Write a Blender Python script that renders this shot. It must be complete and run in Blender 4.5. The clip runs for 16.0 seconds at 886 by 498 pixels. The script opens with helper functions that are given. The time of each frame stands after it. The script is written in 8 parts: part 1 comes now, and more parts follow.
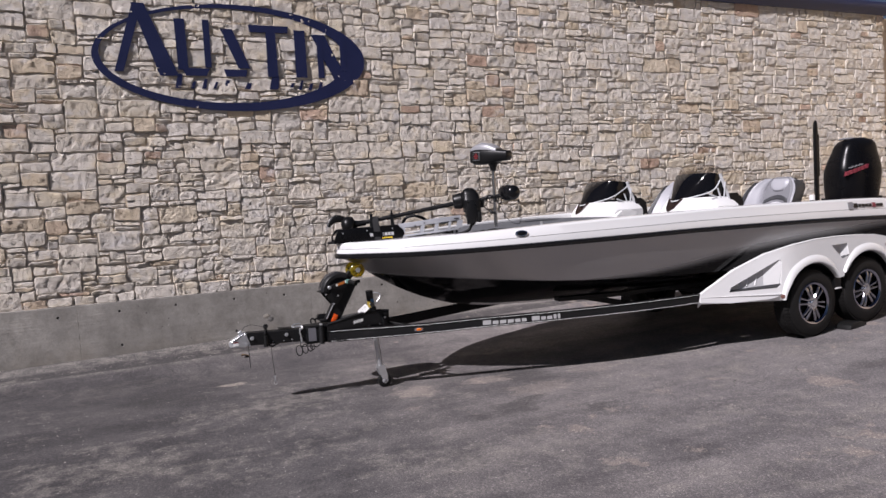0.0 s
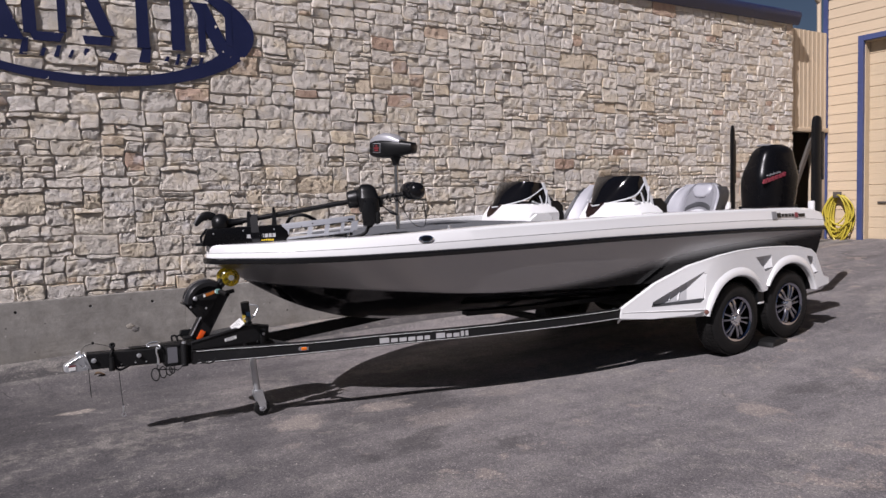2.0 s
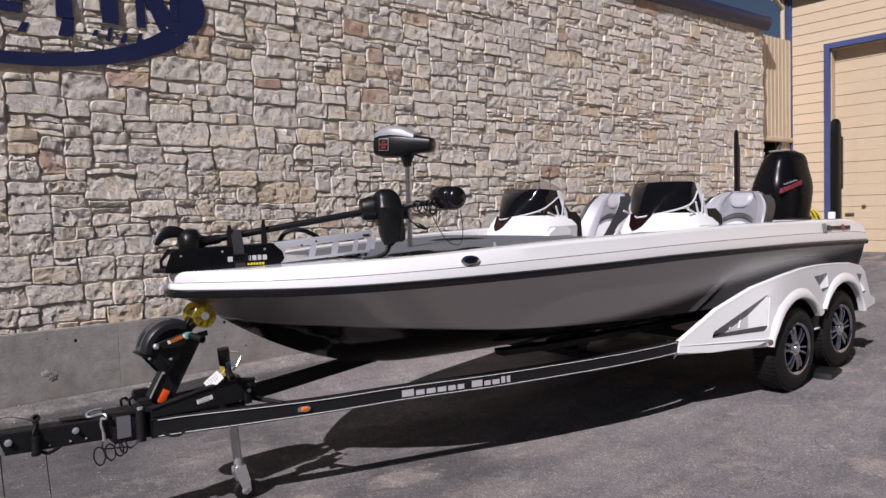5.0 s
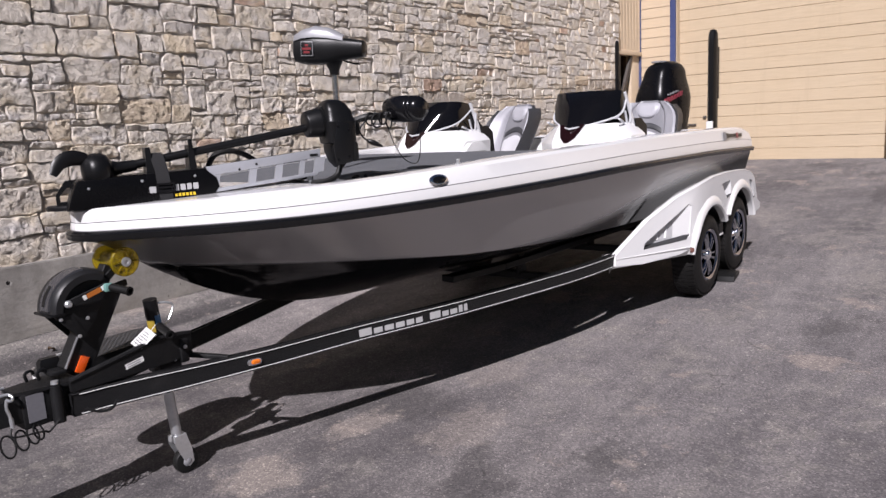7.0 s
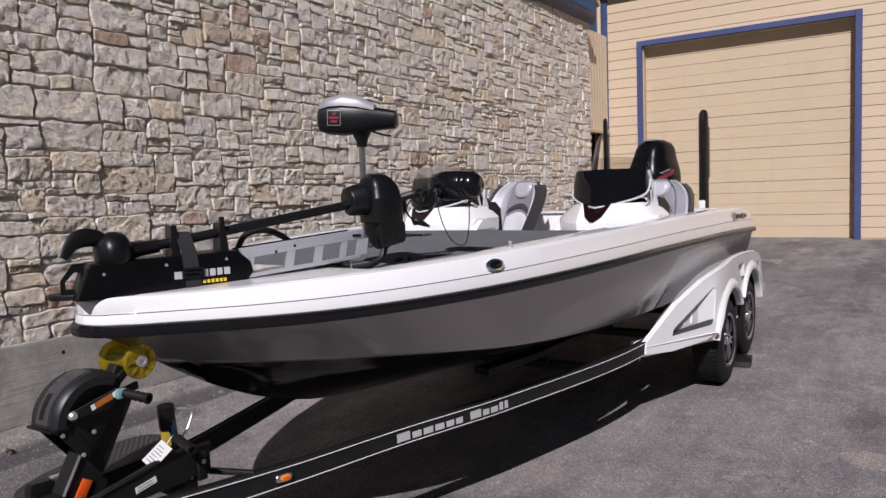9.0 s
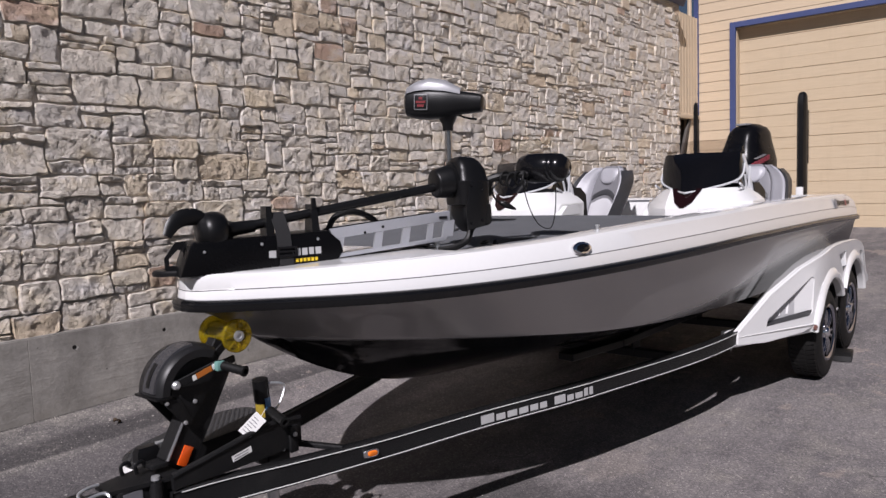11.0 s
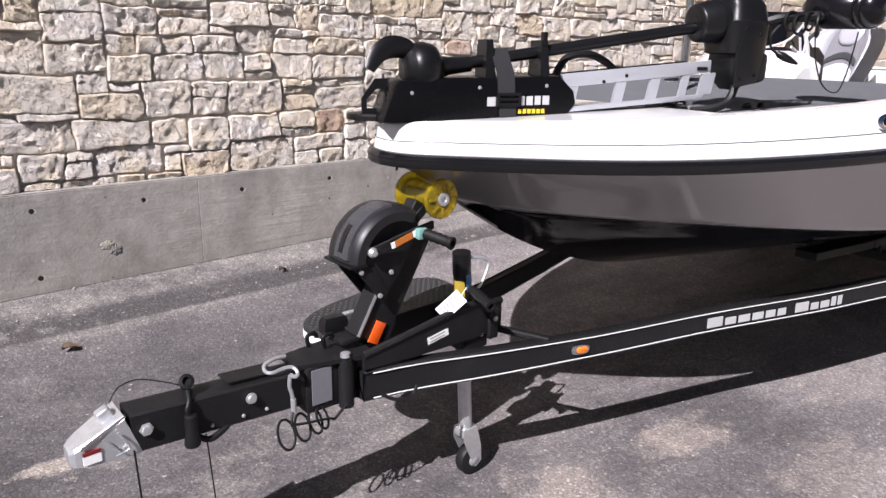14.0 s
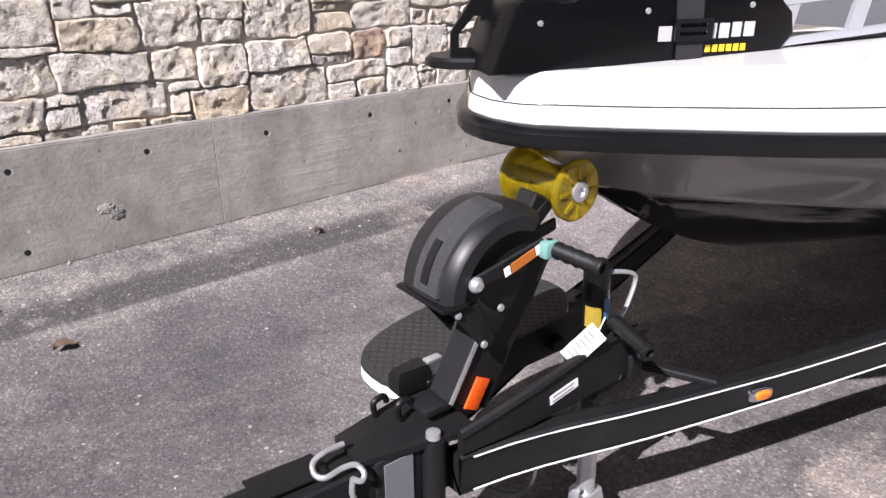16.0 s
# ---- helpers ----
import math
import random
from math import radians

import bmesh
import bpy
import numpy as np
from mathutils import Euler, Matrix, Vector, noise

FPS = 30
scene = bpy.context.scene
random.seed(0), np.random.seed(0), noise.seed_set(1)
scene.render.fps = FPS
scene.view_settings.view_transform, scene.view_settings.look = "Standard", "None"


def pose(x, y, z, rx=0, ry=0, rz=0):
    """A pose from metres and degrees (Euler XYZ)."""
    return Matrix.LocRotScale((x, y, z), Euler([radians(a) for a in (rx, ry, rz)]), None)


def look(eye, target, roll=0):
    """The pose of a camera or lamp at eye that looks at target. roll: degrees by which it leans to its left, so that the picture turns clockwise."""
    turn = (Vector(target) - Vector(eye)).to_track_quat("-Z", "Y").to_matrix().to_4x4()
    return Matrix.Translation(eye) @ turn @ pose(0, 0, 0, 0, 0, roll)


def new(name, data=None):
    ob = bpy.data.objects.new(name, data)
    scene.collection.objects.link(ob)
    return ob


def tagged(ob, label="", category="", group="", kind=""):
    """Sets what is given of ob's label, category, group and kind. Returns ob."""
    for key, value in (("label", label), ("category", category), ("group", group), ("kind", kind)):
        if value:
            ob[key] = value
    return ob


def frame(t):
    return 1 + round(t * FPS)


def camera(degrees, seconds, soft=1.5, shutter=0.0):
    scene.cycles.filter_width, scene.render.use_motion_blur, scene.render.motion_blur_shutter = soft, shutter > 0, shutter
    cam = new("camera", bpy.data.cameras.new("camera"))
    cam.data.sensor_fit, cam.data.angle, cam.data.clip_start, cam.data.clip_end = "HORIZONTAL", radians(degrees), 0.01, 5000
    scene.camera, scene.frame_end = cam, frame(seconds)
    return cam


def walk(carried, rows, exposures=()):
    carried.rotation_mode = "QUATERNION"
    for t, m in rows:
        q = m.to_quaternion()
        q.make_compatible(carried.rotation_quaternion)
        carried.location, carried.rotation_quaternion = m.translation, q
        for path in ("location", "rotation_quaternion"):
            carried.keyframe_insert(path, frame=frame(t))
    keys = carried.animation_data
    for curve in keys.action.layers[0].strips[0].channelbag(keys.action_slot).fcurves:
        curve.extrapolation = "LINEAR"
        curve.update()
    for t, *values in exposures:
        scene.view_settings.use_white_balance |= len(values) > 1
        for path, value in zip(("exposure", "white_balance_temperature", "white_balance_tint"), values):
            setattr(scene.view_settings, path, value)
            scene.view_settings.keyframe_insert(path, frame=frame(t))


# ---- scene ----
cam = camera(63.0, 16.0)
PATH = [
    (0, (-0.674, 1.372, 1.584), (0.141, 3.195, 1.467), -3.3),
    (0.5, (-0.573, 1.501, 1.569), (0.306, 3.285, 1.363), -2.2),
    (1, (-0.509, 1.711, 1.575), (0.491, 3.436, 1.417), -1.3),
    (1.5, (-0.37, 1.91, 1.58), (0.675, 3.604, 1.39), -1.6),
    (2, (-0.199, 2.108, 1.599), (0.837, 3.814, 1.463), -1.7),
    (2.5, (-0.18, 2.343, 1.593), (0.872, 4.041, 1.493), -2.0),
    (3, (-0.234, 2.594, 1.598), (0.891, 4.246, 1.519), -1.9),
    (3.5, (-0.167, 2.834, 1.599), (0.988, 4.465, 1.511), -1.8),
    (3.7, (-0.131, 2.928, 1.61), (1.022, 4.56, 1.529), -1.9),
    (5.8, (-0.2, 3.955, 1.592), (1.095, 5.47, 1.424), -1.7),
    (6, (-0.205, 4.026, 1.591), (1.084, 5.54, 1.379), -2.0),
    (6.5, (-0.27, 4.229, 1.586), (1.131, 5.625, 1.289), -2.3),
    (7, (-0.364, 4.433, 1.589), (1.183, 5.654, 1.248), -3.1),
    (7.5, (-0.337, 4.65, 1.605), (1.266, 5.802, 1.283), -3.4),
    (8, (-0.291, 4.85, 1.637), (1.353, 5.971, 1.436), -2.2),
    (8.5, (-0.311, 5.041, 1.642), (1.355, 6.138, 1.488), -2.1),
    (10.8, (-0.358, 5.12, 1.617), (1.204, 6.358, 1.448), -2.1),
    (11, (-0.355, 5.097, 1.611), (1.174, 6.374, 1.436), -2.1),
    (11.5, (-0.346, 5.065, 1.576), (1.029, 6.487, 1.278), -0.9),
    (12, (-0.361, 5.085, 1.552), (0.863, 6.605, 1.111), -1.5),
    (12.5, (-0.387, 5.186, 1.562), (0.801, 6.719, 1.075), -1.1),
    (13, (-0.406, 5.343, 1.565), (0.856, 6.82, 1.089), -0.2),
    (13.5, (-0.347, 5.517, 1.538), (0.942, 6.932, 0.957), 0.7),
    (14, (-0.201, 5.717, 1.542), (1.026, 7.199, 0.995), 0.9),
    (14.5, (-0.112, 5.885, 1.527), (0.959, 7.468, 0.936), 0.4),
    (15, (-0.061, 6.096, 1.527), (1.028, 7.641, 0.872), -0.1),
    (15.5, (0.001, 6.311, 1.511), (1.162, 7.768, 0.783), -0.2),
    (16, (0.158, 6.497, 1.53), (1.278, 7.961, 0.754), -0.5),
]
EXPOSURES = [(0, 0.18, 6180, 20), (3.5, 0.11, 6180, 20), (6, 0.24, 6180, 20), (7.5, 0.34, 6180, 20), (8, 0.14, 6180, 20), (8.5, 0.02, 6180, 20), (11, 0.03, 6180, 20), (11.5, 0.20, 6180, 20), (12, 0.37, 6180, 20), (12.5, 0.62, 6180, 20), (13, 0.81, 6180, 20), (14, 0.93, 6180, 20), (14.5, 1.02, 6180, 20), (15, 1.00, 6180, 20), (15.5, 1.05, 6180, 20), (16, 1.07, 6180, 20)]
walk(cam, [(t, look(eye, target, roll)) for t, eye, target, roll in PATH], EXPOSURES)
# ---- world and sun ----
SUN_WAY = Vector((1.0, 0.405, -1.0)).normalized()      # the way the sunlight travels
world = bpy.data.worlds.new("sky")
scene.world = world
world.use_nodes = True
wn = world.node_tree.nodes
sky = wn.new("ShaderNodeTexSky")
sky.sky_type = "NISHITA"
sky.sun_disc = False
sky.sun_elevation = math.asin(-SUN_WAY.z)
sky.sun_rotation = math.atan2(-SUN_WAY.x, -SUN_WAY.y)
sky.air_density, sky.dust_density, sky.ozone_density = 1.0, 0.6, 1.5
wn["Background"].inputs["Strength"].default_value = 0.019
world.node_tree.links.new(sky.outputs["Color"], wn["Background"].inputs["Color"])
sun = new("sun", bpy.data.lights.new("sun", "SUN"))
sun.data.energy, sun.data.angle, sun.data.color = 5.0, radians(0.53), (1.0, 0.97, 0.93)
sun.matrix_basis = look((-12, -4, 14), Vector((-12, -4, 14)) + SUN_WAY)


# ---- materials ----
def shader(name, rough=0.5, metal=0.0, coat=0.0, spec=0.5):
    m = bpy.data.materials.new(name)
    m.use_nodes = True
    p = m.node_tree.nodes["Principled BSDF"]
    p.inputs["Roughness"].default_value = rough
    p.inputs["Metallic"].default_value = metal
    p.inputs["Coat Weight"].default_value = coat
    p.inputs["Coat Roughness"].default_value = 0.03
    p.inputs["Specular IOR Level"].default_value = spec
    return m, m.node_tree.nodes, m.node_tree.links, p


def rgb(c):
    return (c[0], c[1], c[2], 1.0)


def noise_node(n, l, scale, detail=4.0, rough=0.55, coords=None, stretch=None):
    tex = n.new("ShaderNodeTexNoise")
    tex.inputs["Scale"].default_value = scale
    tex.inputs["Detail"].default_value = detail
    tex.inputs["Roughness"].default_value = rough
    if coords is None:
        tc = n.new("ShaderNodeTexCoord")
        coords = tc.outputs["Object"]
    if stretch:
        mp = n.new("ShaderNodeMapping")
        mp.inputs["Scale"].default_value = stretch
        l.new(coords, mp.inputs["Vector"])
        coords = mp.outputs["Vector"]
    l.new(coords, tex.inputs["Vector"])
    return tex.outputs["Fac"]


def ramp(n, l, fac, stops):
    r = n.new("ShaderNodeValToRGB")
    e = r.color_ramp.elements
    while len(e) < len(stops):
        e.new(0.5)
    for item, (pos, c) in zip(e, stops):
        item.position = pos
        item.color = rgb(c) if not isinstance(c, float) else (c, c, c, 1)
    l.new(fac, r.inputs["Fac"])
    return r.outputs["Color"]


def mixc(n, l, fac, a, b, kind="MIX"):
    m = n.new("ShaderNodeMix")
    m.data_type, m.blend_type = "RGBA", kind
    for k, v in ((0, fac), (6, a), (7, b)):
        if isinstance(v, (int, float)):
            m.inputs[k].default_value = v
        elif isinstance(v, tuple):
            m.inputs[k].default_value = rgb(v)
        else:
            l.new(v, m.inputs[k])
    return m.outputs[2]


def calc(n, l, op, a, b=0.0, c=0.0):
    m = n.new("ShaderNodeMath")
    m.operation = op
    for k, v in enumerate((a, b, c)):
        if isinstance(v, (int, float)):
            m.inputs[k].default_value = v
        else:
            l.new(v, m.inputs[k])
    return m.outputs[0]


def bump(n, l, p, height, strength, distance=0.01):
    b = n.new("ShaderNodeBump")
    b.inputs["Strength"].default_value = strength
    b.inputs["Distance"].default_value = distance
    l.new(height, b.inputs["Height"])
    l.new(b.outputs["Normal"], p.inputs["Normal"])


def plain(name, c, rough=0.5, metal=0.0, coat=0.0, vary=0.12, scale=3.0, fine=60.0, relief=0.0, spec=0.5):
    """One paint, plastic or metal with soft variation at two scales."""
    m, n, l, p = shader(name, rough, metal, coat, spec)
    dark = tuple(v * (1 - vary) for v in c)
    light = tuple(min(1.0, v * (1 + vary)) for v in c)
    big = noise_node(n, l, scale)
    small = noise_node(n, l, fine, 3.0)
    fac = calc(n, l, "ADD", calc(n, l, "MULTIPLY", big, 0.6), calc(n, l, "MULTIPLY", small, 0.4))
    l.new(ramp(n, l, fac, ((0.3, dark), (0.7, light))), p.inputs["Base Color"])
    r = calc(n, l, "MULTIPLY_ADD", big, 0.16, rough - 0.08)
    l.new(calc(n, l, "MAXIMUM", r, 0.02), p.inputs["Roughness"])
    if relief:
        bump(n, l, p, small, relief, 0.004)
    return m


def make_stone():
    m, n, l, p = shader("rough_limestone", 0.92, spec=0.2)
    info, geo = n.new("ShaderNodeObjectInfo"), n.new("ShaderNodeNewGeometry")
    pos = geo.outputs["Position"]
    pick = calc(n, l, "FRACT", calc(n, l, "ADD", info.outputs["Random"], geo.outputs["Random Per Island"]))
    base = ramp(n, l, pick, ((0.0, (0.80, 0.725, 0.625)), (0.22, (0.765, 0.705, 0.63)), (0.42, (0.82, 0.75, 0.65)), (0.60, (0.73, 0.68, 0.62)), (0.74, (0.78, 0.72, 0.64)),
                             (0.86, (0.79, 0.705, 0.575)), (0.92, (0.74, 0.63, 0.485)), (0.972, (0.70, 0.575, 0.43)), (0.986, (0.64, 0.48, 0.375)), (1.0, (0.55, 0.385, 0.295))))
    blotch = noise_node(n, l, 11.0, 7.0, 0.68, pos)
    chisel = noise_node(n, l, 40.0, 8.0, 0.72, pos)
    grain = noise_node(n, l, 80.0, 6.0, 0.75, pos)
    stain = noise_node(n, l, 5.5, 5.0, 0.62, pos)
    cool = noise_node(n, l, 3.3, 4.0, 0.6, pos, (1.0, 1.0, 1.6))
    c = mixc(n, l, 0.34, base, ramp(n, l, blotch, ((0.28, (0.70, 0.67, 0.64)), (0.55, (1.0, 1.0, 1.0)))), "MULTIPLY")
    c = mixc(n, l, ramp(n, l, stain, ((0.50, 0.0), (0.68, 0.55))), c, (0.74, 0.61, 0.41))
    c = mixc(n, l, ramp(n, l, cool, ((0.56, 0.0), (0.68, 0.50))), c, (0.76, 0.74, 0.75))
    c = mixc(n, l, 0.28, c, ramp(n, l, grain, ((0.34, (0.64, 0.63, 0.62)), (0.52, (1.0, 1.0, 1.0)))), "MULTIPLY")
    l.new(c, p.inputs["Base Color"])
    ridge = calc(n, l, "ABSOLUTE", calc(n, l, "SUBTRACT", chisel, 0.5))
    h = calc(n, l, "MULTIPLY_ADD", blotch, 0.30, calc(n, l, "MULTIPLY_ADD", ridge, -0.45, calc(n, l, "MULTIPLY_ADD", chisel, 0.45, calc(n, l, "MULTIPLY", grain, 0.30))))
    bump(n, l, p, h, 1.0, 0.036)
    return m


def make_asphalt():
    m, n, l, p = shader("worn_asphalt", 0.9, spec=0.3)
    geo = n.new("ShaderNodeNewGeometry")
    pos = geo.outputs["Position"]
    big = noise_node(n, l, 0.35, 5.0, 0.6, pos)
    mid = noise_node(n, l, 1.7, 6.0, 0.62, pos)
    patch = noise_node(n, l, 0.8, 7.0, 0.68, pos, (0.8, 1.3, 1.0))
    worn = noise_node(n, l, 6.0, 9.0, 0.74, pos)
    streak = noise_node(n, l, 1.0, 6.0, 0.65, pos, (0.4, 2.6, 1.0))
    grit = noise_node(n, l, 120.0, 3.0, 0.7, pos)
    vor = n.new("ShaderNodeTexVoronoi")
    vor.inputs["Scale"].default_value = 120.0
    l.new(pos, vor.inputs["Vector"])
    pebble = n.new("ShaderNodeTexVoronoi")
    pebble.inputs["Scale"].default_value = 42.0
    l.new(pos, pebble.inputs["Vector"])
    spread = calc(n, l, "ADD", calc(n, l, "MULTIPLY", big, 0.3), calc(n, l, "MULTIPLY_ADD", mid, 0.35, calc(n, l, "MULTIPLY", streak, 0.35)))
    base = ramp(n, l, spread, ((0.38, (0.082, 0.077, 0.078)), (0.47, (0.118, 0.111, 0.110)), (0.55, (0.16, 0.15, 0.145)), (0.66, (0.235, 0.22, 0.205))))
    sep = n.new("ShaderNodeSeparateXYZ")
    l.new(pos, sep.inputs[0])
    # newer dark tar by the tongue, worn pale stone towards the garage
    away = calc(n, l, "MULTIPLY_ADD", mid, 2.4, calc(n, l, "ADD", sep.outputs["X"], calc(n, l, "MULTIPLY", sep.outputs["Y"], -0.22)))
    tone = n.new("ShaderNodeMapRange")
    tone.inputs["From Min"].default_value, tone.inputs["From Max"].default_value = -1.0, 7.0
    l.new(away, tone.inputs["Value"])
    shift = ramp(n, l, tone.outputs["Result"], ((0.0, (0.33, 0.33, 0.335)), (0.17, (0.42, 0.42, 0.425)), (0.31, (0.64, 0.63, 0.62)), (0.55, (0.80, 0.79, 0.78)), (0.85, (0.66, 0.66, 0.66))))
    base = mixc(n, l, 1.0, base, shift, "MULTIPLY")
    base = mixc(n, l, 1.0, base, (1.80, 1.79, 1.86), "MULTIPLY")
    # along the wall: pale grit at the foot, a dark tar band, a worn pale seam, then broken dark asphalt
    wob = noise_node(n, l, 2.2, 6.0, 0.68, pos, (0.6, 1.0, 1.0))
    yy = calc(n, l, "MULTIPLY_ADD", calc(n, l, "SUBTRACT", wob, 0.5), 0.08, sep.outputs["Y"])
    lane = n.new("ShaderNodeMapRange")
    lane.inputs["From Min"].default_value, lane.inputs["From Max"].default_value = 8.5, 10.0
    l.new(yy, lane.inputs["Value"])
    foot = ramp(n, l, lane.outputs["Result"], ((0.600, 0.0), (0.640, 0.5), (0.660, 0.6), (0.672, 0.0), (0.755, 0.0), (0.800, 0.75), (0.96, 0.85)))
    base = mixc(n, l, calc(n, l, "MULTIPLY", foot, ramp(n, l, worn, ((0.36, 0.1), (0.6, 1.0)))), base, (0.245, 0.23, 0.212))
    tar = ramp(n, l, lane.outputs["Result"], ((0.660, 0.0), (0.674, 0.85), (0.755, 0.75), (0.805, 0.0)))
    base = mixc(n, l, tar, base, (0.066, 0.062, 0.062))
    # dark ragged line in the joint at the wall's foot
    joint = calc(n, l, "MULTIPLY_ADD", calc(n, l, "SUBTRACT", worn, 0.5), 0.05, sep.outputs["Y"])
    edge = n.new("ShaderNodeMapRange")
    edge.inputs["From Min"].default_value, edge.inputs["From Max"].default_value = 9.925, 9.937
    l.new(joint, edge.inputs["Value"])
    # scuffs down to the pale stone, and newer dark patches
    scuff = calc(n, l, "MULTIPLY_ADD", calc(n, l, "SUBTRACT", patch, 0.5), 0.9, worn)
    calm = ramp(n, l, lane.outputs["Result"], ((0.0, 1.0), (0.12, 0.30), (0.64, 0.30), (0.70, 0.8)))
    base = mixc(n, l, calc(n, l, "MULTIPLY", calm, ramp(n, l, scuff, ((0.52, 0.0), (0.61, 0.33), (0.75, 0.72)))), base, (0.27, 0.25, 0.228))
    base = mixc(n, l, ramp(n, l, patch, ((0.36, 0.55), (0.43, 0.0))), base, (0.052, 0.049, 0.050))
    base = mixc(n, l, calc(n, l, "MULTIPLY", edge.outputs["Result"], 0.85), base, (0.05, 0.047, 0.045))
    # hairline cracks, here and there
    bent = n.new("ShaderNodeVectorMath")
    bent.operation = "MULTIPLY_ADD"
    wave = n.new("ShaderNodeTexNoise")
    wave.inputs["Scale"].default_value = 3.0
    wave.inputs["Detail"].default_value = 5.0
    l.new(pos, wave.inputs["Vector"])
    l.new(wave.outputs["Color"], bent.inputs[0])
    bent.inputs[1].default_value = (0.45, 0.45, 0.0)
    l.new(pos, bent.inputs[2])
    crack = n.new("ShaderNodeTexVoronoi")
    crack.feature = "DISTANCE_TO_EDGE"
    crack.inputs["Scale"].default_value = 1.3
    l.new(bent.outputs[0], crack.inputs["Vector"])
    thin = ramp(n, l, crack.outputs["Distance"], ((0.0, 0.6), (0.008, 0.0)))
    thin = calc(n, l, "MULTIPLY", thin, ramp(n, l, mid, ((0.55, 0.0), (0.62, 1.0))))
    base = mixc(n, l, thin, base, (0.035, 0.033, 0.033))
    # pale dried mud by the tongue
    far = n.new("ShaderNodeVectorMath")
    far.operation = "DISTANCE"
    squash = n.new("ShaderNodeMapping")
    squash.inputs["Scale"].default_value = (0.7, 2.2, 0.0)
    l.new(pos, squash.inputs["Vector"])
    l.new(squash.outputs["Vector"], far.inputs[0])
    far.inputs[1].default_value = (MUD_X * 0.7, MUD_Y * 2.2, 0.0)
    mud = ramp(n, l, calc(n, l, "MULTIPLY_ADD", worn, -0.55, calc(n, l, "ADD", far.outputs["Value"], 0.28)), ((0.08, 0.75), (0.14, 0.0)))
    base = mixc(n, l, mud, base, (0.36, 0.32, 0.28))
    # worn brownish patches down to the base course, beside the jack and behind it
    for sx, sy, ax, ay, deep in WORN_SPOTS:
        flat = n.new("ShaderNodeMapping")
        flat.inputs["Scale"].default_value = (1.0 / ax, 1.0 / ay, 0.0)
        l.new(pos, flat.inputs["Vector"])
        gap = n.new("ShaderNodeVectorMath")
        gap.operation = "DISTANCE"
        l.new(flat.outputs["Vector"], gap.inputs[0])
        gap.inputs[1].default_value = (sx / ax, sy / ay, 0.0)
        ragged = calc(n, l, "MULTIPLY_ADD", calc(n, l, "SUBTRACT", worn, 0.5), -3.2, gap.outputs["Value"])
        base = mixc(n, l, ramp(n, l, ragged, ((0.55, deep), (1.0, 0.0))), base, (0.30, 0.262, 0.236))
    earth = noise_node(n, l, 1.3, 7.0, 0.7, pos, (1.0, 1.0, 1.0))
    bare = calc(n, l, "MULTIPLY", ramp(n, l, earth, ((0.59, 0.0), (0.62, 0.6))), ramp(n, l, tone.outputs["Result"], ((0.22, 0.0), (0.32, 1.0))))
    base = mixc(n, l, bare, base, (0.31, 0.265, 0.235))
    chips = ramp(n, l, vor.outputs["Color"], ((0.0, (0.56, 0.56, 0.57)), (0.72, (1.05, 1.04, 1.02)), (0.96, (1.75, 1.71, 1.65))))
    c = mixc(n, l, 1.0, base, chips, "MULTIPLY")
    c = mixc(n, l, 0.42, c, ramp(n, l, grit, ((0.3, (0.5, 0.5, 0.5)), (0.65, (1.2, 1.2, 1.2)))), "MULTIPLY")
    light = ramp(n, l, pebble.outputs["Color"], ((0.90, 0.0), (0.91, 1.0)))
    light = calc(n, l, "MULTIPLY", light, ramp(n, l, pebble.outputs["Distance"], ((0.25, 1.0), (0.36, 0.0))))
    c = mixc(n, l, calc(n, l, "MULTIPLY", light, 0.7), c, (0.40, 0.38, 0.35))
    l.new(c, p.inputs["Base Color"])
    h = calc(n, l, "ADD", calc(n, l, "MULTIPLY", vor.outputs["Distance"], -0.8), calc(n, l, "MULTIPLY_ADD", worn, 1.6, calc(n, l, "MULTIPLY", grit, 0.5)))
    bump(n, l, p, h, 0.4, 0.005)
    return m


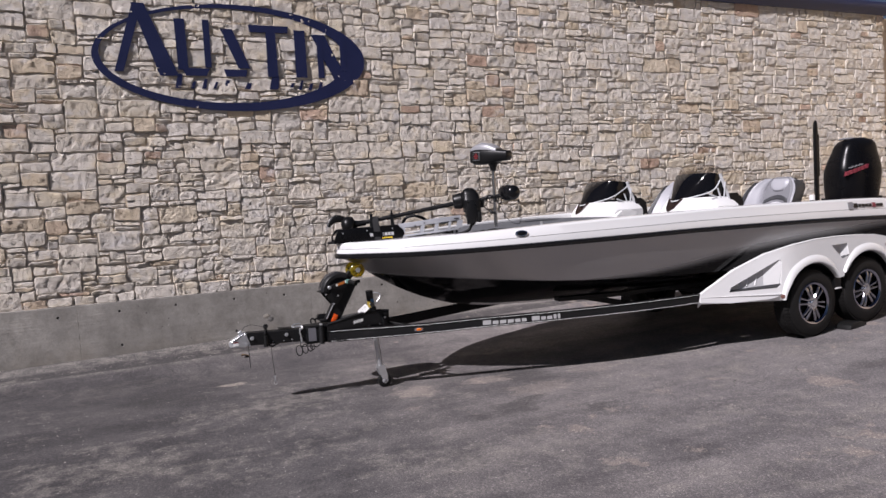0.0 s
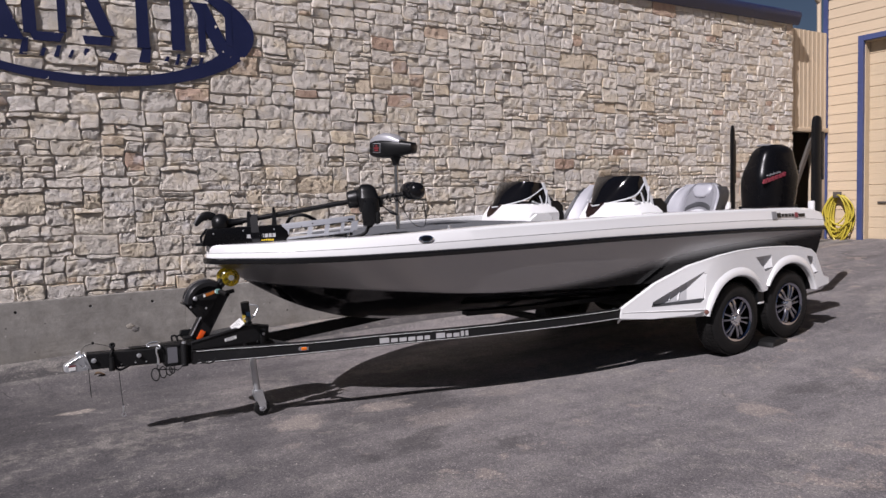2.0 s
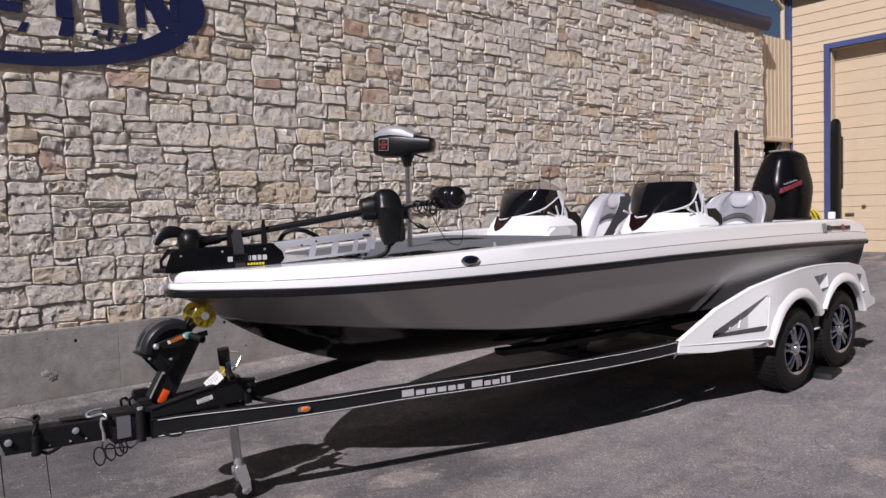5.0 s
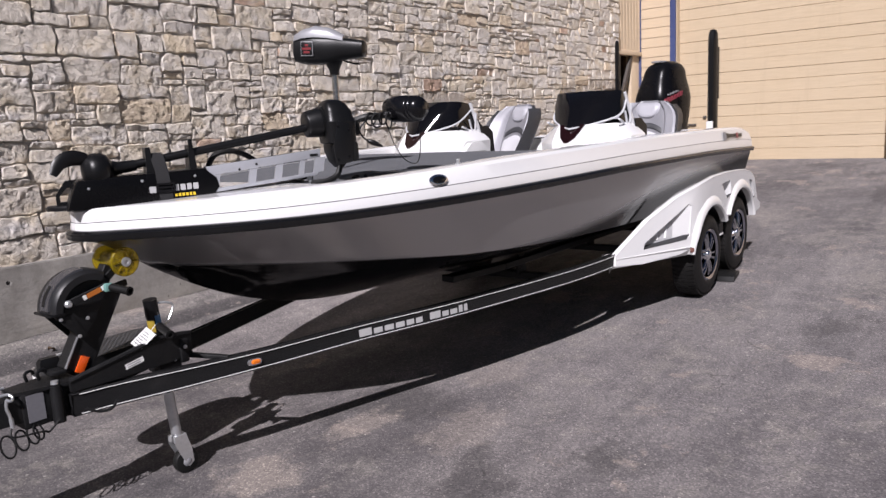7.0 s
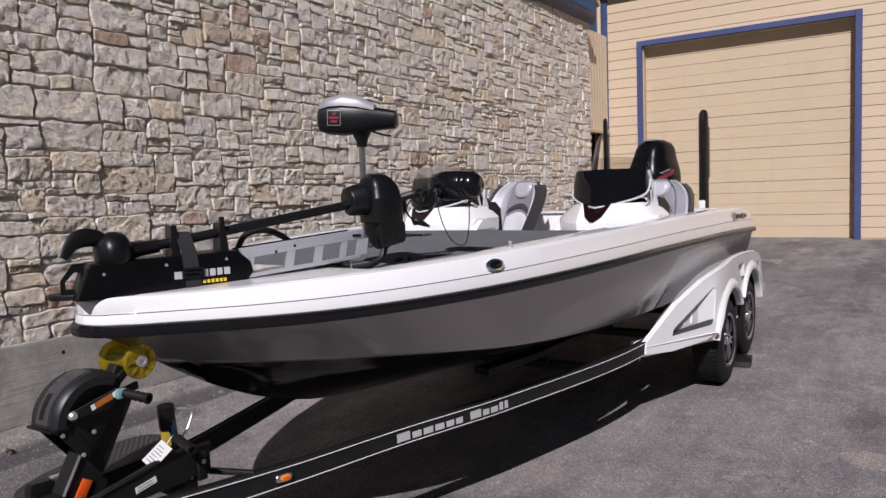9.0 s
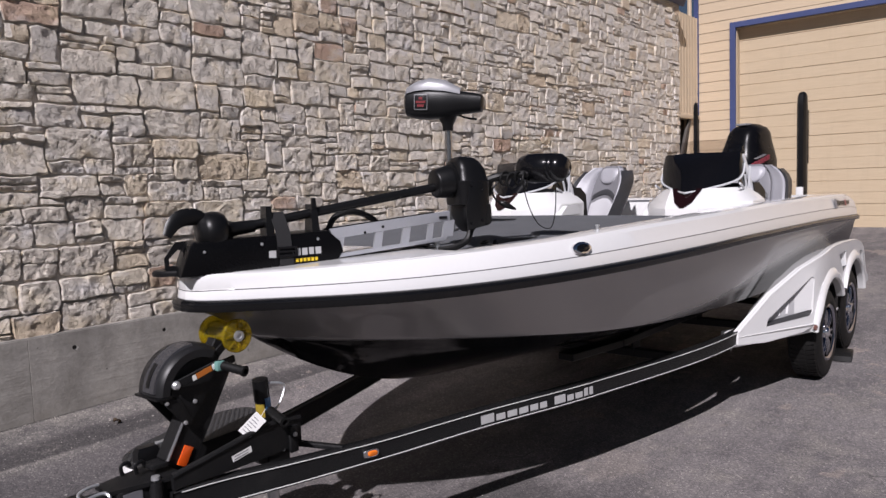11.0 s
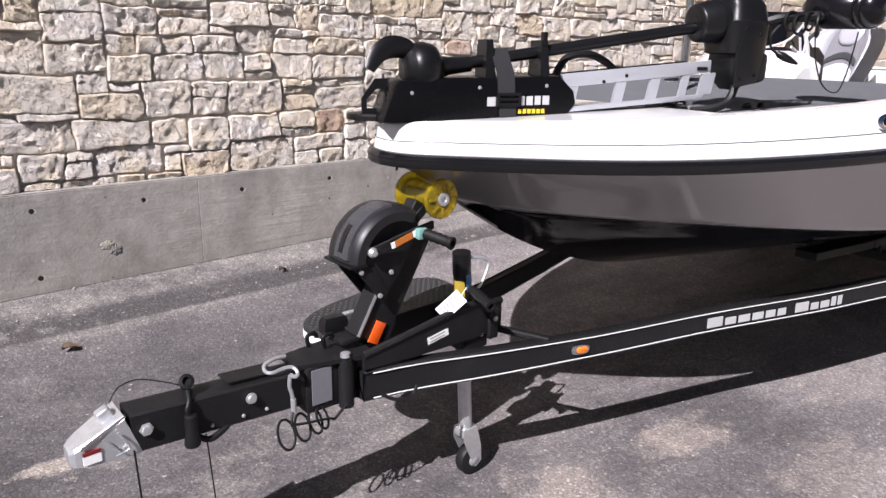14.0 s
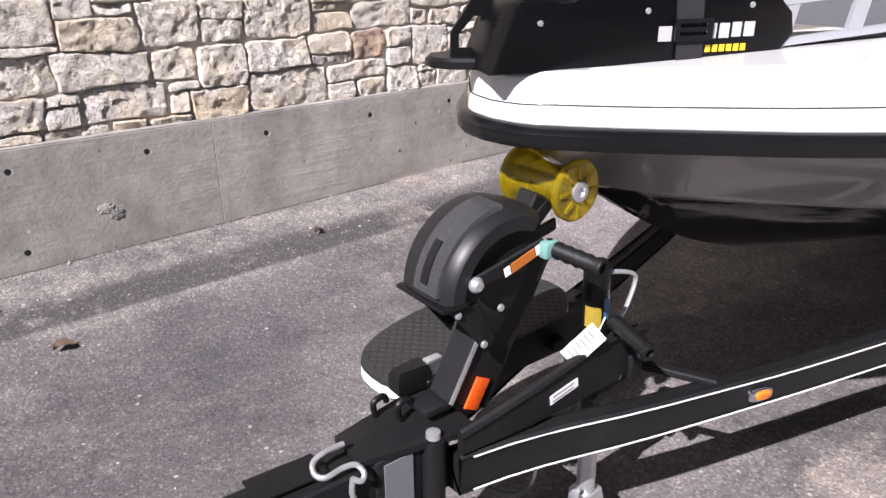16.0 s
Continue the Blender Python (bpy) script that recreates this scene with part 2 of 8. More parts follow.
def make_concrete():
    m, n, l, p = shader("board_marked_concrete", 0.88, spec=0.3)
    geo = n.new("ShaderNodeNewGeometry")
    pos = geo.outputs["Position"]
    cloud = noise_node(n, l, 1.4, 7.0, 0.65, pos)
    drips = noise_node(n, l, 2.0, 5.0, 0.6, pos, (1.6, 1.0, 0.55))
    boards = noise_node(n, l, 2.6, 6.0, 0.7, pos, (0.45, 1.0, 10.0))
    fine = noise_node(n, l, 70.0, 4.0, 0.6, pos)
    blot = noise_node(n, l, 9.0, 6.0, 0.7, pos)
    f = calc(n, l, "ADD", calc(n, l, "MULTIPLY", cloud, 0.5), calc(n, l, "ADD", calc(n, l, "MULTIPLY", drips, 0.38), calc(n, l, "MULTIPLY", boards, 0.12)))
    c = ramp(n, l, f, ((0.36, (0.225, 0.211, 0.192)), (0.5, (0.305, 0.288, 0.263)), (0.62, (0.40, 0.378, 0.344))))
    c = mixc(n, l, 0.5, c, ramp(n, l, blot, ((0.34, (0.66, 0.65, 0.63)), (0.58, (1.10, 1.10, 1.10)))), "MULTIPLY")
    # brown seepage that rises unevenly from the ground
    sep = n.new("ShaderNodeSeparateXYZ")
    l.new(pos, sep.inputs[0])
    damp = calc(n, l, "MULTIPLY_ADD", drips, 0.9, calc(n, l, "MULTIPLY", sep.outputs["Z"], -0.9))
    c = mixc(n, l, ramp(n, l, damp, ((0.12, 0.0), (0.42, 0.55))), c, (0.185, 0.160, 0.130))
    # small air holes
    holes = n.new("ShaderNodeTexVoronoi")
    holes.inputs["Scale"].default_value = 11.0
    l.new(pos, holes.inputs["Vector"])
    pick = ramp(n, l, holes.outputs["Color"], ((0.80, 0.0), (0.82, 1.0)))
    pit = calc(n, l, "MULTIPLY", pick, ramp(n, l, holes.outputs["Distance"], ((0.07, 1.0), (0.15, 0.0))))
    c = mixc(n, l, calc(n, l, "MULTIPLY", pit, 0.75), c, (0.09, 0.085, 0.08))
    c = mixc(n, l, 0.4, c, ramp(n, l, fine, ((0.3, (0.75, 0.75, 0.75)), (0.6, (1.0, 1.0, 1.0)))), "MULTIPLY")
    l.new(c, p.inputs["Base Color"])
    h = calc(n, l, "MULTIPLY_ADD", pit, -1.5, calc(n, l, "ADD", calc(n, l, "MULTIPLY", boards, calc(n, l, "MULTIPLY", ramp(n, l, cloud, ((0.45, 0.15), (0.6, 1.0))), 1.3)), calc(n, l, "MULTIPLY", fine, 0.5)))
    bump(n, l, p, h, 0.5, 0.007)
    return m


def make_hull_paint():
    """Metal-flake grey that fades to black; the share comes from the mesh's own 'paint' layer."""
    m, n, l, p = shader("metal_flake_gelcoat", 0.40, coat=0.5)
    at = n.new("ShaderNodeAttribute")
    at.attribute_name = "paint"
    flake = noise_node(n, l, 420.0, 2.0, 0.6)
    soft = noise_node(n, l, 2.5, 3.0)
    grey = mixc(n, l, calc(n, l, "MULTIPLY_ADD", flake, 0.7, calc(n, l, "MULTIPLY", soft, 0.3)), (0.34, 0.335, 0.335), (0.46, 0.452, 0.450))
    c = mixc(n, l, at.outputs["Fac"], (0.003, 0.003, 0.0035), grey)
    l.new(calc(n, l, "MULTIPLY_ADD", at.outputs["Fac"], 0.40, 0.03), p.inputs["Coat Weight"])
    l.new(calc(n, l, "MULTIPLY_ADD", at.outputs["Fac"], 0.35, 0.15), p.inputs["Specular IOR Level"])
    l.new(c, p.inputs["Base Color"])
    waves = noise_node(n, l, 2.2, 3.0, 0.55, None, (0.55, 1.0, 3.5))
    bump(n, l, p, waves, 0.30, 0.012)
    l.new(calc(n, l, "MULTIPLY", at.outputs["Fac"], 0.85), p.inputs["Metallic"])
    l.new(calc(n, l, "MULTIPLY_ADD", at.outputs["Fac"], 0.23, 0.10), p.inputs["Roughness"])
    return m


def make_carpet():
    m, n, l, p = shader("deck_carpet", 0.95, spec=0.1)
    pile = noise_node(n, l, 260.0, 4.0, 0.7)
    wear = noise_node(n, l, 5.0, 4.0)
    c = mixc(n, l, calc(n, l, "MULTIPLY_ADD", pile, 0.6, calc(n, l, "MULTIPLY", wear, 0.4)), (0.075, 0.078, 0.085), (0.17, 0.175, 0.185))
    l.new(c, p.inputs["Base Color"])
    bump(n, l, p, pile, 0.7, 0.006)
    return m


def make_grit_black():
    """Bedliner-like black trailer coat."""
    m, n, l, p = shader("textured_black_coat", 0.55, spec=0.28)
    g = noise_node(n, l, 330.0, 3.0, 0.7)
    wear = noise_node(n, l, 6.0, 5.0, 0.6)
    c = mixc(n, l, ramp(n, l, g, ((0.45, 0.0), (0.75, 1.0))), (0.0045, 0.0045, 0.005), (0.020, 0.020, 0.021))
    c = mixc(n, l, ramp(n, l, wear, ((0.6, 0.0), (0.85, 0.3))), c, (0.045, 0.043, 0.040))
    l.new(c, p.inputs["Base Color"])
    bump(n, l, p, g, 0.6, 0.003)
    return m


def make_glass(name, tint, rough=0.02, clear=1.0):
    m, n, l, p = shader(name, rough)
    p.inputs["Base Color"].default_value = rgb(tint)
    p.inputs["Transmission Weight"].default_value = clear
    p.inputs["IOR"].default_value = 1.45
    return m


def make_clear(name, tint):
    """A thin clear sheet: light passes straight through, with a faint gloss."""
    m, n, l, p = shader(name, 0.02)
    through_it, gloss, mix = n.new("ShaderNodeBsdfTransparent"), n.new("ShaderNodeBsdfGlossy"), n.new("ShaderNodeMixShader")
    through_it.inputs["Color"].default_value = rgb(tint)
    gloss.inputs["Roughness"].default_value = 0.03
    mix.inputs[0].default_value = 0.05
    l.new(through_it.outputs[0], mix.inputs[1])
    l.new(gloss.outputs[0], mix.inputs[2])
    l.new(mix.outputs[0], n["Material Output"].inputs["Surface"])
    return m


def make_door_paint():
    """Embossed wood-grain steel, dusty near its foot."""
    m, n, l, p = shader("beige_steel_door", 0.55, spec=0.3)
    pos = n.new("ShaderNodeNewGeometry").outputs["Position"]
    grain = noise_node(n, l, 9.0, 6.0, 0.65, pos, (1.0, 0.35, 7.0))
    fade = noise_node(n, l, 0.9, 5.0, 0.6, pos)
    run = noise_node(n, l, 3.0, 5.0, 0.6, pos, (1.0, 2.2, 0.3))
    c = mixc(n, l, grain, (0.425, 0.335, 0.225), (0.575, 0.46, 0.315))
    c = mixc(n, l, ramp(n, l, fade, ((0.42, 0.0), (0.68, 0.35))), c, (0.54, 0.445, 0.32))
    c = mixc(n, l, ramp(n, l, run, ((0.56, 0.0), (0.75, 0.30))), c, (0.39, 0.305, 0.205))
    l.new(c, p.inputs["Base Color"])
    bump(n, l, p, grain, 0.6, 0.010)
    return m


def make_siding():
    m, n, l, p = shader("painted_siding", 0.62, spec=0.35)
    info, geo = n.new("ShaderNodeObjectInfo"), n.new("ShaderNodeNewGeometry")
    pos = geo.outputs["Position"]
    grain = noise_node(n, l, 8.0, 5.0, 0.6, pos, (1.0, 0.6, 9.0))
    dirt = noise_node(n, l, 1.1, 5.0, 0.6, pos)
    c = mixc(n, l, grain, (0.445, 0.35, 0.24), (0.565, 0.45, 0.315))
    c = mixc(n, l, ramp(n, l, dirt, ((0.5, 0.0), (0.8, 0.3))), c, (0.53, 0.415, 0.285))
    c = mixc(n, l, calc(n, l, "MULTIPLY", info.outputs["Random"], 0.14), c, (0.70, 0.56, 0.38))
    l.new(c, p.inputs["Base Color"])
    bump(n, l, p, grain, 0.2, 0.004)
    return m


MUD_X, MUD_Y = 0.20, 8.47
WORN_SPOTS = ((1.56, 7.12, 0.24, 0.24, 0.75), (2.25, 7.12, 0.30, 0.12, 0.6), (2.50, 6.60, 0.35, 0.22, 0.4), (3.3, 6.9, 0.3, 0.2, 0.35))
STONE, ASPHALT, CONCRETE, HULL, CARPET, GRIT = make_stone(), make_asphalt(), make_concrete(), make_hull_paint(), make_carpet(), make_grit_black()
SIDING = make_siding()
MORTAR = plain("pale_mortar", (0.58, 0.525, 0.455), 0.95, vary=0.25, scale=4, fine=90, relief=0.5)
NAVY = plain("navy_paint", (0.0115, 0.0158, 0.0612), 0.4, vary=0.15)
BLUE_TRIM = plain("blue_trim_paint", (0.045, 0.062, 0.16), 0.5, vary=0.2, scale=2)
FASCIA_BLUE = plain("dark_blue_fascia_paint", (0.020, 0.030, 0.088), 0.42, vary=0.2, scale=2)
SOFFIT = plain("dark_soffit", (0.07, 0.06, 0.052), 0.7)
DOOR_PAINT = make_door_paint()
BEIGE_METAL = plain("beige_ribbed_metal", (0.56, 0.45, 0.32), 0.45, vary=0.08, scale=1.5)
WHITE_GEL = plain("white_gelcoat", (0.71, 0.71, 0.705), 0.14, coat=0.6, vary=0.025, scale=1.5)
WHITE_PAINT = plain("white_painted_fibreglass", (0.71, 0.71, 0.705), 0.2, coat=0.5, vary=0.03, scale=2)
BLACK_GLOSS = plain("gloss_black_cowl", (0.005, 0.005, 0.006), 0.22, coat=0.12, vary=0.2, spec=0.3)
BLACK_PLASTIC = plain("satin_black_plastic", (0.0055, 0.0055, 0.006), 0.36, vary=0.35, relief=0.12, fine=220, spec=0.3)
RAIL_BLACK = plain("smooth_black_vinyl", (0.005, 0.005, 0.0055), 0.19, vary=0.25, spec=0.55)
TRAY_BLACK = plain("polished_black_plastic", (0.0035, 0.0035, 0.004), 0.28, vary=0.2, spec=0.13)
BLACK_RUBBER = plain("black_rubber", (0.007, 0.007, 0.007), 0.5, vary=0.3, fine=120, relief=0.15, spec=0.3)
TYRE = plain("dusty_tyre_rubber", (0.0085, 0.008, 0.0078), 0.68, vary=0.4, scale=7, fine=150, relief=0.25, spec=0.25)
CHROME = plain("chrome", (0.78, 0.78, 0.80), 0.08, 1.0, vary=0.04)
DARK_CHROME = plain("smoked_chrome_rim", (0.34, 0.34, 0.40), 0.05, 1.0, vary=0.1)
SPOKE_FACE = plain("black_chrome_spoke", (0.33, 0.33, 0.36), 0.06, 1.0, vary=0.15)
SATIN_SILVER = plain("satin_silver_paint", (0.62, 0.63, 0.65), 0.35, 0.2, vary=0.06)
ZINC = plain("zinc_plated_steel", (0.56, 0.57, 0.58), 0.34, 0.7, vary=0.18, scale=9)
ALUMINIUM = plain("brushed_aluminium", (0.46, 0.47, 0.50), 0.42, 0.5, vary=0.06, scale=5)
SEAT_GREY = plain("pale_grey_vinyl", (0.175, 0.175, 0.19), 0.42, vary=0.06, fine=160, relief=0.2)
SEAT_LIGHT = plain("silver_white_vinyl", (0.35, 0.35, 0.378), 0.38, vary=0.05, fine=160, relief=0.2)
SEAT_WHITE = plain("white_vinyl", (0.50, 0.50, 0.52), 0.40, vary=0.05, fine=160, relief=0.2)
SEAT_DARK = plain("charcoal_vinyl", (0.035, 0.036, 0.04), 0.5, vary=0.2, fine=160, relief=0.25)
WHITE_INK = plain("white_vinyl_print", (0.78, 0.78, 0.76), 0.5, vary=0.05)
YELLOW_INK = plain("yellow_print", (0.72, 0.50, 0.02), 0.5, vary=0.05)
RED_INK = plain("red_print", (0.16, 0.012, 0.016), 0.45, vary=0.1)
PINK_INK = plain("dull_red_print", (0.20, 0.03, 0.045), 0.35, vary=0.1)
DARK_RED = plain("dark_red_acrylic", (0.011, 0.003, 0.0035), 0.2, vary=0.2)
STICKER_GOLD = plain("worn_yellow_sticker", (0.36, 0.26, 0.03), 0.5, vary=0.3, fine=90)
GREY_INK = plain("grey_print", (0.22, 0.22, 0.23), 0.5, vary=0.1)
COWL = plain("black_cowl_paint", (0.004, 0.004, 0.005), 0.28, vary=0.2, spec=0.16)
PALE_PRINT = plain("pale_grey_print", (0.42, 0.42, 0.42), 0.5, vary=0.08)
RED_ORANGE_LENS = plain("red_orange_reflector", (0.80, 0.105, 0.01), 0.24, coat=0.6, vary=0.2, fine=250, relief=0.4)
ORANGE_LENS = plain("orange_reflector", (0.86, 0.19, 0.01), 0.22, coat=0.7, vary=0.2, fine=250, relief=0.4)
HOSE = plain("yellow_hose", (0.46, 0.37, 0.04), 0.45, vary=0.15)
PAPER = plain("white_paper_tag", (0.82, 0.82, 0.80), 0.8, vary=0.05)
TEAL = plain("teal_plastic", (0.15, 0.30, 0.27), 0.5)
STICKER_BLUE = plain("blue_sticker", (0.05, 0.16, 0.33), 0.35, vary=0.3, fine=90)
VENT_GREY = plain("vent_grey_paint", (0.50, 0.50, 0.51), 0.4, vary=0.08)
ORANGE_PRINT = plain("orange_print", (0.50, 0.15, 0.02), 0.45, vary=0.1)
LEAF = plain("dry_leaf", (0.12, 0.082, 0.052), 0.8, vary=0.4, fine=40)
SCREEN = plain("near_black_smoked_acrylic", (0.004, 0.004, 0.005), 0.05, vary=0.2, spec=0.28)
CLEAR_ACRYLIC = make_clear("clear_tinted_acrylic", (0.86, 0.84, 0.82))
YELLOW_URETHANE = make_glass("yellow_urethane", (0.60, 0.44, 0.012), 0.18, 0.75)
DARK_INSIDE = plain("dark_interior", (0.018, 0.016, 0.015), 0.9, spec=0.2)
TREAD_PLATE = plain("black_tread_plate", (0.02, 0.02, 0.021), 0.5, vary=0.3)


# ---- mesh helpers ----
WORLDS = {}


def world_of(ob):
    return WORLDS.get(ob.name, Matrix.Identity(4))


def thing(name, base, label, category, group="", kind=""):
    """A top-level thing: an Empty at its base that carries its parts."""
    ob = new(name)
    ob.empty_display_size = 0.1
    ob.matrix_basis = Matrix.Translation(base)
    WORLDS[ob.name] = ob.matrix_basis.copy()
    return tagged(ob, label, category, group, kind)


def finish(bm, name, material, smooth=35.0):
    bmesh.ops.remove_doubles(bm, verts=bm.verts, dist=1e-5)
    bmesh.ops.recalc_face_normals(bm, faces=bm.faces)
    me = bpy.data.meshes.new(name)
    bm.to_mesh(me)
    bm.free()
    for mt in material if isinstance(material, (list, tuple)) else (material,):
        me.materials.append(mt)
    if smooth:
        me.polygons.foreach_set("use_smooth", [True] * len(me.polygons))
        me.set_sharp_from_angle(angle=radians(smooth))
    return me


def place(name, me, parent=None, m=None, label=""):
    ob = new(name, me)
    ob.matrix_basis = m if m is not None else Matrix.Identity(4)
    WORLDS[ob.name] = ob.matrix_basis.copy()
    if parent is not None:
        ob.parent = parent
        ob.matrix_parent_inverse = world_of(parent).inverted()
    if label:
        ob["label"] = label
    return ob


def part(name, bm, material, parent=None, label="", smooth=35.0):
    return place(name, finish(bm, name, material, smooth), parent, None, label)


def solo(name, bm, material, label, category, kind="", group="", smooth=35.0):
    """A thing that is one mesh."""
    return tagged(place(name, finish(bm, name, material, smooth)), label, category, group, kind)


def box(bm, lo, hi, bevel=0.0, m=None, seg=2):
    lo, hi = Vector(lo), Vector(hi)
    r = bmesh.ops.create_cube(bm, size=1.0)
    vs = r["verts"]
    mat = Matrix.Translation((lo + hi) / 2) @ Matrix.Diagonal((*(hi - lo), 1))
    bmesh.ops.transform(bm, matrix=mat, verts=vs)
    if bevel:
        es = list({e for v in vs for e in v.link_edges})
        out = bmesh.ops.bevel(bm, geom=es, offset=bevel, segments=seg, profile=0.5, affect="EDGES")
        vs = list({v for f in out["faces"] for v in f.verts} | {v for v in vs if v.is_valid})
    if m is not None:
        bmesh.ops.transform(bm, matrix=m, verts=[v for v in vs if v.is_valid])
    return vs


def loft(bm, rings, closed=True, caps=True, mats=None):
    """Skins rings of equal length."""
    rows = [[bm.verts.new(p) for p in ring] for ring in rings]
    k = len(rows[0])
    for a, b in zip(rows, rows[1:]):
        for i in range(k if closed else k - 1):
            j = (i + 1) % k
            f = bm.faces.new((a[i], a[j], b[j], b[i]))
            if mats:
                f.material_index = mats[i]
    if caps and closed:
        bm.faces.new(rows[0][::-1])
        bm.faces.new(rows[-1])
    return rows


def prism(bm, outline, depth, m=None, bevel=0.0):
    """Extrudes a flat outline (x, z) over y from 0 to depth, then moves it by m."""
    a = [bm.verts.new((x, 0.0, z)) for x, z in outline]
    b = [bm.verts.new((x, depth, z)) for x, z in outline]
    k = len(a)
    fs = [bm.faces.new(a), bm.faces.new(b[::-1])]
    fs += [bm.faces.new((a[i], b[i], b[(i + 1) % k], a[(i + 1) % k])) for i in range(k)]
    vs = a + b
    if bevel:
        es = list({e for f in fs[:2] for e in f.edges})
        out = bmesh.ops.bevel(bm, geom=es, offset=bevel, segments=2, profile=0.5, affect="EDGES")
        vs = list({v for f in out["faces"] for v in f.verts} | {v for v in vs if v.is_valid})
        vs = list(set(vs) | {v for f in fs if f.is_valid for v in f.verts})
    if m is not None:
        bmesh.ops.transform(bm, matrix=m, verts=vs)


def basis(d):
    d = Vector(d).normalized()
    s = d.cross(Vector((0, 0, 1)))
    if s.length < 1e-3:
        s = d.cross(Vector((0, 1, 0)))
    s.normalize()
    return d, s, s.cross(d)


def tube(bm, pts, r, n=10, caps=True):
    """A round bar along pts; r one radius or one for each point."""
    pts = [Vector(p) for p in pts]
    rs = r if isinstance(r, (list, tuple)) else [r] * len(pts)
    rings = []
    up = None
    for i, p in enumerate(pts):
        d = (pts[min(i + 1, len(pts) - 1)] - pts[max(i - 1, 0)]).normalized()
        if up is None:
            _, s, up = basis(d)
        s = d.cross(up).normalized()
        up = s.cross(d).normalized()
        rings.append([p + rs[i] * (math.cos(2 * math.pi * k / n) * s + math.sin(2 * math.pi * k / n) * up) for k in range(n)])
    loft(bm, rings, True, caps)


def turned(bm, origin, axis, profile, n=24, caps=True):
    """A turned body: profile of (distance along the axis, radius)."""
    d, s, u = basis(axis)
    o = Vector(origin)
    rings = [[o + d * a + max(r, 1e-4) * (math.cos(2 * math.pi * k / n) * s + math.sin(2 * math.pi * k / n) * u) for k in range(n)] for a, r in profile]
    loft(bm, rings, True, caps)


def bar(bm, a, b, w, h, bevel=0.004, up=(0, 0, 1)):
    """A square bar from a to b, w across, h high."""
    a, b = Vector(a), Vector(b)
    d = (b - a).normalized()
    s = d.cross(Vector(up)).normalized()
    u = s.cross(d).normalized()
    m = Matrix((d, s, u)).transposed().to_4x4()
    m.translation = (a + b) / 2
    ln = (b - a).length
    box(bm, (-ln / 2, -w / 2, -h / 2), (ln / 2, w / 2, h / 2), bevel, m, 1)


def smooth_curve(pts, n=8):
    """Catmull-Rom through pts."""
    pts = [Vector(p) for p in pts]
    out = []
    for i in range(len(pts) - 1):
        p0, p1, p2, p3 = pts[max(i - 1, 0)], pts[i], pts[i + 1], pts[min(i + 2, len(pts) - 1)]
        for k in range(n):
            t = k / n
            out.append(0.5 * (2 * p1 + (p2 - p0) * t + (2 * p0 - 5 * p1 + 4 * p2 - p3) * t * t + (3 * p1 - p0 - 3 * p2 + p3) * t ** 3))
    out.append(pts[-1])
    return out


class Spline:
    """Monotone cubic through (xs, ys)."""

    def __init__(self, xs, ys):
        self.x, self.y = np.array(xs, float), np.array(ys, float)
        h, d = np.diff(self.x), np.diff(self.y) / np.diff(self.x)
        m = np.zeros(len(xs))
        m[0], m[-1] = d[0], d[-1]
        for i in range(1, len(xs) - 1):
            if d[i - 1] * d[i] > 0:
                a, b = 2 * h[i] + h[i - 1], h[i] + 2 * h[i - 1]
                m[i] = (a + b) / (a / d[i - 1] + b / d[i])
        self.m = m

    def __call__(self, v):
        v = min(max(v, self.x[0]), self.x[-1])
        i = min(max(int(np.searchsorted(self.x, v)) - 1, 0), len(self.x) - 2)
        h = self.x[i + 1] - self.x[i]
        t = (v - self.x[i]) / h
        return float(self.y[i] * (1 + 2 * t) * (1 - t) ** 2 + self.m[i] * h * t * (1 - t) ** 2 + self.y[i + 1] * t * t * (3 - 2 * t) + self.m[i + 1] * h * t * t * (t - 1))


# ---- ground ----
WALL_Y, WALL_END, FACADE_X = 10.0, 11.97, 13.36


def ground_z(x, y):
    rise = 0.068 * 0.6 * math.log1p(math.exp(min((x - 4.0) / 0.6, 40.0))) if x < 16 else 0.065 * 12.0
    t = min(max((y - 8.9) / 1.1, 0.0), 1.0)
    foot = (0.20 + 0.02 * min(max(x, -3.0), 3.0)) * t * t * (3 - 2 * t) * (1.0 - min(max((x - 4.0) / 6.0, 0.0), 1.0))
    ease = max(0.0, 1 - max(0.0, abs(x - 4) - 14) / 20) * max(0.0, 1 - max(0.0, 2 - y) / 25)
    return rise * ease + foot + 0.006 * noise.noise(Vector((x * 0.7, y * 0.7, 0)))


def build_ground():
    def axis(lo, hi, step, far):
        inner = list(np.arange(lo, hi + 1e-6, step))
        out, d = [], step
        left, right = [], []
        a, b = lo, hi
        while a > -far:
            d *= 1.6
            a -= d
            left.append(a)
        d = step
        while b < far:
            d *= 1.6
            b += d
            right.append(b)
        return left[::-1] + inner + right
    xs, ys = axis(-4, 14, 0.25, 1500), axis(0, 10.4, 0.2, 1500)
    bm = bmesh.new()
    grid = [[bm.verts.new((x, y, ground_z(x, y))) for x in xs] for y in ys]
    for r0, r1 in zip(grid, grid[1:]):
        for i in range(len(xs) - 1):
            bm.faces.new((r0[i], r0[i + 1], r1[i + 1], r1[i]))
    solo("ground", bm, ASPHALT, "worn grey asphalt yard with pale grit and dark patches", "pavement", "structure", smooth=180)


build_ground()

# ---- stone wall on a concrete footing ----
BASE_TOP, STONE_TOP = 0.75, 4.52
FOOT_Y = WALL_Y - 0.052


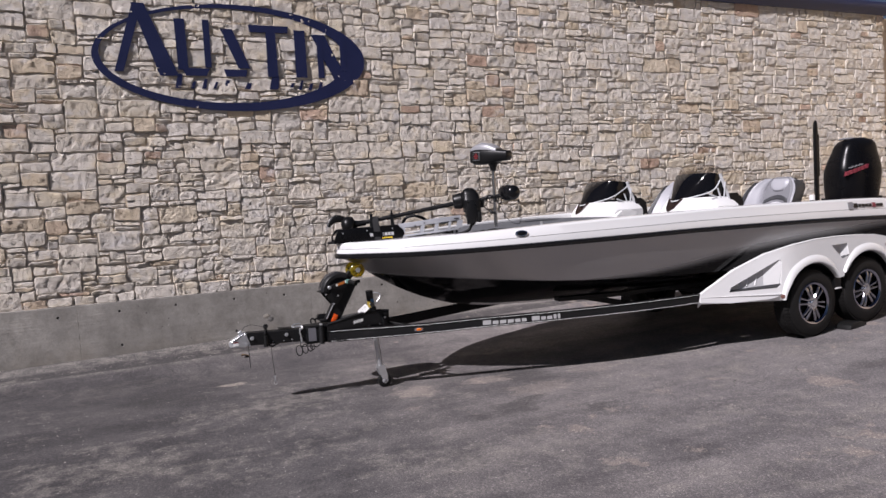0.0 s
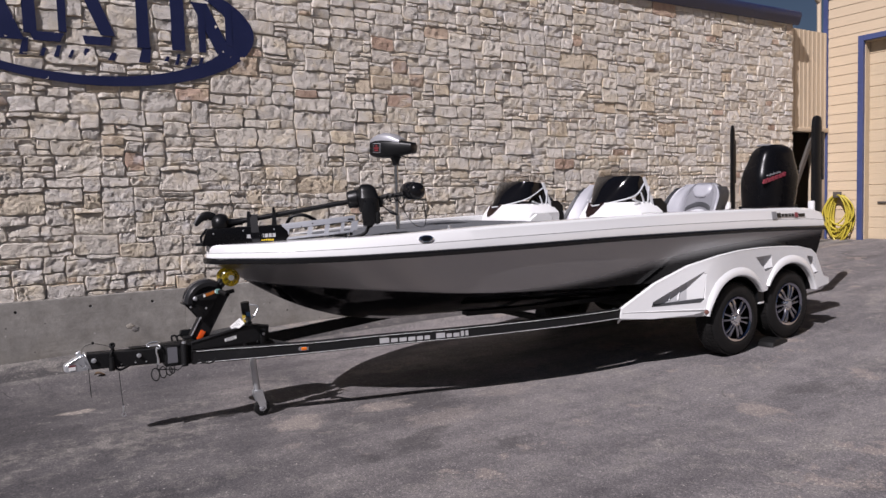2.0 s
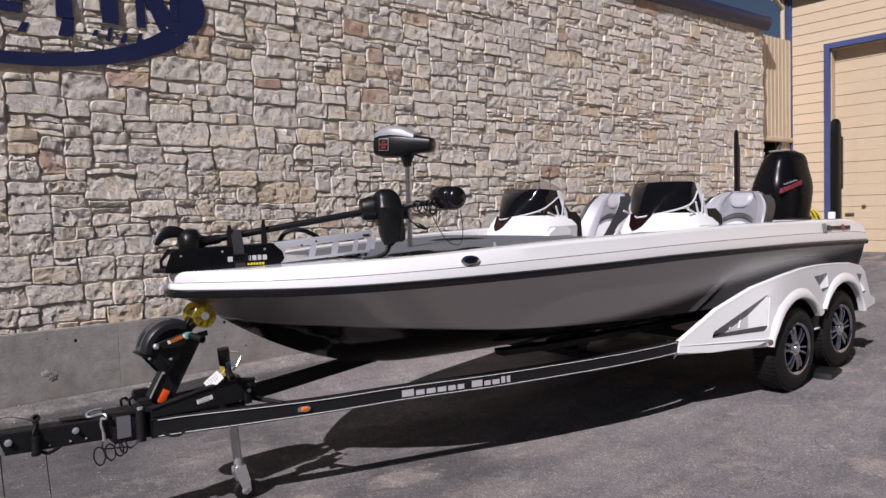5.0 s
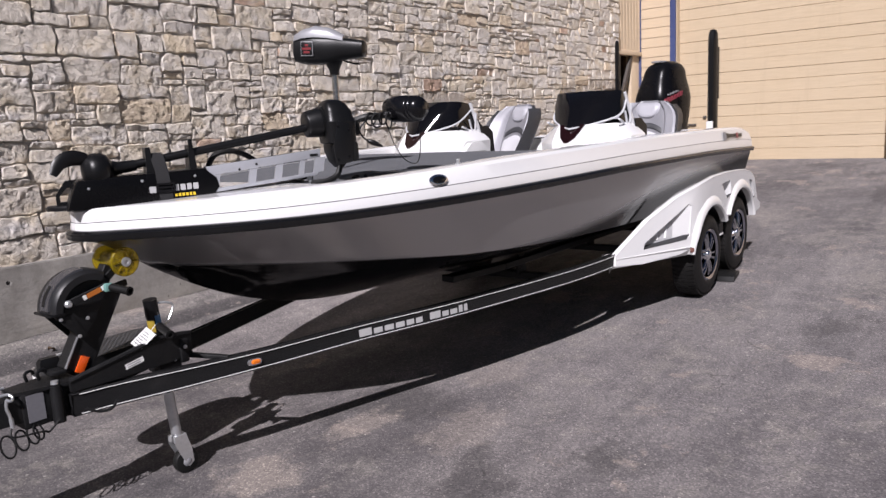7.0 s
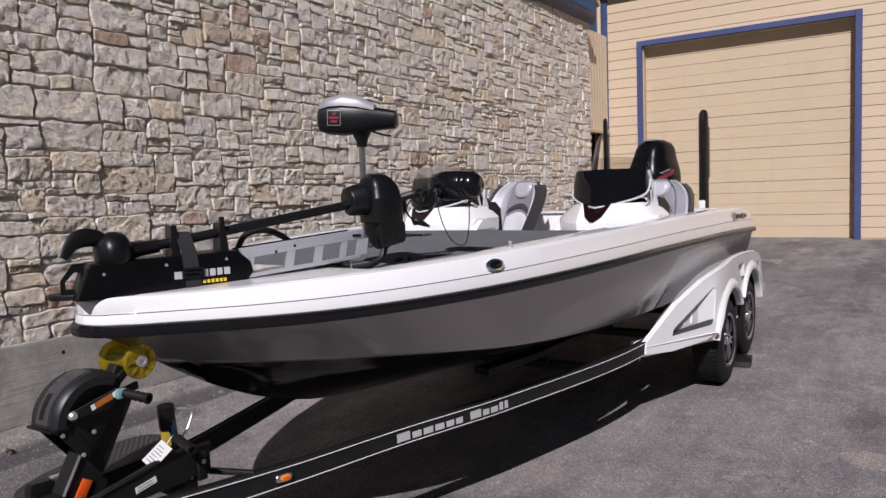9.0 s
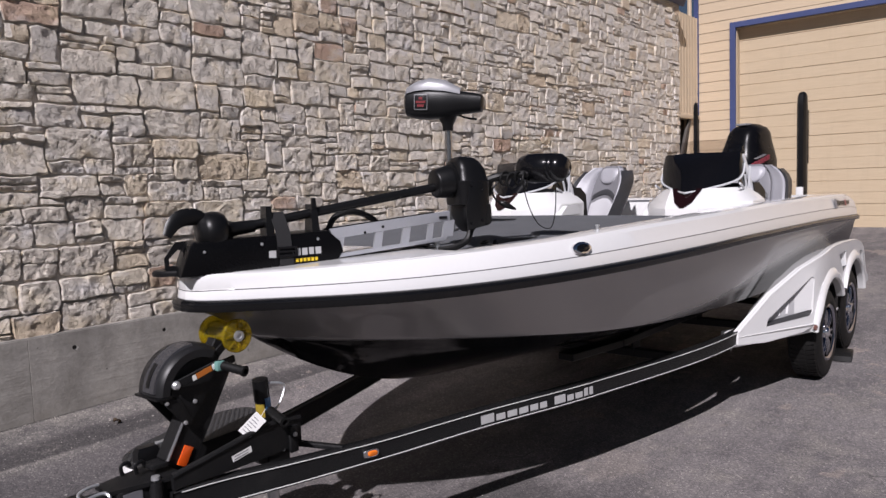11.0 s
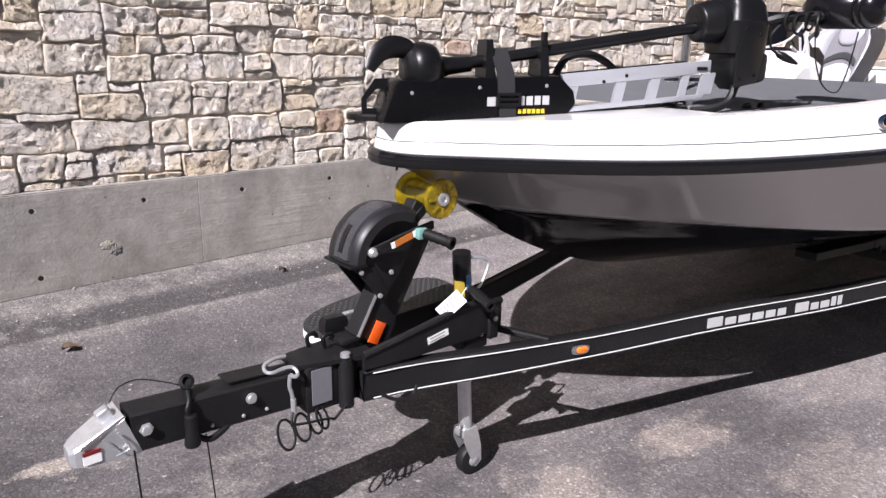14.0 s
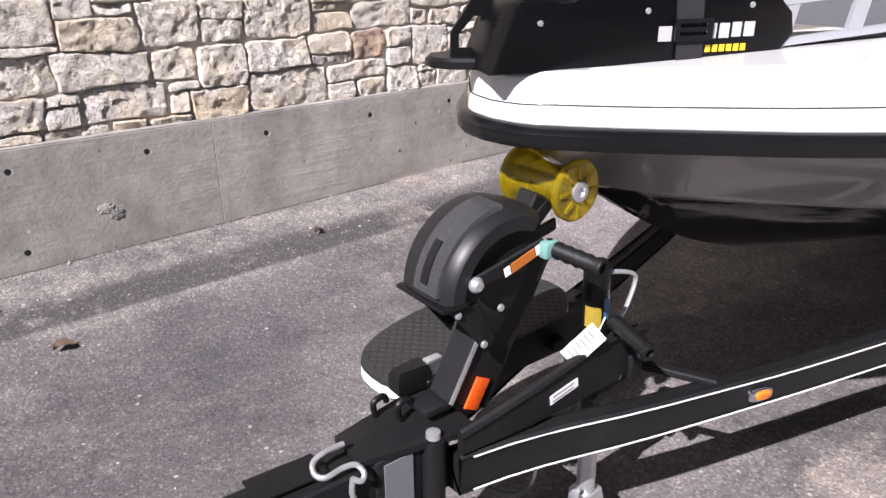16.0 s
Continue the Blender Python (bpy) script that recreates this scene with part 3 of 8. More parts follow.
CHIPPED = plain("chipped_concrete", (0.42, 0.40, 0.37), 0.95, vary=0.3, fine=80, relief=0.5)
KNOCKED = plain("dark_pitted_concrete", (0.12, 0.11, 0.10), 0.95, vary=0.4, fine=80, relief=0.6)


def build_footing():
    bm = bmesh.new()
    joints = [-5.0, -1.13, 1.385, 4.6, 7.8, 10.9, WALL_END]
    for a, b in zip(joints, joints[1:]):
        box(bm, (a + 0.0007, FOOT_Y, -0.6), (b - 0.0007, WALL_Y + 0.35, BASE_TOP), 0.002, seg=1)
    wall = solo("foundation_wall", bm, CONCRETE, "grey cast concrete footing with tie holes under the stone wall", "wall", "structure")
    # tie holes: dark plugs sunk in shallow cones
    for i in range(16):
        for z in (0.655, 0.285):
            x = 0.47 + (i - 6) * 0.60
            if z < 0.4 and (x > 1.2 or i % 2):
                continue
            bm = bmesh.new()
            ring = [(x + 0.02 * math.sin(i * 2.3) + 0.010 + (0.014 + 0.006 * math.sin(k * 2.9 + i)) * math.cos(k * math.pi / 5), FOOT_Y - 0.0006, z + 0.008 * math.cos(i * 5.1) - 0.005 + (0.015 + 0.005 * math.cos(k * 3.7 + i)) * math.sin(k * math.pi / 5)) for k in range(10)]
            bm.faces.new([bm.verts.new(q) for q in ring])
            part("chipped_rim", bm, CHIPPED, wall)
            bm = bmesh.new()
            turned(bm, (x + 0.02 * math.sin(i * 2.3), FOOT_Y - 0.0015, z + 0.008 * math.cos(i * 5.1)), (0, 1, 0), ((0, 0.014), (0.001, 0.010), (0.002, 0.004)), 10)
            part("tie_hole", bm, DARK_INSIDE, wall)
    # two ragged lobes where the face has come away, and small knocks
    rng = random.Random(5)
    for cx, cz, size, tone in ((0.842, 0.418, 0.036, (0.27, 0.245, 0.21)), (0.882, 0.385, 0.036, (0.17, 0.16, 0.15))):
        bm = bmesh.new()
        hub = bm.verts.new((cx, FOOT_Y - 0.007, cz))
        rims = []
        for k in range(22):
            a = 2 * math.pi * k / 22
            r = size * (0.75 + 0.4 * rng.random())
            rims.append([bm.verts.new((cx + q * r * math.cos(a), FOOT_Y - d, cz + q * r * math.sin(a) * 0.85)) for q, d in ((1.0, 0.0008), (0.72 + 0.1 * rng.random(), 0.003 + 0.003 * rng.random()))])
        for k in range(22):
            q = (k + 1) % 22
            bm.faces.new((rims[k][0], rims[q][0], rims[q][1], rims[k][1]))
            bm.faces.new((rims[k][1], rims[q][1], hub))
        part("spalled_patch", bm, plain("spalled_concrete", tone, 0.95, vary=0.4, fine=60, relief=0.8), wall, "rough spalled patch", 0)
    for k in range(34):
        x, z, r = rng.uniform(-0.8, 4.4), rng.uniform(0.12, 0.70), rng.uniform(0.004, 0.010)
        bm = bmesh.new()
        lobe = [(x + r * (0.7 + 0.5 * rng.random()) * math.cos(q * math.pi / 4), FOOT_Y - 0.0008, z + r * (0.7 + 0.9 * rng.random()) * math.sin(q * math.pi / 4)) for q in range(8)]
        bm.faces.new([bm.verts.new(v) for v in lobe])
        part("chip", bm, CHIPPED if k % 3 == 0 else KNOCKED, wall)
    return wall


def stone_layout(rng):
    """Packs stones of uneven size on a skyline, lowest place first."""
    unit = 0.051
    top_rows = int(round((STONE_TOP - BASE_TOP) / unit))
    sky_line = [(-5.0, WALL_END, 0)]
    out = []
    while True:
        i = min(range(len(sky_line)), key=lambda k: (sky_line[k][2], sky_line[k][0]))
        a, b, h = sky_line[i]
        if h >= top_rows:
            break
        span = b - a
        lim = min([s[2] for s in sky_line[max(0, i - 1):i] + sky_line[i + 1:i + 2]] or [99])
        rows = rng.choice((1, 1, 2, 2, 2, 2, 3, 3, 3, 4)) if span > 0.16 else rng.choice((1, 2, 2))
        if h < lim < 99 and abs(h + rows - lim) == 1 and rng.random() < 0.55:
            rows = max(1, lim - h)
        rows = min(rows, top_rows - h, 4)
        width = rows * unit * rng.uniform(1.25, 3.0) if rows > 1 else rng.uniform(0.12, 0.30)
        width = min(max(width, 0.10), 0.44)
        if span - width < 0.10:
            width = span if span < 0.56 else span * rng.uniform(0.42, 0.58)
        out.append((a, a + width, h, h + rows))
        new_segs = [(a, a + width, h + rows)]
        if span - width > 1e-6:
            new_segs.append((a + width, b, h))
        sky_line[i:i + 1] = new_segs
        j = 0
        while j < len(sky_line) - 1:
            if sky_line[j][2] == sky_line[j + 1][2] and abs(sky_line[j][1] - sky_line[j + 1][0]) < 1e-6 and sky_line[j][2] > 0:
                sky_line[j:j + 2] = [(sky_line[j][0], sky_line[j + 1][1], sky_line[j][2])]
            else:
                j += 1
    return [(a, b, BASE_TOP + lo * unit, BASE_TOP + hi * unit) for a, b, lo, hi in out]


def chisel(x, z, seed, size):
    """Relief of a hand-dressed face: flat chips, each with a tilt of its own."""
    d, pts = noise.voronoi(Vector((x / size, seed, z / size)))
    c = pts[0]
    h = noise.cell_vector(c * 7.31 + Vector((seed, 0.5, 0.5)))
    rise = (x / size - c.x) * size * (h.x - 0.5) * 0.38 + (z / size - c.z) * size * (h.y - 0.42) * 0.42 + (h.z - 0.5) * 0.0015
    return 0.007 * math.tanh(rise / 0.007)


def drift(x, z):
    """How far the joints wander at a place on the wall, the same for both stones that meet there."""
    keep = min(1.0, (z - BASE_TOP) / 0.10) * min(1.0, max(0.0, STONE_TOP - z) / 0.08)
    side = min(1.0, max(0.0, WALL_END - x) / 0.2)
    dx = 0.018 * noise.noise(Vector((x * 4.3, 3.1, z * 5.5))) + 0.010 * noise.noise(Vector((x * 13, 7.7, z * 13)))
    dz = 0.016 * noise.noise(Vector((x * 3.7, 11.3, z * 5.0))) + 0.009 * noise.noise(Vector((x * 12, 15.9, z * 14)))
    return dx * side, dz * keep


def stone_mesh(rng, verts, faces, a, b, lo, hi, fine):
    gap = rng.uniform(0.0014, 0.0040) if fine else rng.uniform(0.0022, 0.0052)
    w, h = b - a, hi - lo
    step = 0.010 if fine else 0.0165
    nx, nz = min(max(round(w / step), 6), 34), min(max(round(h / step), 6), 22)
    start = len(verts)
    seed = rng.random() * 90
    skew = [rng.uniform(-0.006, 0.006) for k in range(8)]
    proud = rng.uniform(0.017, 0.034)
    tilt_x, tilt_z = rng.uniform(-0.007, 0.007), rng.uniform(-0.007, 0.007)
    cut = [rng.uniform(0.0, 0.013) for k in range(4)]
    roll = rng.uniform(0.004, 0.010)
    rough = rng.uniform(0.65, 1.15)

    def ease(i, n, size):
        """Rows crowd towards the rim, where the stone rounds over."""
        rim = (0.0, 0.0025 / size, 0.009 / size)
        if i <= 2:
            return rim[i]
        if i >= n - 2:
            return 1 - rim[n - i]
        return rim[2] + (1 - 2 * rim[2]) * (i - 2) / (n - 4)
    us = [ease(i, nx, w) for i in range(nx + 1)]
    vs = [ease(j, nz, h) for j in range(nz + 1)]
    for j, v in enumerate(vs):
        for i, u in enumerate(us):
            x = a + gap + (w - 2 * gap) * u
            z = lo + gap + (h - 2 * gap) * v
            x += (1 - u) * (skew[0] * (1 - v) + skew[1] * v) + u * (skew[2] * (1 - v) + skew[3] * v)
            z += (1 - v) * (skew[4] * (1 - u) + skew[5] * u) + v * (skew[6] * (1 - u) + skew[7] * u)
            # corners are knocked off, edges chipped
            near = max(0.0, 1 - min(u, 1 - u) * w / 0.045) * max(0.0, 1 - min(v, 1 - v) * h / 0.045)
            c = cut[(u > 0.5) + 2 * (v > 0.5)] * near
            x += (c if u < 0.5 else -c) * min(1, w / 0.2)
            z += (c if v < 0.5 else -c) * min(1, h / 0.12) * 0.8
            inset = min(min(u, 1 - u) * w, min(v, 1 - v) * h)
            rim = max(0.0, 1 - inset / 0.03)
            x += 0.007 * rim * noise.noise(Vector((x * 19, seed, z * 19)))
            z += 0.007 * rim * noise.noise(Vector((x * 19 + 9, seed, z * 19)))
            t = min(1.0, inset / roll)
            swell = math.sqrt(max(0.0, 1 - (1 - t) ** 2))
            y = WALL_Y - 0.004 - swell * (proud + tilt_x * (u - 0.5) * 2 + tilt_z * (v - 0.5) * 2)
            y -= swell * rough * (0.8 * chisel(x, z, seed, 0.095) + 0.7 * chisel(x, z, seed + 5, 0.050) + 0.0030 * noise.noise(Vector((x * 12, seed, z * 15))) + 0.0030 * noise.noise(Vector((x * 41, seed, z * 47))))
            if not fine:
                y -= swell * (0.0062 * noise.noise(Vector((x * 24, seed, z * 27))) + 0.0045 * abs(noise.noise(Vector((x * 33, seed + 3, z * 30)))))
            if fine:
                y -= swell * (0.0030 * abs(noise.noise(Vector((x * 64, seed, z * 58)))) + 0.0018 * noise.noise(Vector((x * 96, seed, z * 105))))
            dx, dz = drift(x, z)
            verts.append((x + dx, min(y, WALL_Y - 0.006), max(z + dz, BASE_TOP + 0.006)))
    row = nx + 1
    for j in range(nz):
        for i in range(nx):
            s = start + j * row + i
            faces.append((s, s + 1, s + row + 1, s + row))
    # sides that run back into the mortar
    ring = [start + i for i in range(nx + 1)] + [start + j * row + nx for j in range(1, nz + 1)]
    ring += [start + nz * row + i for i in range(nx - 1, -1, -1)] + [start + j * row for j in range(nz - 1, 0, -1)]
    back = len(verts)
    for k in ring:
        x, y, z = verts[k]
        verts.append((x, WALL_Y + 0.03, z))
    for k in range(len(ring)):
        q = (k + 1) % len(ring)
        faces.append((ring[k], back + k, back + q, ring[q]))


def raw_mesh(name, verts, faces, material, smooth=55.0):
    me = bpy.data.meshes.new(name)
    me.from_pydata(verts, [], faces)
    me.materials.append(material)
    me.polygons.foreach_set("use_smooth", [True] * len(me.polygons))
    me.set_sharp_from_angle(angle=radians(smooth))
    return me


def build_wall():
    bm = bmesh.new()
    box(bm, (-5.0, WALL_Y - 0.0085, BASE_TOP + 0.002), (WALL_END - 0.012, WALL_Y + 0.40, STONE_TOP + 0.02))
    wall = solo("wall_north", bm, MORTAR, "rough cream and tan limestone wall with pale mortar joints", "wall", "structure", smooth=0)
    bm = bmesh.new()
    loft(bm, [[(x, WALL_Y, BASE_TOP + 0.003), (x, FOOT_Y + 0.004, BASE_TOP + 0.003), (x, FOOT_Y + 0.006, BASE_TOP + 0.008), (x, WALL_Y - 0.012, BASE_TOP + 0.012), (x, WALL_Y, BASE_TOP + 0.013)] for x in (-5.0, WALL_END - 0.02)])
    part("bedding_mortar", bm, CONCRETE, wall, "pale bedding mortar on the footing", 0)
    rng = random.Random(11)
    stones = stone_layout(rng)
    near = [s for s in stones if -0.4 < s[0] < 4.6 and s[2] < 2.2][:300]
    chosen = set(near)
    verts, faces = [], []
    for s in stones:
        if s in chosen:
            v, f = [], []
            stone_mesh(rng, v, f, *s, True)
            place("stone", raw_mesh("stone", v, f, STONE, 30.0), wall)
        else:
            stone_mesh(rng, verts, faces, *s, False)
    tagged(place("stones", raw_mesh("stones", verts, faces, STONE, 30.0), wall), kind="stuff")
    return wall


def build_fascia():
    bm = bmesh.new()
    # folded metal: a drip edge, a face that leans out a little and a cap
    prof = [(-0.050, 4.500), (-0.066, 4.500), (-0.085, 4.530), (-0.118, 4.610), (-0.130, 4.660), (-0.125, 4.705), (-0.105, 4.725), (0.4, 4.77), (0.4, 4.545), (-0.050, 4.545)]
    loft(bm, [[(x, WALL_Y + dy, z) for dy, z in prof] for x in (-5.0, WALL_END + 0.10)])
    solo("roof_fascia", bm, FASCIA_BLUE, "dark blue folded metal roof fascia along the wall top", "fascia", "structure")


build_footing()
build_fascia()


# ---- ribbed link wall between the stone wall and the garage ----
def build_link():
    bm = bmesh.new()
    x, prof = WALL_END + 0.01, []
    while x < FACADE_X - 0.02:
        prof += [(x, 0.0), (x + 0.05, 0.0), (x + 0.065, -0.009), (x + 0.10, -0.009), (x + 0.115, 0.0)]
        x += 0.135
    prof = [q for q in prof if q[0] < FACADE_X - 0.01]
    y0 = WALL_Y + 0.16
    loft(bm, [[(a, y0 + b, z) for a, b in prof] + [(prof[-1][0], y0 + 0.08, z), (prof[0][0], y0 + 0.08, z)] for z in (2.72, 4.52)])
    link = solo("link_wall", bm, BEIGE_METAL, "beige ribbed metal wall between the two buildings", "wall", "structure", smooth=0)
    bm = bmesh.new()
    box(bm, (WALL_END + 0.01, y0 - 0.03, 2.66), (FACADE_X - 0.01, y0 + 0.12, 2.74), 0.006)
    part("header", bm, BEIGE_METAL, link)
    bm = bmesh.new()
    box(bm, (FACADE_X - 0.42, y0 + 0.02, 0.3), (FACADE_X - 0.01, y0 + 0.12, 2.665), 0.006)
    part("jamb", bm, BEIGE_METAL, link)
    bm = bmesh.new()
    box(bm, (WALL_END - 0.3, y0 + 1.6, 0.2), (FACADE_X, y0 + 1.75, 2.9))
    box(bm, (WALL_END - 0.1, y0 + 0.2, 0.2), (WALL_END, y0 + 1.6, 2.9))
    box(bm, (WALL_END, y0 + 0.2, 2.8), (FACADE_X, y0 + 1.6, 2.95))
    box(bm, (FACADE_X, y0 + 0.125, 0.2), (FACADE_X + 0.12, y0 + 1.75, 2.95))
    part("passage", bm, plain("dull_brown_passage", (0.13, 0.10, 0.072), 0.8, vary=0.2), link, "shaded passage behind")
    bm = bmesh.new()
    bar(bm, (WALL_END + 0.2, y0 + 0.02, 1.3), (FACADE_X - 0.42, y0 + 0.02, 2.66), 0.05, 0.09)
    part("brace", bm, SOFFIT, link, "slanting dark brace")


build_link()


# ---- garage building ----
DOOR_Y0, DOOR_Y1, DOOR_TOP, SILL = 5.98, 9.475, 4.25, 0.55
EAVE = 5.42


def build_garage():
    bm = bmesh.new()
    box(bm, (FACADE_X + 0.30, -12.0, -0.3), (FACADE_X + 9.0, 10.225, EAVE + 0.2))
    house = solo("garage_wall", bm, SIDING, "beige lap-sided metal garage building with blue trim", "building", "structure", smooth=0)
    # lap boards, each tilted so that its foot stands proud
    step = 0.1792
    rows = int((EAVE - 0.656) / step) + 2
    shared = {}
    for i in range(rows):
        z0 = 0.656 - step + i * step
        z1 = min(z0 + step + 0.010, EAVE)
        spans = [(-12.0, DOOR_Y0 - 0.09), (DOOR_Y1 + 0.09, 10.15)] if z1 < DOOR_TOP + 0.09 else [(-12.0, 10.15)]
        if z0 < DOOR_TOP + 0.09 < z1:
            spans = [(-12.0, DOOR_Y0 - 0.09), (DOOR_Y1 + 0.09, 10.15), (DOOR_Y0 - 0.09, DOOR_Y1 + 0.09)]
        low = z0
        for a, b in spans:
            z0 = DOOR_TOP + 0.095 if (a, b) == (DOOR_Y0 - 0.09, DOOR_Y1 + 0.09) else low
            key = (round(z1 - z0, 3), a, b)
            if key not in shared:
                h = z1 - z0
                bm = bmesh.new()
                loft(bm, [[(0, y, 0), (-0.014, y, 0.0), (-0.014, y, 0.008), (-0.004, y, h), (0.28, y, h), (0.28, y, 0)] for y in (a, b)])
                shared[key] = finish(bm, "siding_board", SIDING, 0)
            place("siding_board", shared[key], house, pose(FACADE_X, 0, z0))
    bm = bmesh.new()
    for lo, hi in (((FACADE_X - 0.045, DOOR_Y1, SILL), (FACADE_X + 0.02, DOOR_Y1 + 0.10, DOOR_TOP + 0.10)),
                   ((FACADE_X - 0.045, DOOR_Y0 - 0.10, SILL), (FACADE_X + 0.02, DOOR_Y0, DOOR_TOP + 0.10)),
                   ((FACADE_X - 0.045, DOOR_Y0, DOOR_TOP), (FACADE_X + 0.02, DOOR_Y1, DOOR_TOP + 0.10))):
        box(bm, lo, hi, 0.005, seg=1)
    part("door_trim", bm, BLUE_TRIM, house, "blue painted door trim")
    bm = bmesh.new()
    box(bm, (FACADE_X - 0.045, 10.145, 0.3), (FACADE_X + 0.08, 10.23, EAVE + 0.02), 0.005, seg=1)
    part("corner_trim", bm, BLUE_TRIM, house, "blue corner trim")
    bm = bmesh.new()
    for lo, hi in (((FACADE_X + 0.021, DOOR_Y1 - 0.012, SILL), (FACADE_X + 0.31, DOOR_Y1 + 0.02, DOOR_TOP)),
                   ((FACADE_X + 0.021, DOOR_Y0 - 0.02, SILL), (FACADE_X + 0.31, DOOR_Y0 + 0.012, DOOR_TOP)),
                   ((FACADE_X + 0.021, DOOR_Y0 + 0.013, DOOR_TOP - 0.012), (FACADE_X + 0.31, DOOR_Y1 - 0.013, DOOR_TOP + 0.02))):
        box(bm, lo, hi)
    part("door_reveal", bm, DOOR_PAINT, house)
    # eave: soffit, fascia and gutter with its end cap
    bm = bmesh.new()
    box(bm, (FACADE_X - 0.26, -12.0, EAVE), (FACADE_X + 9.0, 10.36, EAVE + 0.05))
    part("eave_soffit", bm, SOFFIT, house)
    bm = bmesh.new()
    prof = [(-0.26, 0.02), (-0.34, 0.03), (-0.37, 0.12), (-0.37, 0.19), (-0.26, 0.19)]
    loft(bm, [[(FACADE_X + a, y, EAVE + z) for a, z in prof] for y in (-12.0, 10.40)])
    box(bm, (FACADE_X - 0.26, 10.36, EAVE - 0.14), (FACADE_X + 5.0, 10.42, EAVE + 0.19), 0.004)
    part("gutter", bm, BEIGE_METAL, house, "weathered beige gutter")
    bm = bmesh.new()
    prof = [(-0.26, 0.19), (4.5, 1.6), (9.0, 0.19)]
    loft(bm, [[(FACADE_X + a, y, EAVE + z) for a, z in prof] for y in (-12.0, 10.40)])
    part("roof", bm, BEIGE_METAL, house, "low pitched metal roof")
    bm = bmesh.new()
    tube(bm, smooth_curve([(FACADE_X - 0.32, 10.31, EAVE + 0.03), (FACADE_X - 0.31, 10.31, EAVE - 0.10), (FACADE_X - 0.10, 10.30, EAVE - 0.28), (FACADE_X - 0.06, 10.30, EAVE - 0.45), (FACADE_X - 0.06, 10.30, 0.7)], 5), 0.04, 8)
    part("downpipe", bm, BEIGE_METAL, house)
    # sectional door
    door = thing("garage_door", (FACADE_X + 0.2, 7.77, SILL), "closed beige ribbed sectional garage door", "garage door", kind="structure")
    n_sec, h, z_low = 7, 0.5967, 0.447
    rib = [(0.010, 0.002), (0.0, 0.008), (0.0, 0.197), (0.004, 0.199), (0.004, 0.201), (0.0, 0.203), (0.0, 0.392), (0.009, 0.397), (0.009, 0.401), (0.0, 0.406), (0.0, h - 0.006), (0.010, h - 0.002)]
    bm = bmesh.new()
    loft(bm, [[(a, y, z) for a, z in rib] + [(0.05, y, h - 0.002), (0.05, y, 0.002)] for y in (DOOR_Y0 + 0.014, DOOR_Y1 - 0.014)])
    me = finish(bm, "door_section", DOOR_PAINT, 0)
    for k in range(n_sec - 1):
        place("door_section", me, door, pose(FACADE_X + 0.16, 0, z_low + k * h))
    bm = bmesh.new()
    loft(bm, [[(0.0, y, 0.008), (0.0, y, 0.21), (0.05, y, 0.21), (0.05, y, 0.002), (0.010, y, 0.002)] for y in (DOOR_Y0 + 0.014, DOOR_Y1 - 0.014)])
    place("door_section", finish(bm, "door_section", DOOR_PAINT, 0), door, pose(FACADE_X + 0.16, 0, z_low + 6 * h))
    bm = bmesh.new()
    box(bm, (FACADE_X + 0.125, 9.14, 1.30), (FACADE_X + 0.159, 9.29, 1.335), 0.006)
    part("handle", bm, SOFFIT, door)
    bm = bmesh.new()
    box(bm, (FACADE_X + 0.125, 8.95, 1.43), (FACADE_X + 0.159, 9.01, 1.475), 0.006)
    part("lock", bm, SOFFIT, door)
    bm = bmesh.new()
    box(bm, (FACADE_X + 0.15, DOOR_Y0 + 0.014, SILL - 0.03), (FACADE_X + 0.20, DOOR_Y1 - 0.014, SILL + 0.008))
    part("weather_strip", bm, BLACK_RUBBER, door)
    bm = bmesh.new()
    box(bm, (FACADE_X - 0.05, -12.0, 0.2), (FACADE_X + 0.35, 10.24, SILL - 0.03), 0.01)
    part("slab_edge", bm, CONCRETE, house, "concrete slab edge")


build_garage()


def build_hose():
    rng = random.Random(3)
    reel = thing("garden_hose", (FACADE_X - 0.12, 9.87, 1.5), "coiled yellow garden hose hung on the wall beside the garage door", "hose")
    bm = bmesh.new()
    box(bm, (FACADE_X - 0.16, 9.79, 1.42), (FACADE_X - 0.02, 9.95, 1.47), 0.01)
    box(bm, (FACADE_X - 0.17, 9.79, 1.42), (FACADE_X - 0.15, 9.95, 1.53), 0.005)
    part("hanger", bm, SOFFIT, reel)
    for k in range(15):
        bm = bmesh.new()
        pts = []
        ry, rz = rng.uniform(0.13, 0.28), rng.uniform(0.27, 0.45)
        off = rng.uniform(-0.04, 0.04)
        for i in range(33):
            a = 2 * math.pi * i / 32
            pts.append((FACADE_X - 0.045 - 0.008 * k + 0.02 * math.sin(3 * a), 9.87 + off * (1 - math.cos(a)) + ry * math.sin(a), 1.47 - rz + rz * math.cos(a)))
        tube(bm, pts, 0.015, 7, False)
        part("loop", bm, HOSE, reel)


build_hose()


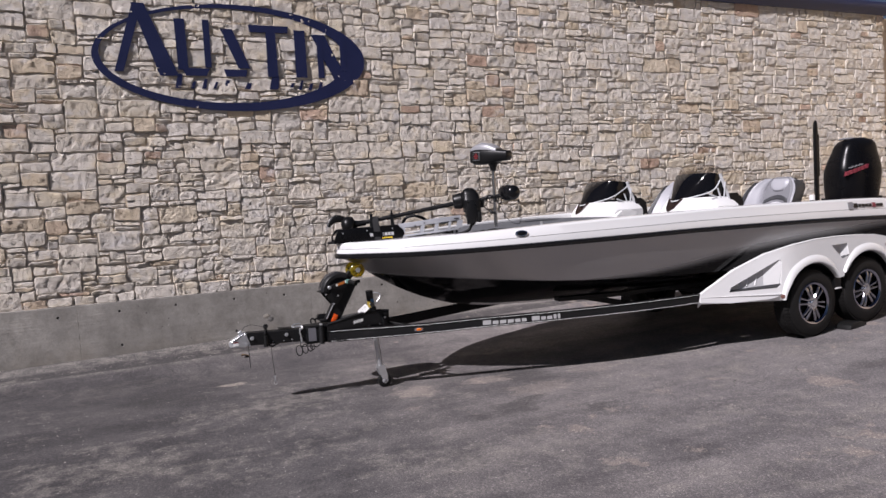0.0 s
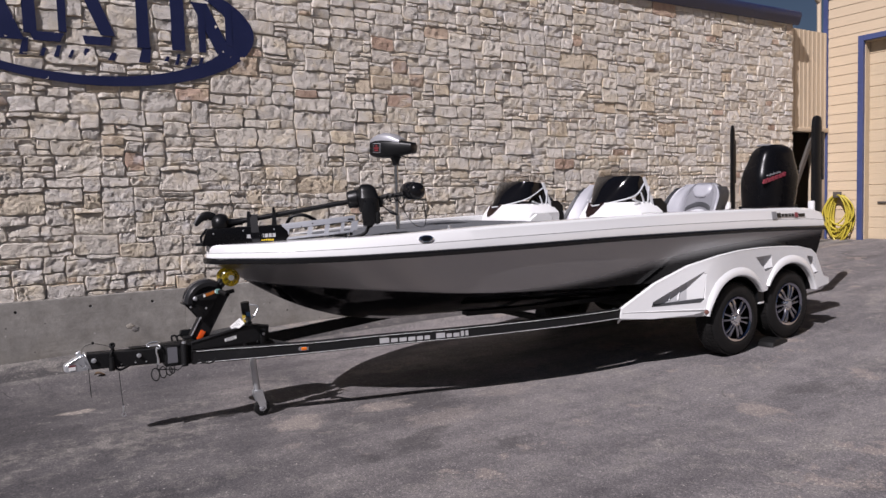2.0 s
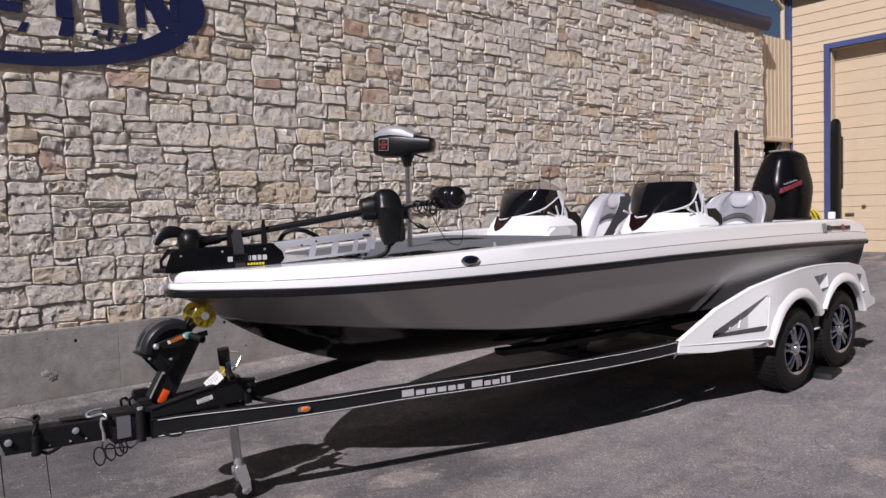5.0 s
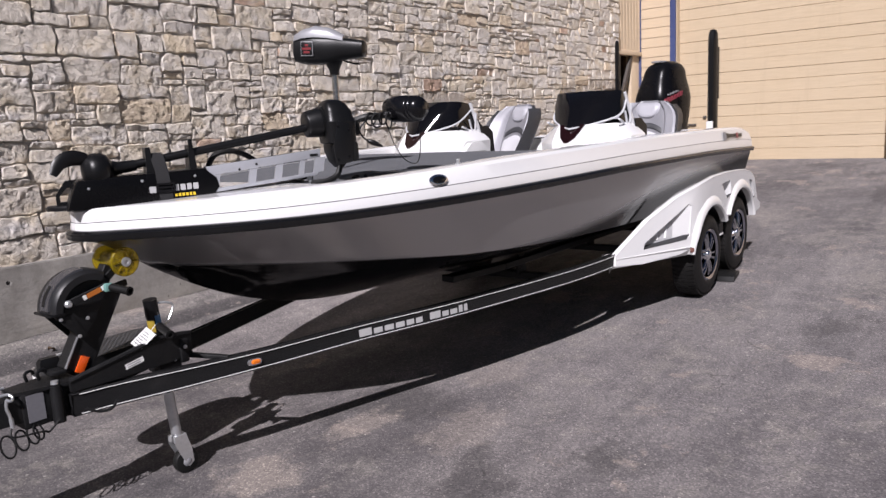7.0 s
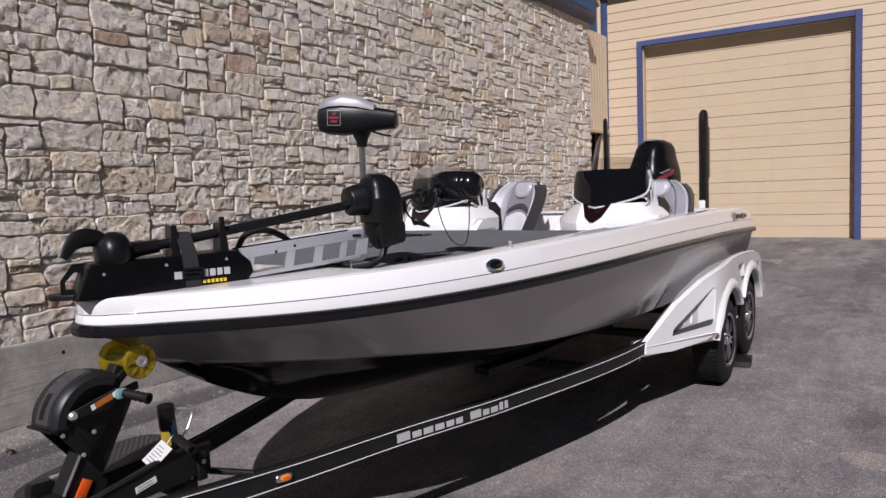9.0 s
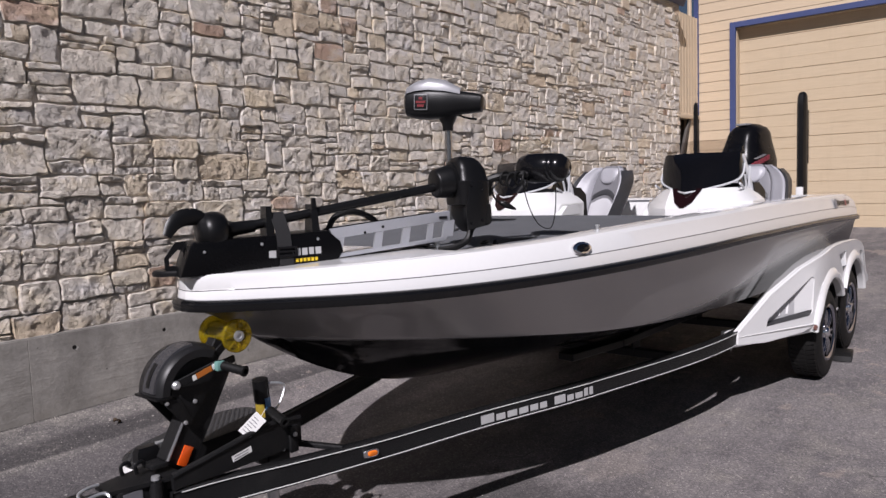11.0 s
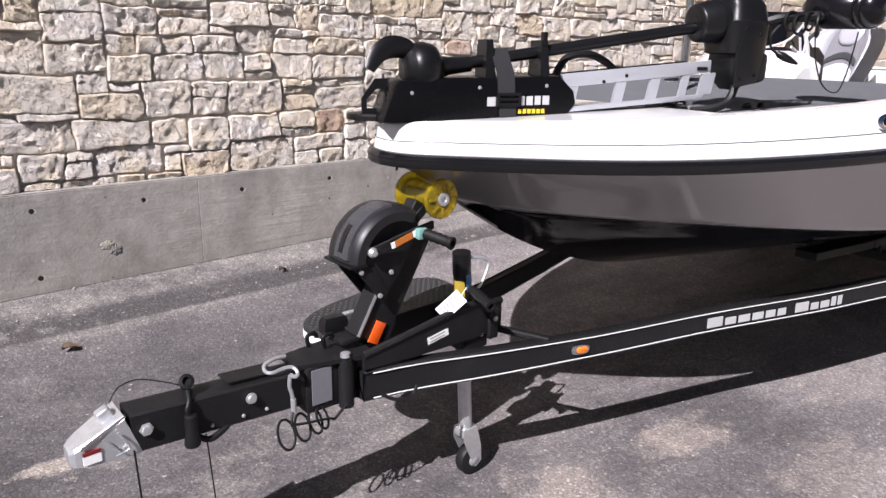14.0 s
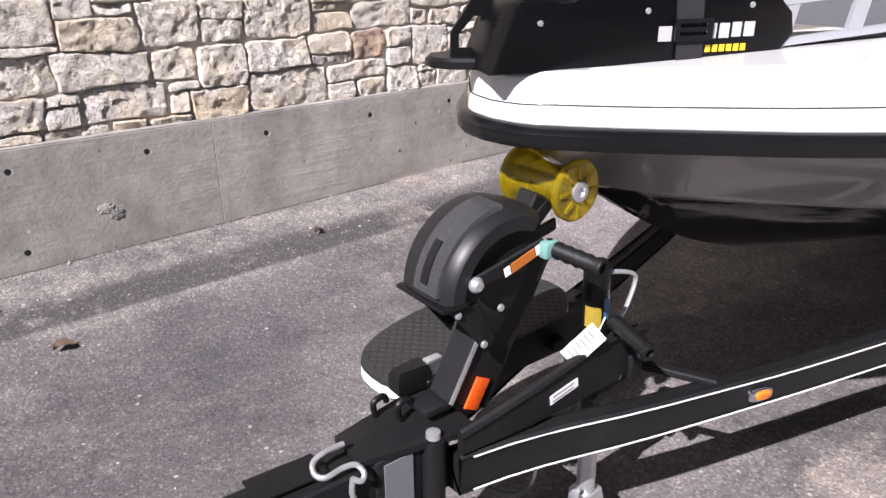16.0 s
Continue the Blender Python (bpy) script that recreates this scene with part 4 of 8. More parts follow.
# ---- wall sign: an oval ring with raised shapes ----
def build_sign():
    y0, y1 = WALL_Y - 0.044, WALL_Y - 0.030
    sign = thing("wall_sign", (0.75, WALL_Y - 0.05, 2.79), "navy blue oval sign with raised lettering shapes on the stone wall", "sign")
    cx, cz, a, b = 0.73, 3.415, 1.518, 0.602
    n = 96
    outer = [(cx + a * math.cos(2 * math.pi * k / n), cz + b * math.sin(2 * math.pi * k / n)) for k in range(n)]
    inner = [(cx - 0.085 + (a - 0.155) * math.cos(2 * math.pi * k / n), cz + 0.022 + (b - 0.07) * math.sin(2 * math.pi * k / n)) for k in range(n)]
    bm = bmesh.new()
    rings = [[(x, y0, z) for x, z in outer], [(x, y1, z) for x, z in outer], [(x, y1, z) for x, z in inner], [(x, y0, z) for x, z in inner]]
    loft(bm, rings + rings[:1], True, False)
    part("oval_ring", bm, NAVY, sign)

    count = [0]

    def slab(name, pts, mat=NAVY, depth=0.018, y=y0):
        count[0] += 1
        y = y - 0.0012 * (1 + count[0] % 3)
        bm = bmesh.new()
        prism(bm, pts, depth, pose(0, y, 0))
        return part(name, bm, mat, sign, smooth=0)

    def stroke(x0, z0, x1, z1, w0, w1):
        return [(x0 - w0 / 2, z0), (x0 + w0 / 2, z0), (x1 + w1 / 2, z1), (x1 - w1 / 2, z1)]
    zt, zb = 3.83, 3.21
    for pts in (stroke(-0.53, 3.24, -0.30, 3.98, 0.09, 0.10), stroke(-0.02, 3.20, -0.30, 3.98, 0.20, 0.13),
                stroke(0.13, 3.27, 0.12, zt, 0.11, 0.11), stroke(0.40, 3.30, 0.40, zt, 0.07, 0.07), stroke(0.265, 3.205, 0.265, 3.29, 0.22, 0.30),
                stroke(0.80, 3.30, 0.62, 3.74, 0.13, 0.13), stroke(0.70, 3.205, 0.70, 3.285, 0.22, 0.26),
                stroke(1.12, zb, 1.12, 3.72, 0.12, 0.11), stroke(1.10, 3.72, 1.10, 3.80, 0.44, 0.46),
                stroke(1.46, zb, 1.46, 3.76, 0.13, 0.13),
                stroke(1.70, zb, 1.70, 3.70, 0.07, 0.07), stroke(1.93, zb - 0.01, 1.68, 3.72, 0.16, 0.16), stroke(1.98, 3.30, 1.98, 3.70, 0.07, 0.07)):
        slab("raised_bar", pts)
    rng = random.Random(8)
    x = -0.02
    for wide, gap in ((0.16, 0.02), (0.10, 0.02), (0.11, 0.02), (0.08, 0.02), (0.13, 0.10), (0.15, 0.10), (0.26, 0.02), (0.10, 0.02), (0.08, 0.02), (0.11, 0.02), (0.09, 0.02), (0.14, 0.0)):
        tall = 0.16 if wide > 0.15 else rng.uniform(0.07, 0.11)
        slab("script_bar", stroke(x + wide / 2, 3.065, x + wide / 2 + 0.03, 3.065 + tall, wide * 0.42, wide * 0.30), NAVY, 0.012, y0 + 0.004)
        x += wide + gap
    for px, pz in ((-0.7, 3.38), (0.75, 2.82), (2.13, 3.38), (0.75, 3.955)):
        bm = bmesh.new()
        tube(bm, [(px, y1 - 0.002, pz), (px, WALL_Y + 0.02, pz)], 0.012, 8)
        part("stand_off", bm, ZINC, sign)


build_sign()


# ---- tandem trailer ----
AXIS_Y = 7.515
trailer = thing("boat_trailer", (3.5, AXIS_Y, 0.0), "black tandem-axle boat trailer with white fenders and white pinstripes", "trailer")
SIDE = Spline([0.90, 1.05, 1.15, 1.30, 1.655, 2.226, 2.919, 4.25, 4.7, 6.95], [0.075, 0.105, 0.135, 0.185, 0.286, 0.443, 0.651, 0.925, 0.94, 0.94])
RAIL_MID = Spline([0.9, 1.655, 2.226, 2.919, 4.25, 6.95], [0.526, 0.526, 0.538, 0.548, 0.582, 0.655])


def build_frame():
    for side in (-1, 1):
        bm = bmesh.new()
        rings = []
        for k in range(49):
            x = 0.90 + (6.85 - 0.90) * k / 48
            c, h, w = RAIL_MID(x), 0.045 + 0.006 * min(1.0, max(0.0, (1.7 - x) / 0.6)), 0.026
            y = AXIS_Y + side * SIDE(x)
            ring = []
            for sy, sz in ((-1, -1), (1, -1), (1, 1), (-1, 1)):
                ring += [(x, y + sy * (w - (0.006 if j == (0 if sy * sz > 0 else 1) else 0)), c + sz * (h - (0.006 if j == (1 if sy * sz > 0 else 0) else 0))) for j in (0, 1)]
            rings.append(ring)
        loft(bm, rings)
        rail = part("side_rail", bm, GRIT, trailer, "textured black side rail")
        for dz in (-0.036, 0.036):
            bm = bmesh.new()
            rows = []
            for k in range(40):
                x = 0.93 + (4.25 - 0.93) * k / 39
                y = AXIS_Y + side * (SIDE(x) + 0.0275)
                z = RAIL_MID(x) + dz * (1.0 + 0.16 * min(1.0, max(0.0, (1.7 - x) / 0.6)))
                rows.append([(x, y, z - 0.0013), (x, y, z + 0.0013), (x, y - side * 0.003, z + 0.0013), (x, y - side * 0.003, z - 0.0013)])
            loft(bm, rows)
            part("pinstripe", bm, WHITE_INK, rail, "thin white pinstripe")


def wheel_meshes():
    """Tyre, rim barrel, spokes, hub for a wheel on the y axis, its face to -y."""
    R, r, w = 0.332, 0.205, 0.11
    bm = bmesh.new()
    turned(bm, (0, -w, 0), (0, 1, 0), ((0.012, r - 0.004), (0.0, r + 0.012), (-0.002, r + 0.03), (0.004, R - 0.055), (0.022, R - 0.018), (0.05, R - 0.003), (w, R), (2 * w - 0.05, R - 0.003), (2 * w - 0.022, R - 0.018), (2 * w - 0.004, R - 0.055), (2 * w, r + 0.02), (2 * w - 0.012, r - 0.004), (0.012, r - 0.004)), 56, False)
    # tread blocks: shallow ribs across the crown
    for k in range(56):
        a = 2 * math.pi * k / 56
        for off, ln, tw in ((-0.055, 0.055, 0.25), (0.0, 0.035, -0.2), (0.055, 0.055, -0.25)):
            m = Matrix.Rotation(-a, 4, "Y") @ pose(0, off, R - 0.001 - (0.002 if off else 0), 0, 0, math.degrees(tw))
            box(bm, (-0.013, -ln / 2, -0.005), (0.013, ln / 2, 0.0045), 0, m)
    tyre = finish(bm, "tyre", TYRE, 32)
    bm = bmesh.new()
    turned(bm, (0, -w, 0), (0, 1, 0), ((0.012, r - 0.022), (0.004, r - 0.014), (0.0, r - 0.002), (0.006, r + 0.004), (0.018, r + 0.002), (0.03, r - 0.018), (0.18, r - 0.028), (0.18, r - 0.034), (0.035, r - 0.030)), 48, False)
    rim = finish(bm, "rim", DARK_CHROME, 40)
    spokes = []
    for k in range(6):
        bm = bmesh.new()
        # a pair of crowned bars that splay towards the rim
        for q in (-1, 1):
            rows = []
            for z, c, hw, up in ((0.046, 0.014, 0.011, 0.000), (0.085, 0.018, 0.0125, -0.008), (0.140, 0.024, 0.0140, -0.008), (r - 0.018, 0.031, 0.0165, 0.004)):
                x = q * c
                rows.append([(x - hw, -w + 0.026 + up, z), (x - hw * 0.55, -w + 0.016 + up, z), (x + hw * 0.55, -w + 0.016 + up, z), (x + hw, -w + 0.026 + up, z), (x + hw * 0.8, -w + 0.050, z), (x - hw * 0.8, -w + 0.050, z)])
            loft(bm, rows)
        bmesh.ops.transform(bm, matrix=Matrix.Rotation(math.pi * k / 3, 4, "Y"), verts=bm.verts)
        spokes.append(finish(bm, "spoke", SPOKE_FACE, 30))
    bm = bmesh.new()
    turned(bm, (0, -w + 0.012, 0), (0, 1, 0), ((-0.012, 0.0), (-0.012, 0.030), (-0.006, 0.036), (0.004, 0.038), (0.004, 0.062), (0.012, 0.068), (0.06, 0.07)), 28)
    hub = finish(bm, "hub_cap", CHROME, 35)
    bm = bmesh.new()
    turned(bm, (0, -w + 0.075, 0), (0, 1, 0), ((0, 0.0), (0, r - 0.032), (0.01, r - 0.032), (0.01, 0)), 32)
    back = finish(bm, "brake_disc", DARK_INSIDE, 40)
    return tyre, rim, spokes, hub, back


HUBS = ((5.446, 0.438), (6.221, 0.499))


def build_wheels():
    tyre, rim, spokes, hub, back = wheel_meshes()
    for x, z in HUBS:
        for side in (-1, 1):
            m = pose(x, AXIS_Y + side * 1.12, z, 0, 17 if x > 6 else 41, 0 if side < 0 else 180)
            w = place("wheel", rim, trailer, m, "black and chrome alloy wheel with dusty tyre")
            place("tyre", tyre, w, m)
            for s in spokes:
                place("spoke", s, w, m)
            place("hub_cap", hub, w, m)
            place("brake_disc", back, w, m)
        bm = bmesh.new()
        tube(bm, [(x, AXIS_Y - 1.02, z), (x, AXIS_Y + 1.02, z)], 0.03, 10)
        part("axle", bm, GRIT, trailer)


def arch(cx, cz, r, a0, a1, n=12):
    return [(cx + r * math.cos(radians(a0 + (a1 - a0) * k / n)), cz + r * math.sin(radians(a0 + (a1 - a0) * k / n))) for k in range(n + 1)]


def holed_plate(bm, outer, holes, y_a, y_b):
    """A flat plate of outline (x, z) with openings, from y_a to y_b."""
    fronts = []
    for y in (y_a, y_b):
        edges = []
        loops = []
        for loop in [outer] + holes:
            vs = [bm.verts.new((x, y, z)) for x, z in loop]
            loops.append(vs)
            edges += [bm.edges.new((vs[k], vs[(k + 1) % len(vs)])) for k in range(len(vs))]
        bmesh.ops.triangle_fill(bm, use_beauty=True, use_dissolve=False, edges=edges)
        fronts.append(loops)
    for a, b in zip(*fronts):
        for k in range(len(a)):
            q = (k + 1) % len(a)
            bm.faces.new((a[k], a[q], b[q], b[k]))


def flare(bm, side):
    """Moves the fender 35 mm aft and draws its front in towards the rail."""
    for v in bm.verts:
        v.co.x += 0.035
        d = (v.co.y - AXIS_Y) * side
        if d > 1.1:
            t = max(0.0, min(1.0, (5.10 - v.co.x) / 0.83))
            v.co.y -= side * 0.285 * t
        elif d > 0.85:
            t = max(0.0, min(1.0, (4.9 - v.co.x) / 0.63))
            v.co.y -= side * 0.05 * t


def build_fender():
    (x1, z1), (x2, z2) = [(x - 0.035, z) for x, z in HUBS]
    ra = 0.402
    low = 0.545
    # side plate: outline with two wheel arches cut in
    out = [(4.225, low - 0.005), (4.235, low + 0.075)]
    out += [(4.55, 0.83), (4.85, 0.965), (5.15, 1.035), (5.45, 1.065), (5.75, 1.072), (6.05, 1.065), (6.30, 1.05), (6.52, 1.01), (6.60, 0.96), (6.72, 0.74), (6.82, 0.70), (6.82, 0.65), (6.63, 0.62)]
    a2 = arch(x2, z2, ra, 20, 148)
    a1 = arch(x1, z1, ra, 36, 168)
    out += a2 + [(5.825, 0.665), (5.745, 0.66)] + a1
    out += [(4.985, low + 0.010), (4.88, low - 0.015), (4.5, low - 0.028)]
    recesses = (("front_recess", [(4.50, 0.620), (4.515, 0.665), (4.97, 0.900), (5.0, 0.885), (4.985, 0.66), (4.94, 0.632)]),
                ("middle_recess", [(5.655, 0.985), (5.885, 0.995), (5.905, 0.872), (5.805, 0.845)]),
                ("rear_recess", [(6.44, 0.95), (6.545, 0.935), (6.63, 0.775), (6.575, 0.76)]))
    for side in (-1, 1):
        y_out = AXIS_Y + side * 1.242
        bm = bmesh.new()
        holed_plate(bm, out, [r[1] for r in recesses], y_out, y_out - side * 0.035)
        tube(bm, [(x, y_out - side * 0.008, z - 0.006) for x, z in out[1:13]], 0.010, 8)
        # rolled flares that stand out round each arch
        for cx, cz, c0, c1 in ((x2, z2, 16, 150), (x1, z1, 34, 170)):
            rows = []
            for k in range(23):
                a = radians(c0 + (c1 - c0) * k / 22)
                fade = min(1.0, 3.2 * min(k, 22 - k) / 22 + 0.15)
                rows.append([(cx + rr * math.cos(a), y_out + side * oo, cz + rr * math.sin(a)) for rr, oo in ((ra - 0.004, -0.034), (ra - 0.006, 0.010), (ra + 0.004, 0.022), (ra + 0.022, 0.024), (ra + 0.022 + 0.030 * fade, 0.014), (ra + 0.022 + 0.052 * fade, -0.001), (ra + 0.012, -0.030))])
            loft(bm, rows)
        # top skin that runs in over the tyres to the hull
        top = out[1:12]
        rows = [[(x, y_out - side * 0.02, z - 0.004), (x, y_out - side * 0.02, z - 0.02), (x, AXIS_Y + side * 0.955, z - 0.135), (x, AXIS_Y + side * 0.955, z - 0.115)] for x, z in top]
        loft(bm, rows)
        flare(bm, side)
        fender = part("fender", bm, WHITE_PAINT, trailer, "white sculpted tandem fender")
        # black liners over the tyres, and the black box with a pale strip between them
        bm = bmesh.new()
        for cx, cz, c0, c1 in ((x2, z2, 16, 156), (x1, z1, 31, 172)):
            pts = arch(cx, cz, ra - 0.012, c0, c1, 14)
            pts2 = arch(cx, cz, ra - 0.004, c0, c1, 14)
            loft(bm, [[(p[0], y_out - side * 0.034, p[1]), (q[0], y_out - side * 0.034, q[1]), (q[0], AXIS_Y + side * 0.955, q[1]), (p[0], AXIS_Y + side * 0.955, p[1])] for p, q in zip(pts, pts2)])
        box(bm, (5.735, min(y_out - side * 0.04, y_out - side * 0.16), 0.545), (5.835, max(y_out - side * 0.04, y_out - side * 0.16), 0.70), 0.006)
        flare(bm, side)
        part("arch_liner", bm, BLACK_PLASTIC, fender, "black wheel arch liner")
        bm = bmesh.new()
        box(bm, (5.742, min(y_out - side * 0.035, y_out - side * 0.05), 0.540), (5.830, max(y_out - side * 0.035, y_out - side * 0.05), 0.556), 0.003)
        flare(bm, side)
        part("lower_strip", bm, WHITE_PAINT, fender)
        # front closing wedge and lower lip
        bm = bmesh.new()
        loft(bm, [[(4.215, y_out - side * 0.020, low - 0.02), (4.215, AXIS_Y + side * 0.90, low - 0.02), (4.235, AXIS_Y + side * 0.90, low + 0.075), (4.228, y_out + side * 0.002, low + 0.045)],
                  [(5.00, y_out - side * 0.030, low - 0.040), (5.02, AXIS_Y + side * 0.955, low - 0.035), (5.02, AXIS_Y + side * 0.955, low + 0.02), (5.00, y_out + side * 0.012, low + 0.025)]])
        flare(bm, side)
        part("fender_step", bm, WHITE_PAINT, fender, "white fender step")
        # scoops: a panel that slants in from the rear edge, over a black floor
        for name, tri in recesses:
            x0, x9 = min(p[0] for p in tri), max(p[0] for p in tri)
            z0 = min(p[1] for p in tri)

            turn_x = x9 - 0.30 * (x9 - x0)

            def sunk(x):
                """Depth of the scoop: a sunk panel, then a facet that comes out to the rear edge."""
                return 0.040 + 0.012 * (turn_x - x) / (turn_x - x0) if x < turn_x else 0.003 + 0.037 * (x9 - x) / (x9 - turn_x)

            def span(x):
                """Lowest and highest point of the opening at x."""
                zs = []
                for (ax, az), (bx, bz) in zip(tri, tri[1:] + tri[:1]):
                    if min(ax, bx) - 1e-6 <= x <= max(ax, bx) + 1e-6 and abs(bx - ax) > 1e-6:
                        zs.append(az + (bz - az) * (x - ax) / (bx - ax))
                return min(zs), max(zs)

            def panel_between(xa, xb, material, title, owner, label=""):
                bm = bmesh.new()
                rows = []
                for k in range(7):
                    x = xa + (xb - xa) * k / 6
                    zl, zh = span(x)
                    d = sunk(x)
                    rows.append([(x, y_out - side * d, zl), (x, y_out - side * d, zh + 0.0005), (x, y_out - side * (d + 0.006), zh + 0.0005), (x, y_out - side * (d + 0.006), zl)])
                loft(bm, rows)
                flare(bm, side)
                return part(title, bm, material, owner, label, 20)
            rec = panel_between(x0 + 0.001, turn_x, VENT_GREY, name, fender, "grey recessed fender vent")
            panel_between(turn_x, x9 - 0.001, WHITE_PAINT, "scoop_facet", rec)
            bm = bmesh.new()
            loft(bm, [[(x, y_out - side * 0.034, z) for x, z in tri], [(x, y_out - side * 0.056, z) for x, z in tri]], True, False)
            flare(bm, side)
            part("scoop_wall", bm, WHITE_PAINT, rec)
            bm = bmesh.new()
            if len(tri) > 4:
                loft(bm, [[(4.515, y_out - side * 0.050, z0 + 0.003), (4.99, y_out - side * 0.008, 0.664), (4.945, y_out + side * 0.001, 0.634), (4.505, y_out + side * 0.001, 0.622)],
                          [(4.53, y_out - side * 0.050, z0 + 0.014), (4.985, y_out - side * 0.012, 0.672), (4.985, y_out - side * 0.008, 0.668), (4.53, y_out - side * 0.046, z0 + 0.010)]])
            else:
                a, b = tri[-1], tri[-2]
                loft(bm, [[(a[0], y_out - side * 0.045, a[1] + 0.002), (b[0], y_out - side * 0.012, b[1] + 0.002), (b[0], y_out, b[1] + 0.002), (a[0], y_out, a[1] + 0.002)],
                          [(a[0], y_out - side * 0.045, a[1] + 0.010), (b[0], y_out - side * 0.012, b[1] + 0.010), (b[0], y_out, b[1] + 0.006), (a[0], y_out, a[1] + 0.006)]])
            flare(bm, side)
            part("vent_floor", bm, plain("dark_grey_vent_floor", (0.035, 0.035, 0.037), 0.5, vary=0.2), rec, "black vent floor")
            if name == "front_recess":
                for k in range(3):
                    xx, zt = 4.60 + 0.080 * k, 0.690 + 0.041 * k
                    bm = bmesh.new()
                    loft(bm, [[(xx + q, y_out - side * (sunk(xx) + 0.004), 0.665), (xx + q + 0.010, y_out - side * (sunk(xx) - 0.010), 0.665), (xx + q + 0.020, y_out - side * (sunk(xx) + 0.004), 0.665)] if e == 0 else
                              [(xx + q + 0.020, y_out - side * (sunk(xx) + 0.004), zt), (xx + q + 0.030, y_out - side * (sunk(xx) - 0.008), zt), (xx + q + 0.040, y_out - side * (sunk(xx) + 0.004), zt)] for e, q in ((0, 0.0), (1, 0.0))])
                    flare(bm, side)
                    part("louvre", bm, WHITE_PAINT, rec)
        bm = bmesh.new()
        turned(bm, (4.985, y_out + side * 0.014, low + 0.002), (0, side, 0), ((0, 0.02), (0.006, 0.02), (0.010, 0.014), (0.010, 0.0)), 16)
        flare(bm, side)
        part("side_light", bm, plain("faded_red_lens", (0.16, 0.075, 0.06), 0.4, vary=0.2), fender, "round faded red side light")


build_frame()
build_wheels()
build_fender()


# ---- bass boat ----
YC = 7.61


def mid_y(x):
    """The boat's centre line, which swings a little towards the stern."""
    return 7.53 + 0.085 * (x - 1.05) / 5.9


RAIL_W = Spline([1.06, 1.07, 1.11, 1.17, 1.27, 1.45, 1.7, 2.05, 2.4, 3.0, 4.0, 5.0, 6.0, 6.95], [0.0, 0.062, 0.126, 0.198, 0.298, 0.470, 0.655, 0.825, 0.94, 1.05, 1.15, 1.197, 1.22, 1.235])
RAIL_Z = Spline([1.05, 1.5, 2.4, 3.3, 4.2, 5.6, 6.95], [1.225, 1.222, 1.235, 1.247, 1.258, 1.252, 1.224])
TOP_Z = Spline([1.05, 1.11, 1.25, 1.6, 2.2, 2.9, 3.8, 4.8, 6.0, 6.7, 6.95], [1.309, 1.3195, 1.3235, 1.338, 1.363, 1.394, 1.415, 1.432, 1.428, 1.415, 1.365])
KEEL_Z = Spline([1.05, 1.17, 1.40, 1.67, 1.9, 2.23, 2.7, 3.5, 5.0, 6.95], [1.195, 1.150, 0.998, 0.846, 0.748, 0.655, 0.60, 0.575, 0.56, 0.555])
CHINE_Z = Spline([1.05, 1.30, 1.5, 1.75, 2.0, 2.4, 2.8, 3.2, 3.8, 4.6, 6.95], [1.197, 1.055, 1.017, 0.985, 0.960, 0.920, 0.885, 0.862, 0.838, 0.82, 0.80])
CHINE_W = Spline([1.05, 1.30, 1.5, 1.75, 2.0, 2.4, 2.8, 3.2, 3.8, 5.0, 6.95], [0.0, 0.03, 0.17, 0.32, 0.492, 0.702, 0.851, 0.935, 1.00, 1.06, 1.10])

SWEEP_Z = Spline([3.0, 3.5, 4.0, 4.5, 5.0, 5.45, 6.35, 6.95], [0.858, 0.862, 0.888, 0.948, 1.005, 1.045, 1.095, 1.135])

boat = thing("bass_boat", (4.0, YC, 0.56), "white and metal-flake grey bass boat with black bottom on a trailer", "boat")


def outline(n=70):
    """Plan of the rail, port stern round the bow to starboard stern: (x, y, outward normal)."""
    half = []
    for k in range(n + 1):
        t = k / n
        x = 1.06 + (6.95 - 1.06) * t ** 2.2
        half.append((x, RAIL_W(x)))
    pts = [(x, mid_y(x) - w) for x, w in half[::-1]] + [(x, mid_y(x) + w) for x, w in half[1:]]
    out = []
    for i, (x, y) in enumerate(pts):
        a, b = pts[max(i - 1, 0)], pts[min(i + 1, len(pts) - 1)]
        t = Vector((b[0] - a[0], b[1] - a[1])).normalized()
        out.append((x, y, Vector((t.y, -t.x))))
    # the way runs forward along port, so outward is to its left
    fixed = []
    for x, y, nrm in out:
        c = Vector((x - 3.5, (y - mid_y(x)) * 3))
        fixed.append((x, y, nrm if nrm.dot(c) > 0 else -nrm))
    return fixed


PLAN = outline()


def sweep(bm, profile, closed=True, caps=True):
    """profile(x) gives (outward offset, z) rows; sweeps them round the plan."""
    loft(bm, [[(x + nrm.x * d, y + nrm.y * d, z) for d, z in profile(x)] for x, y, nrm in PLAN], closed, caps)


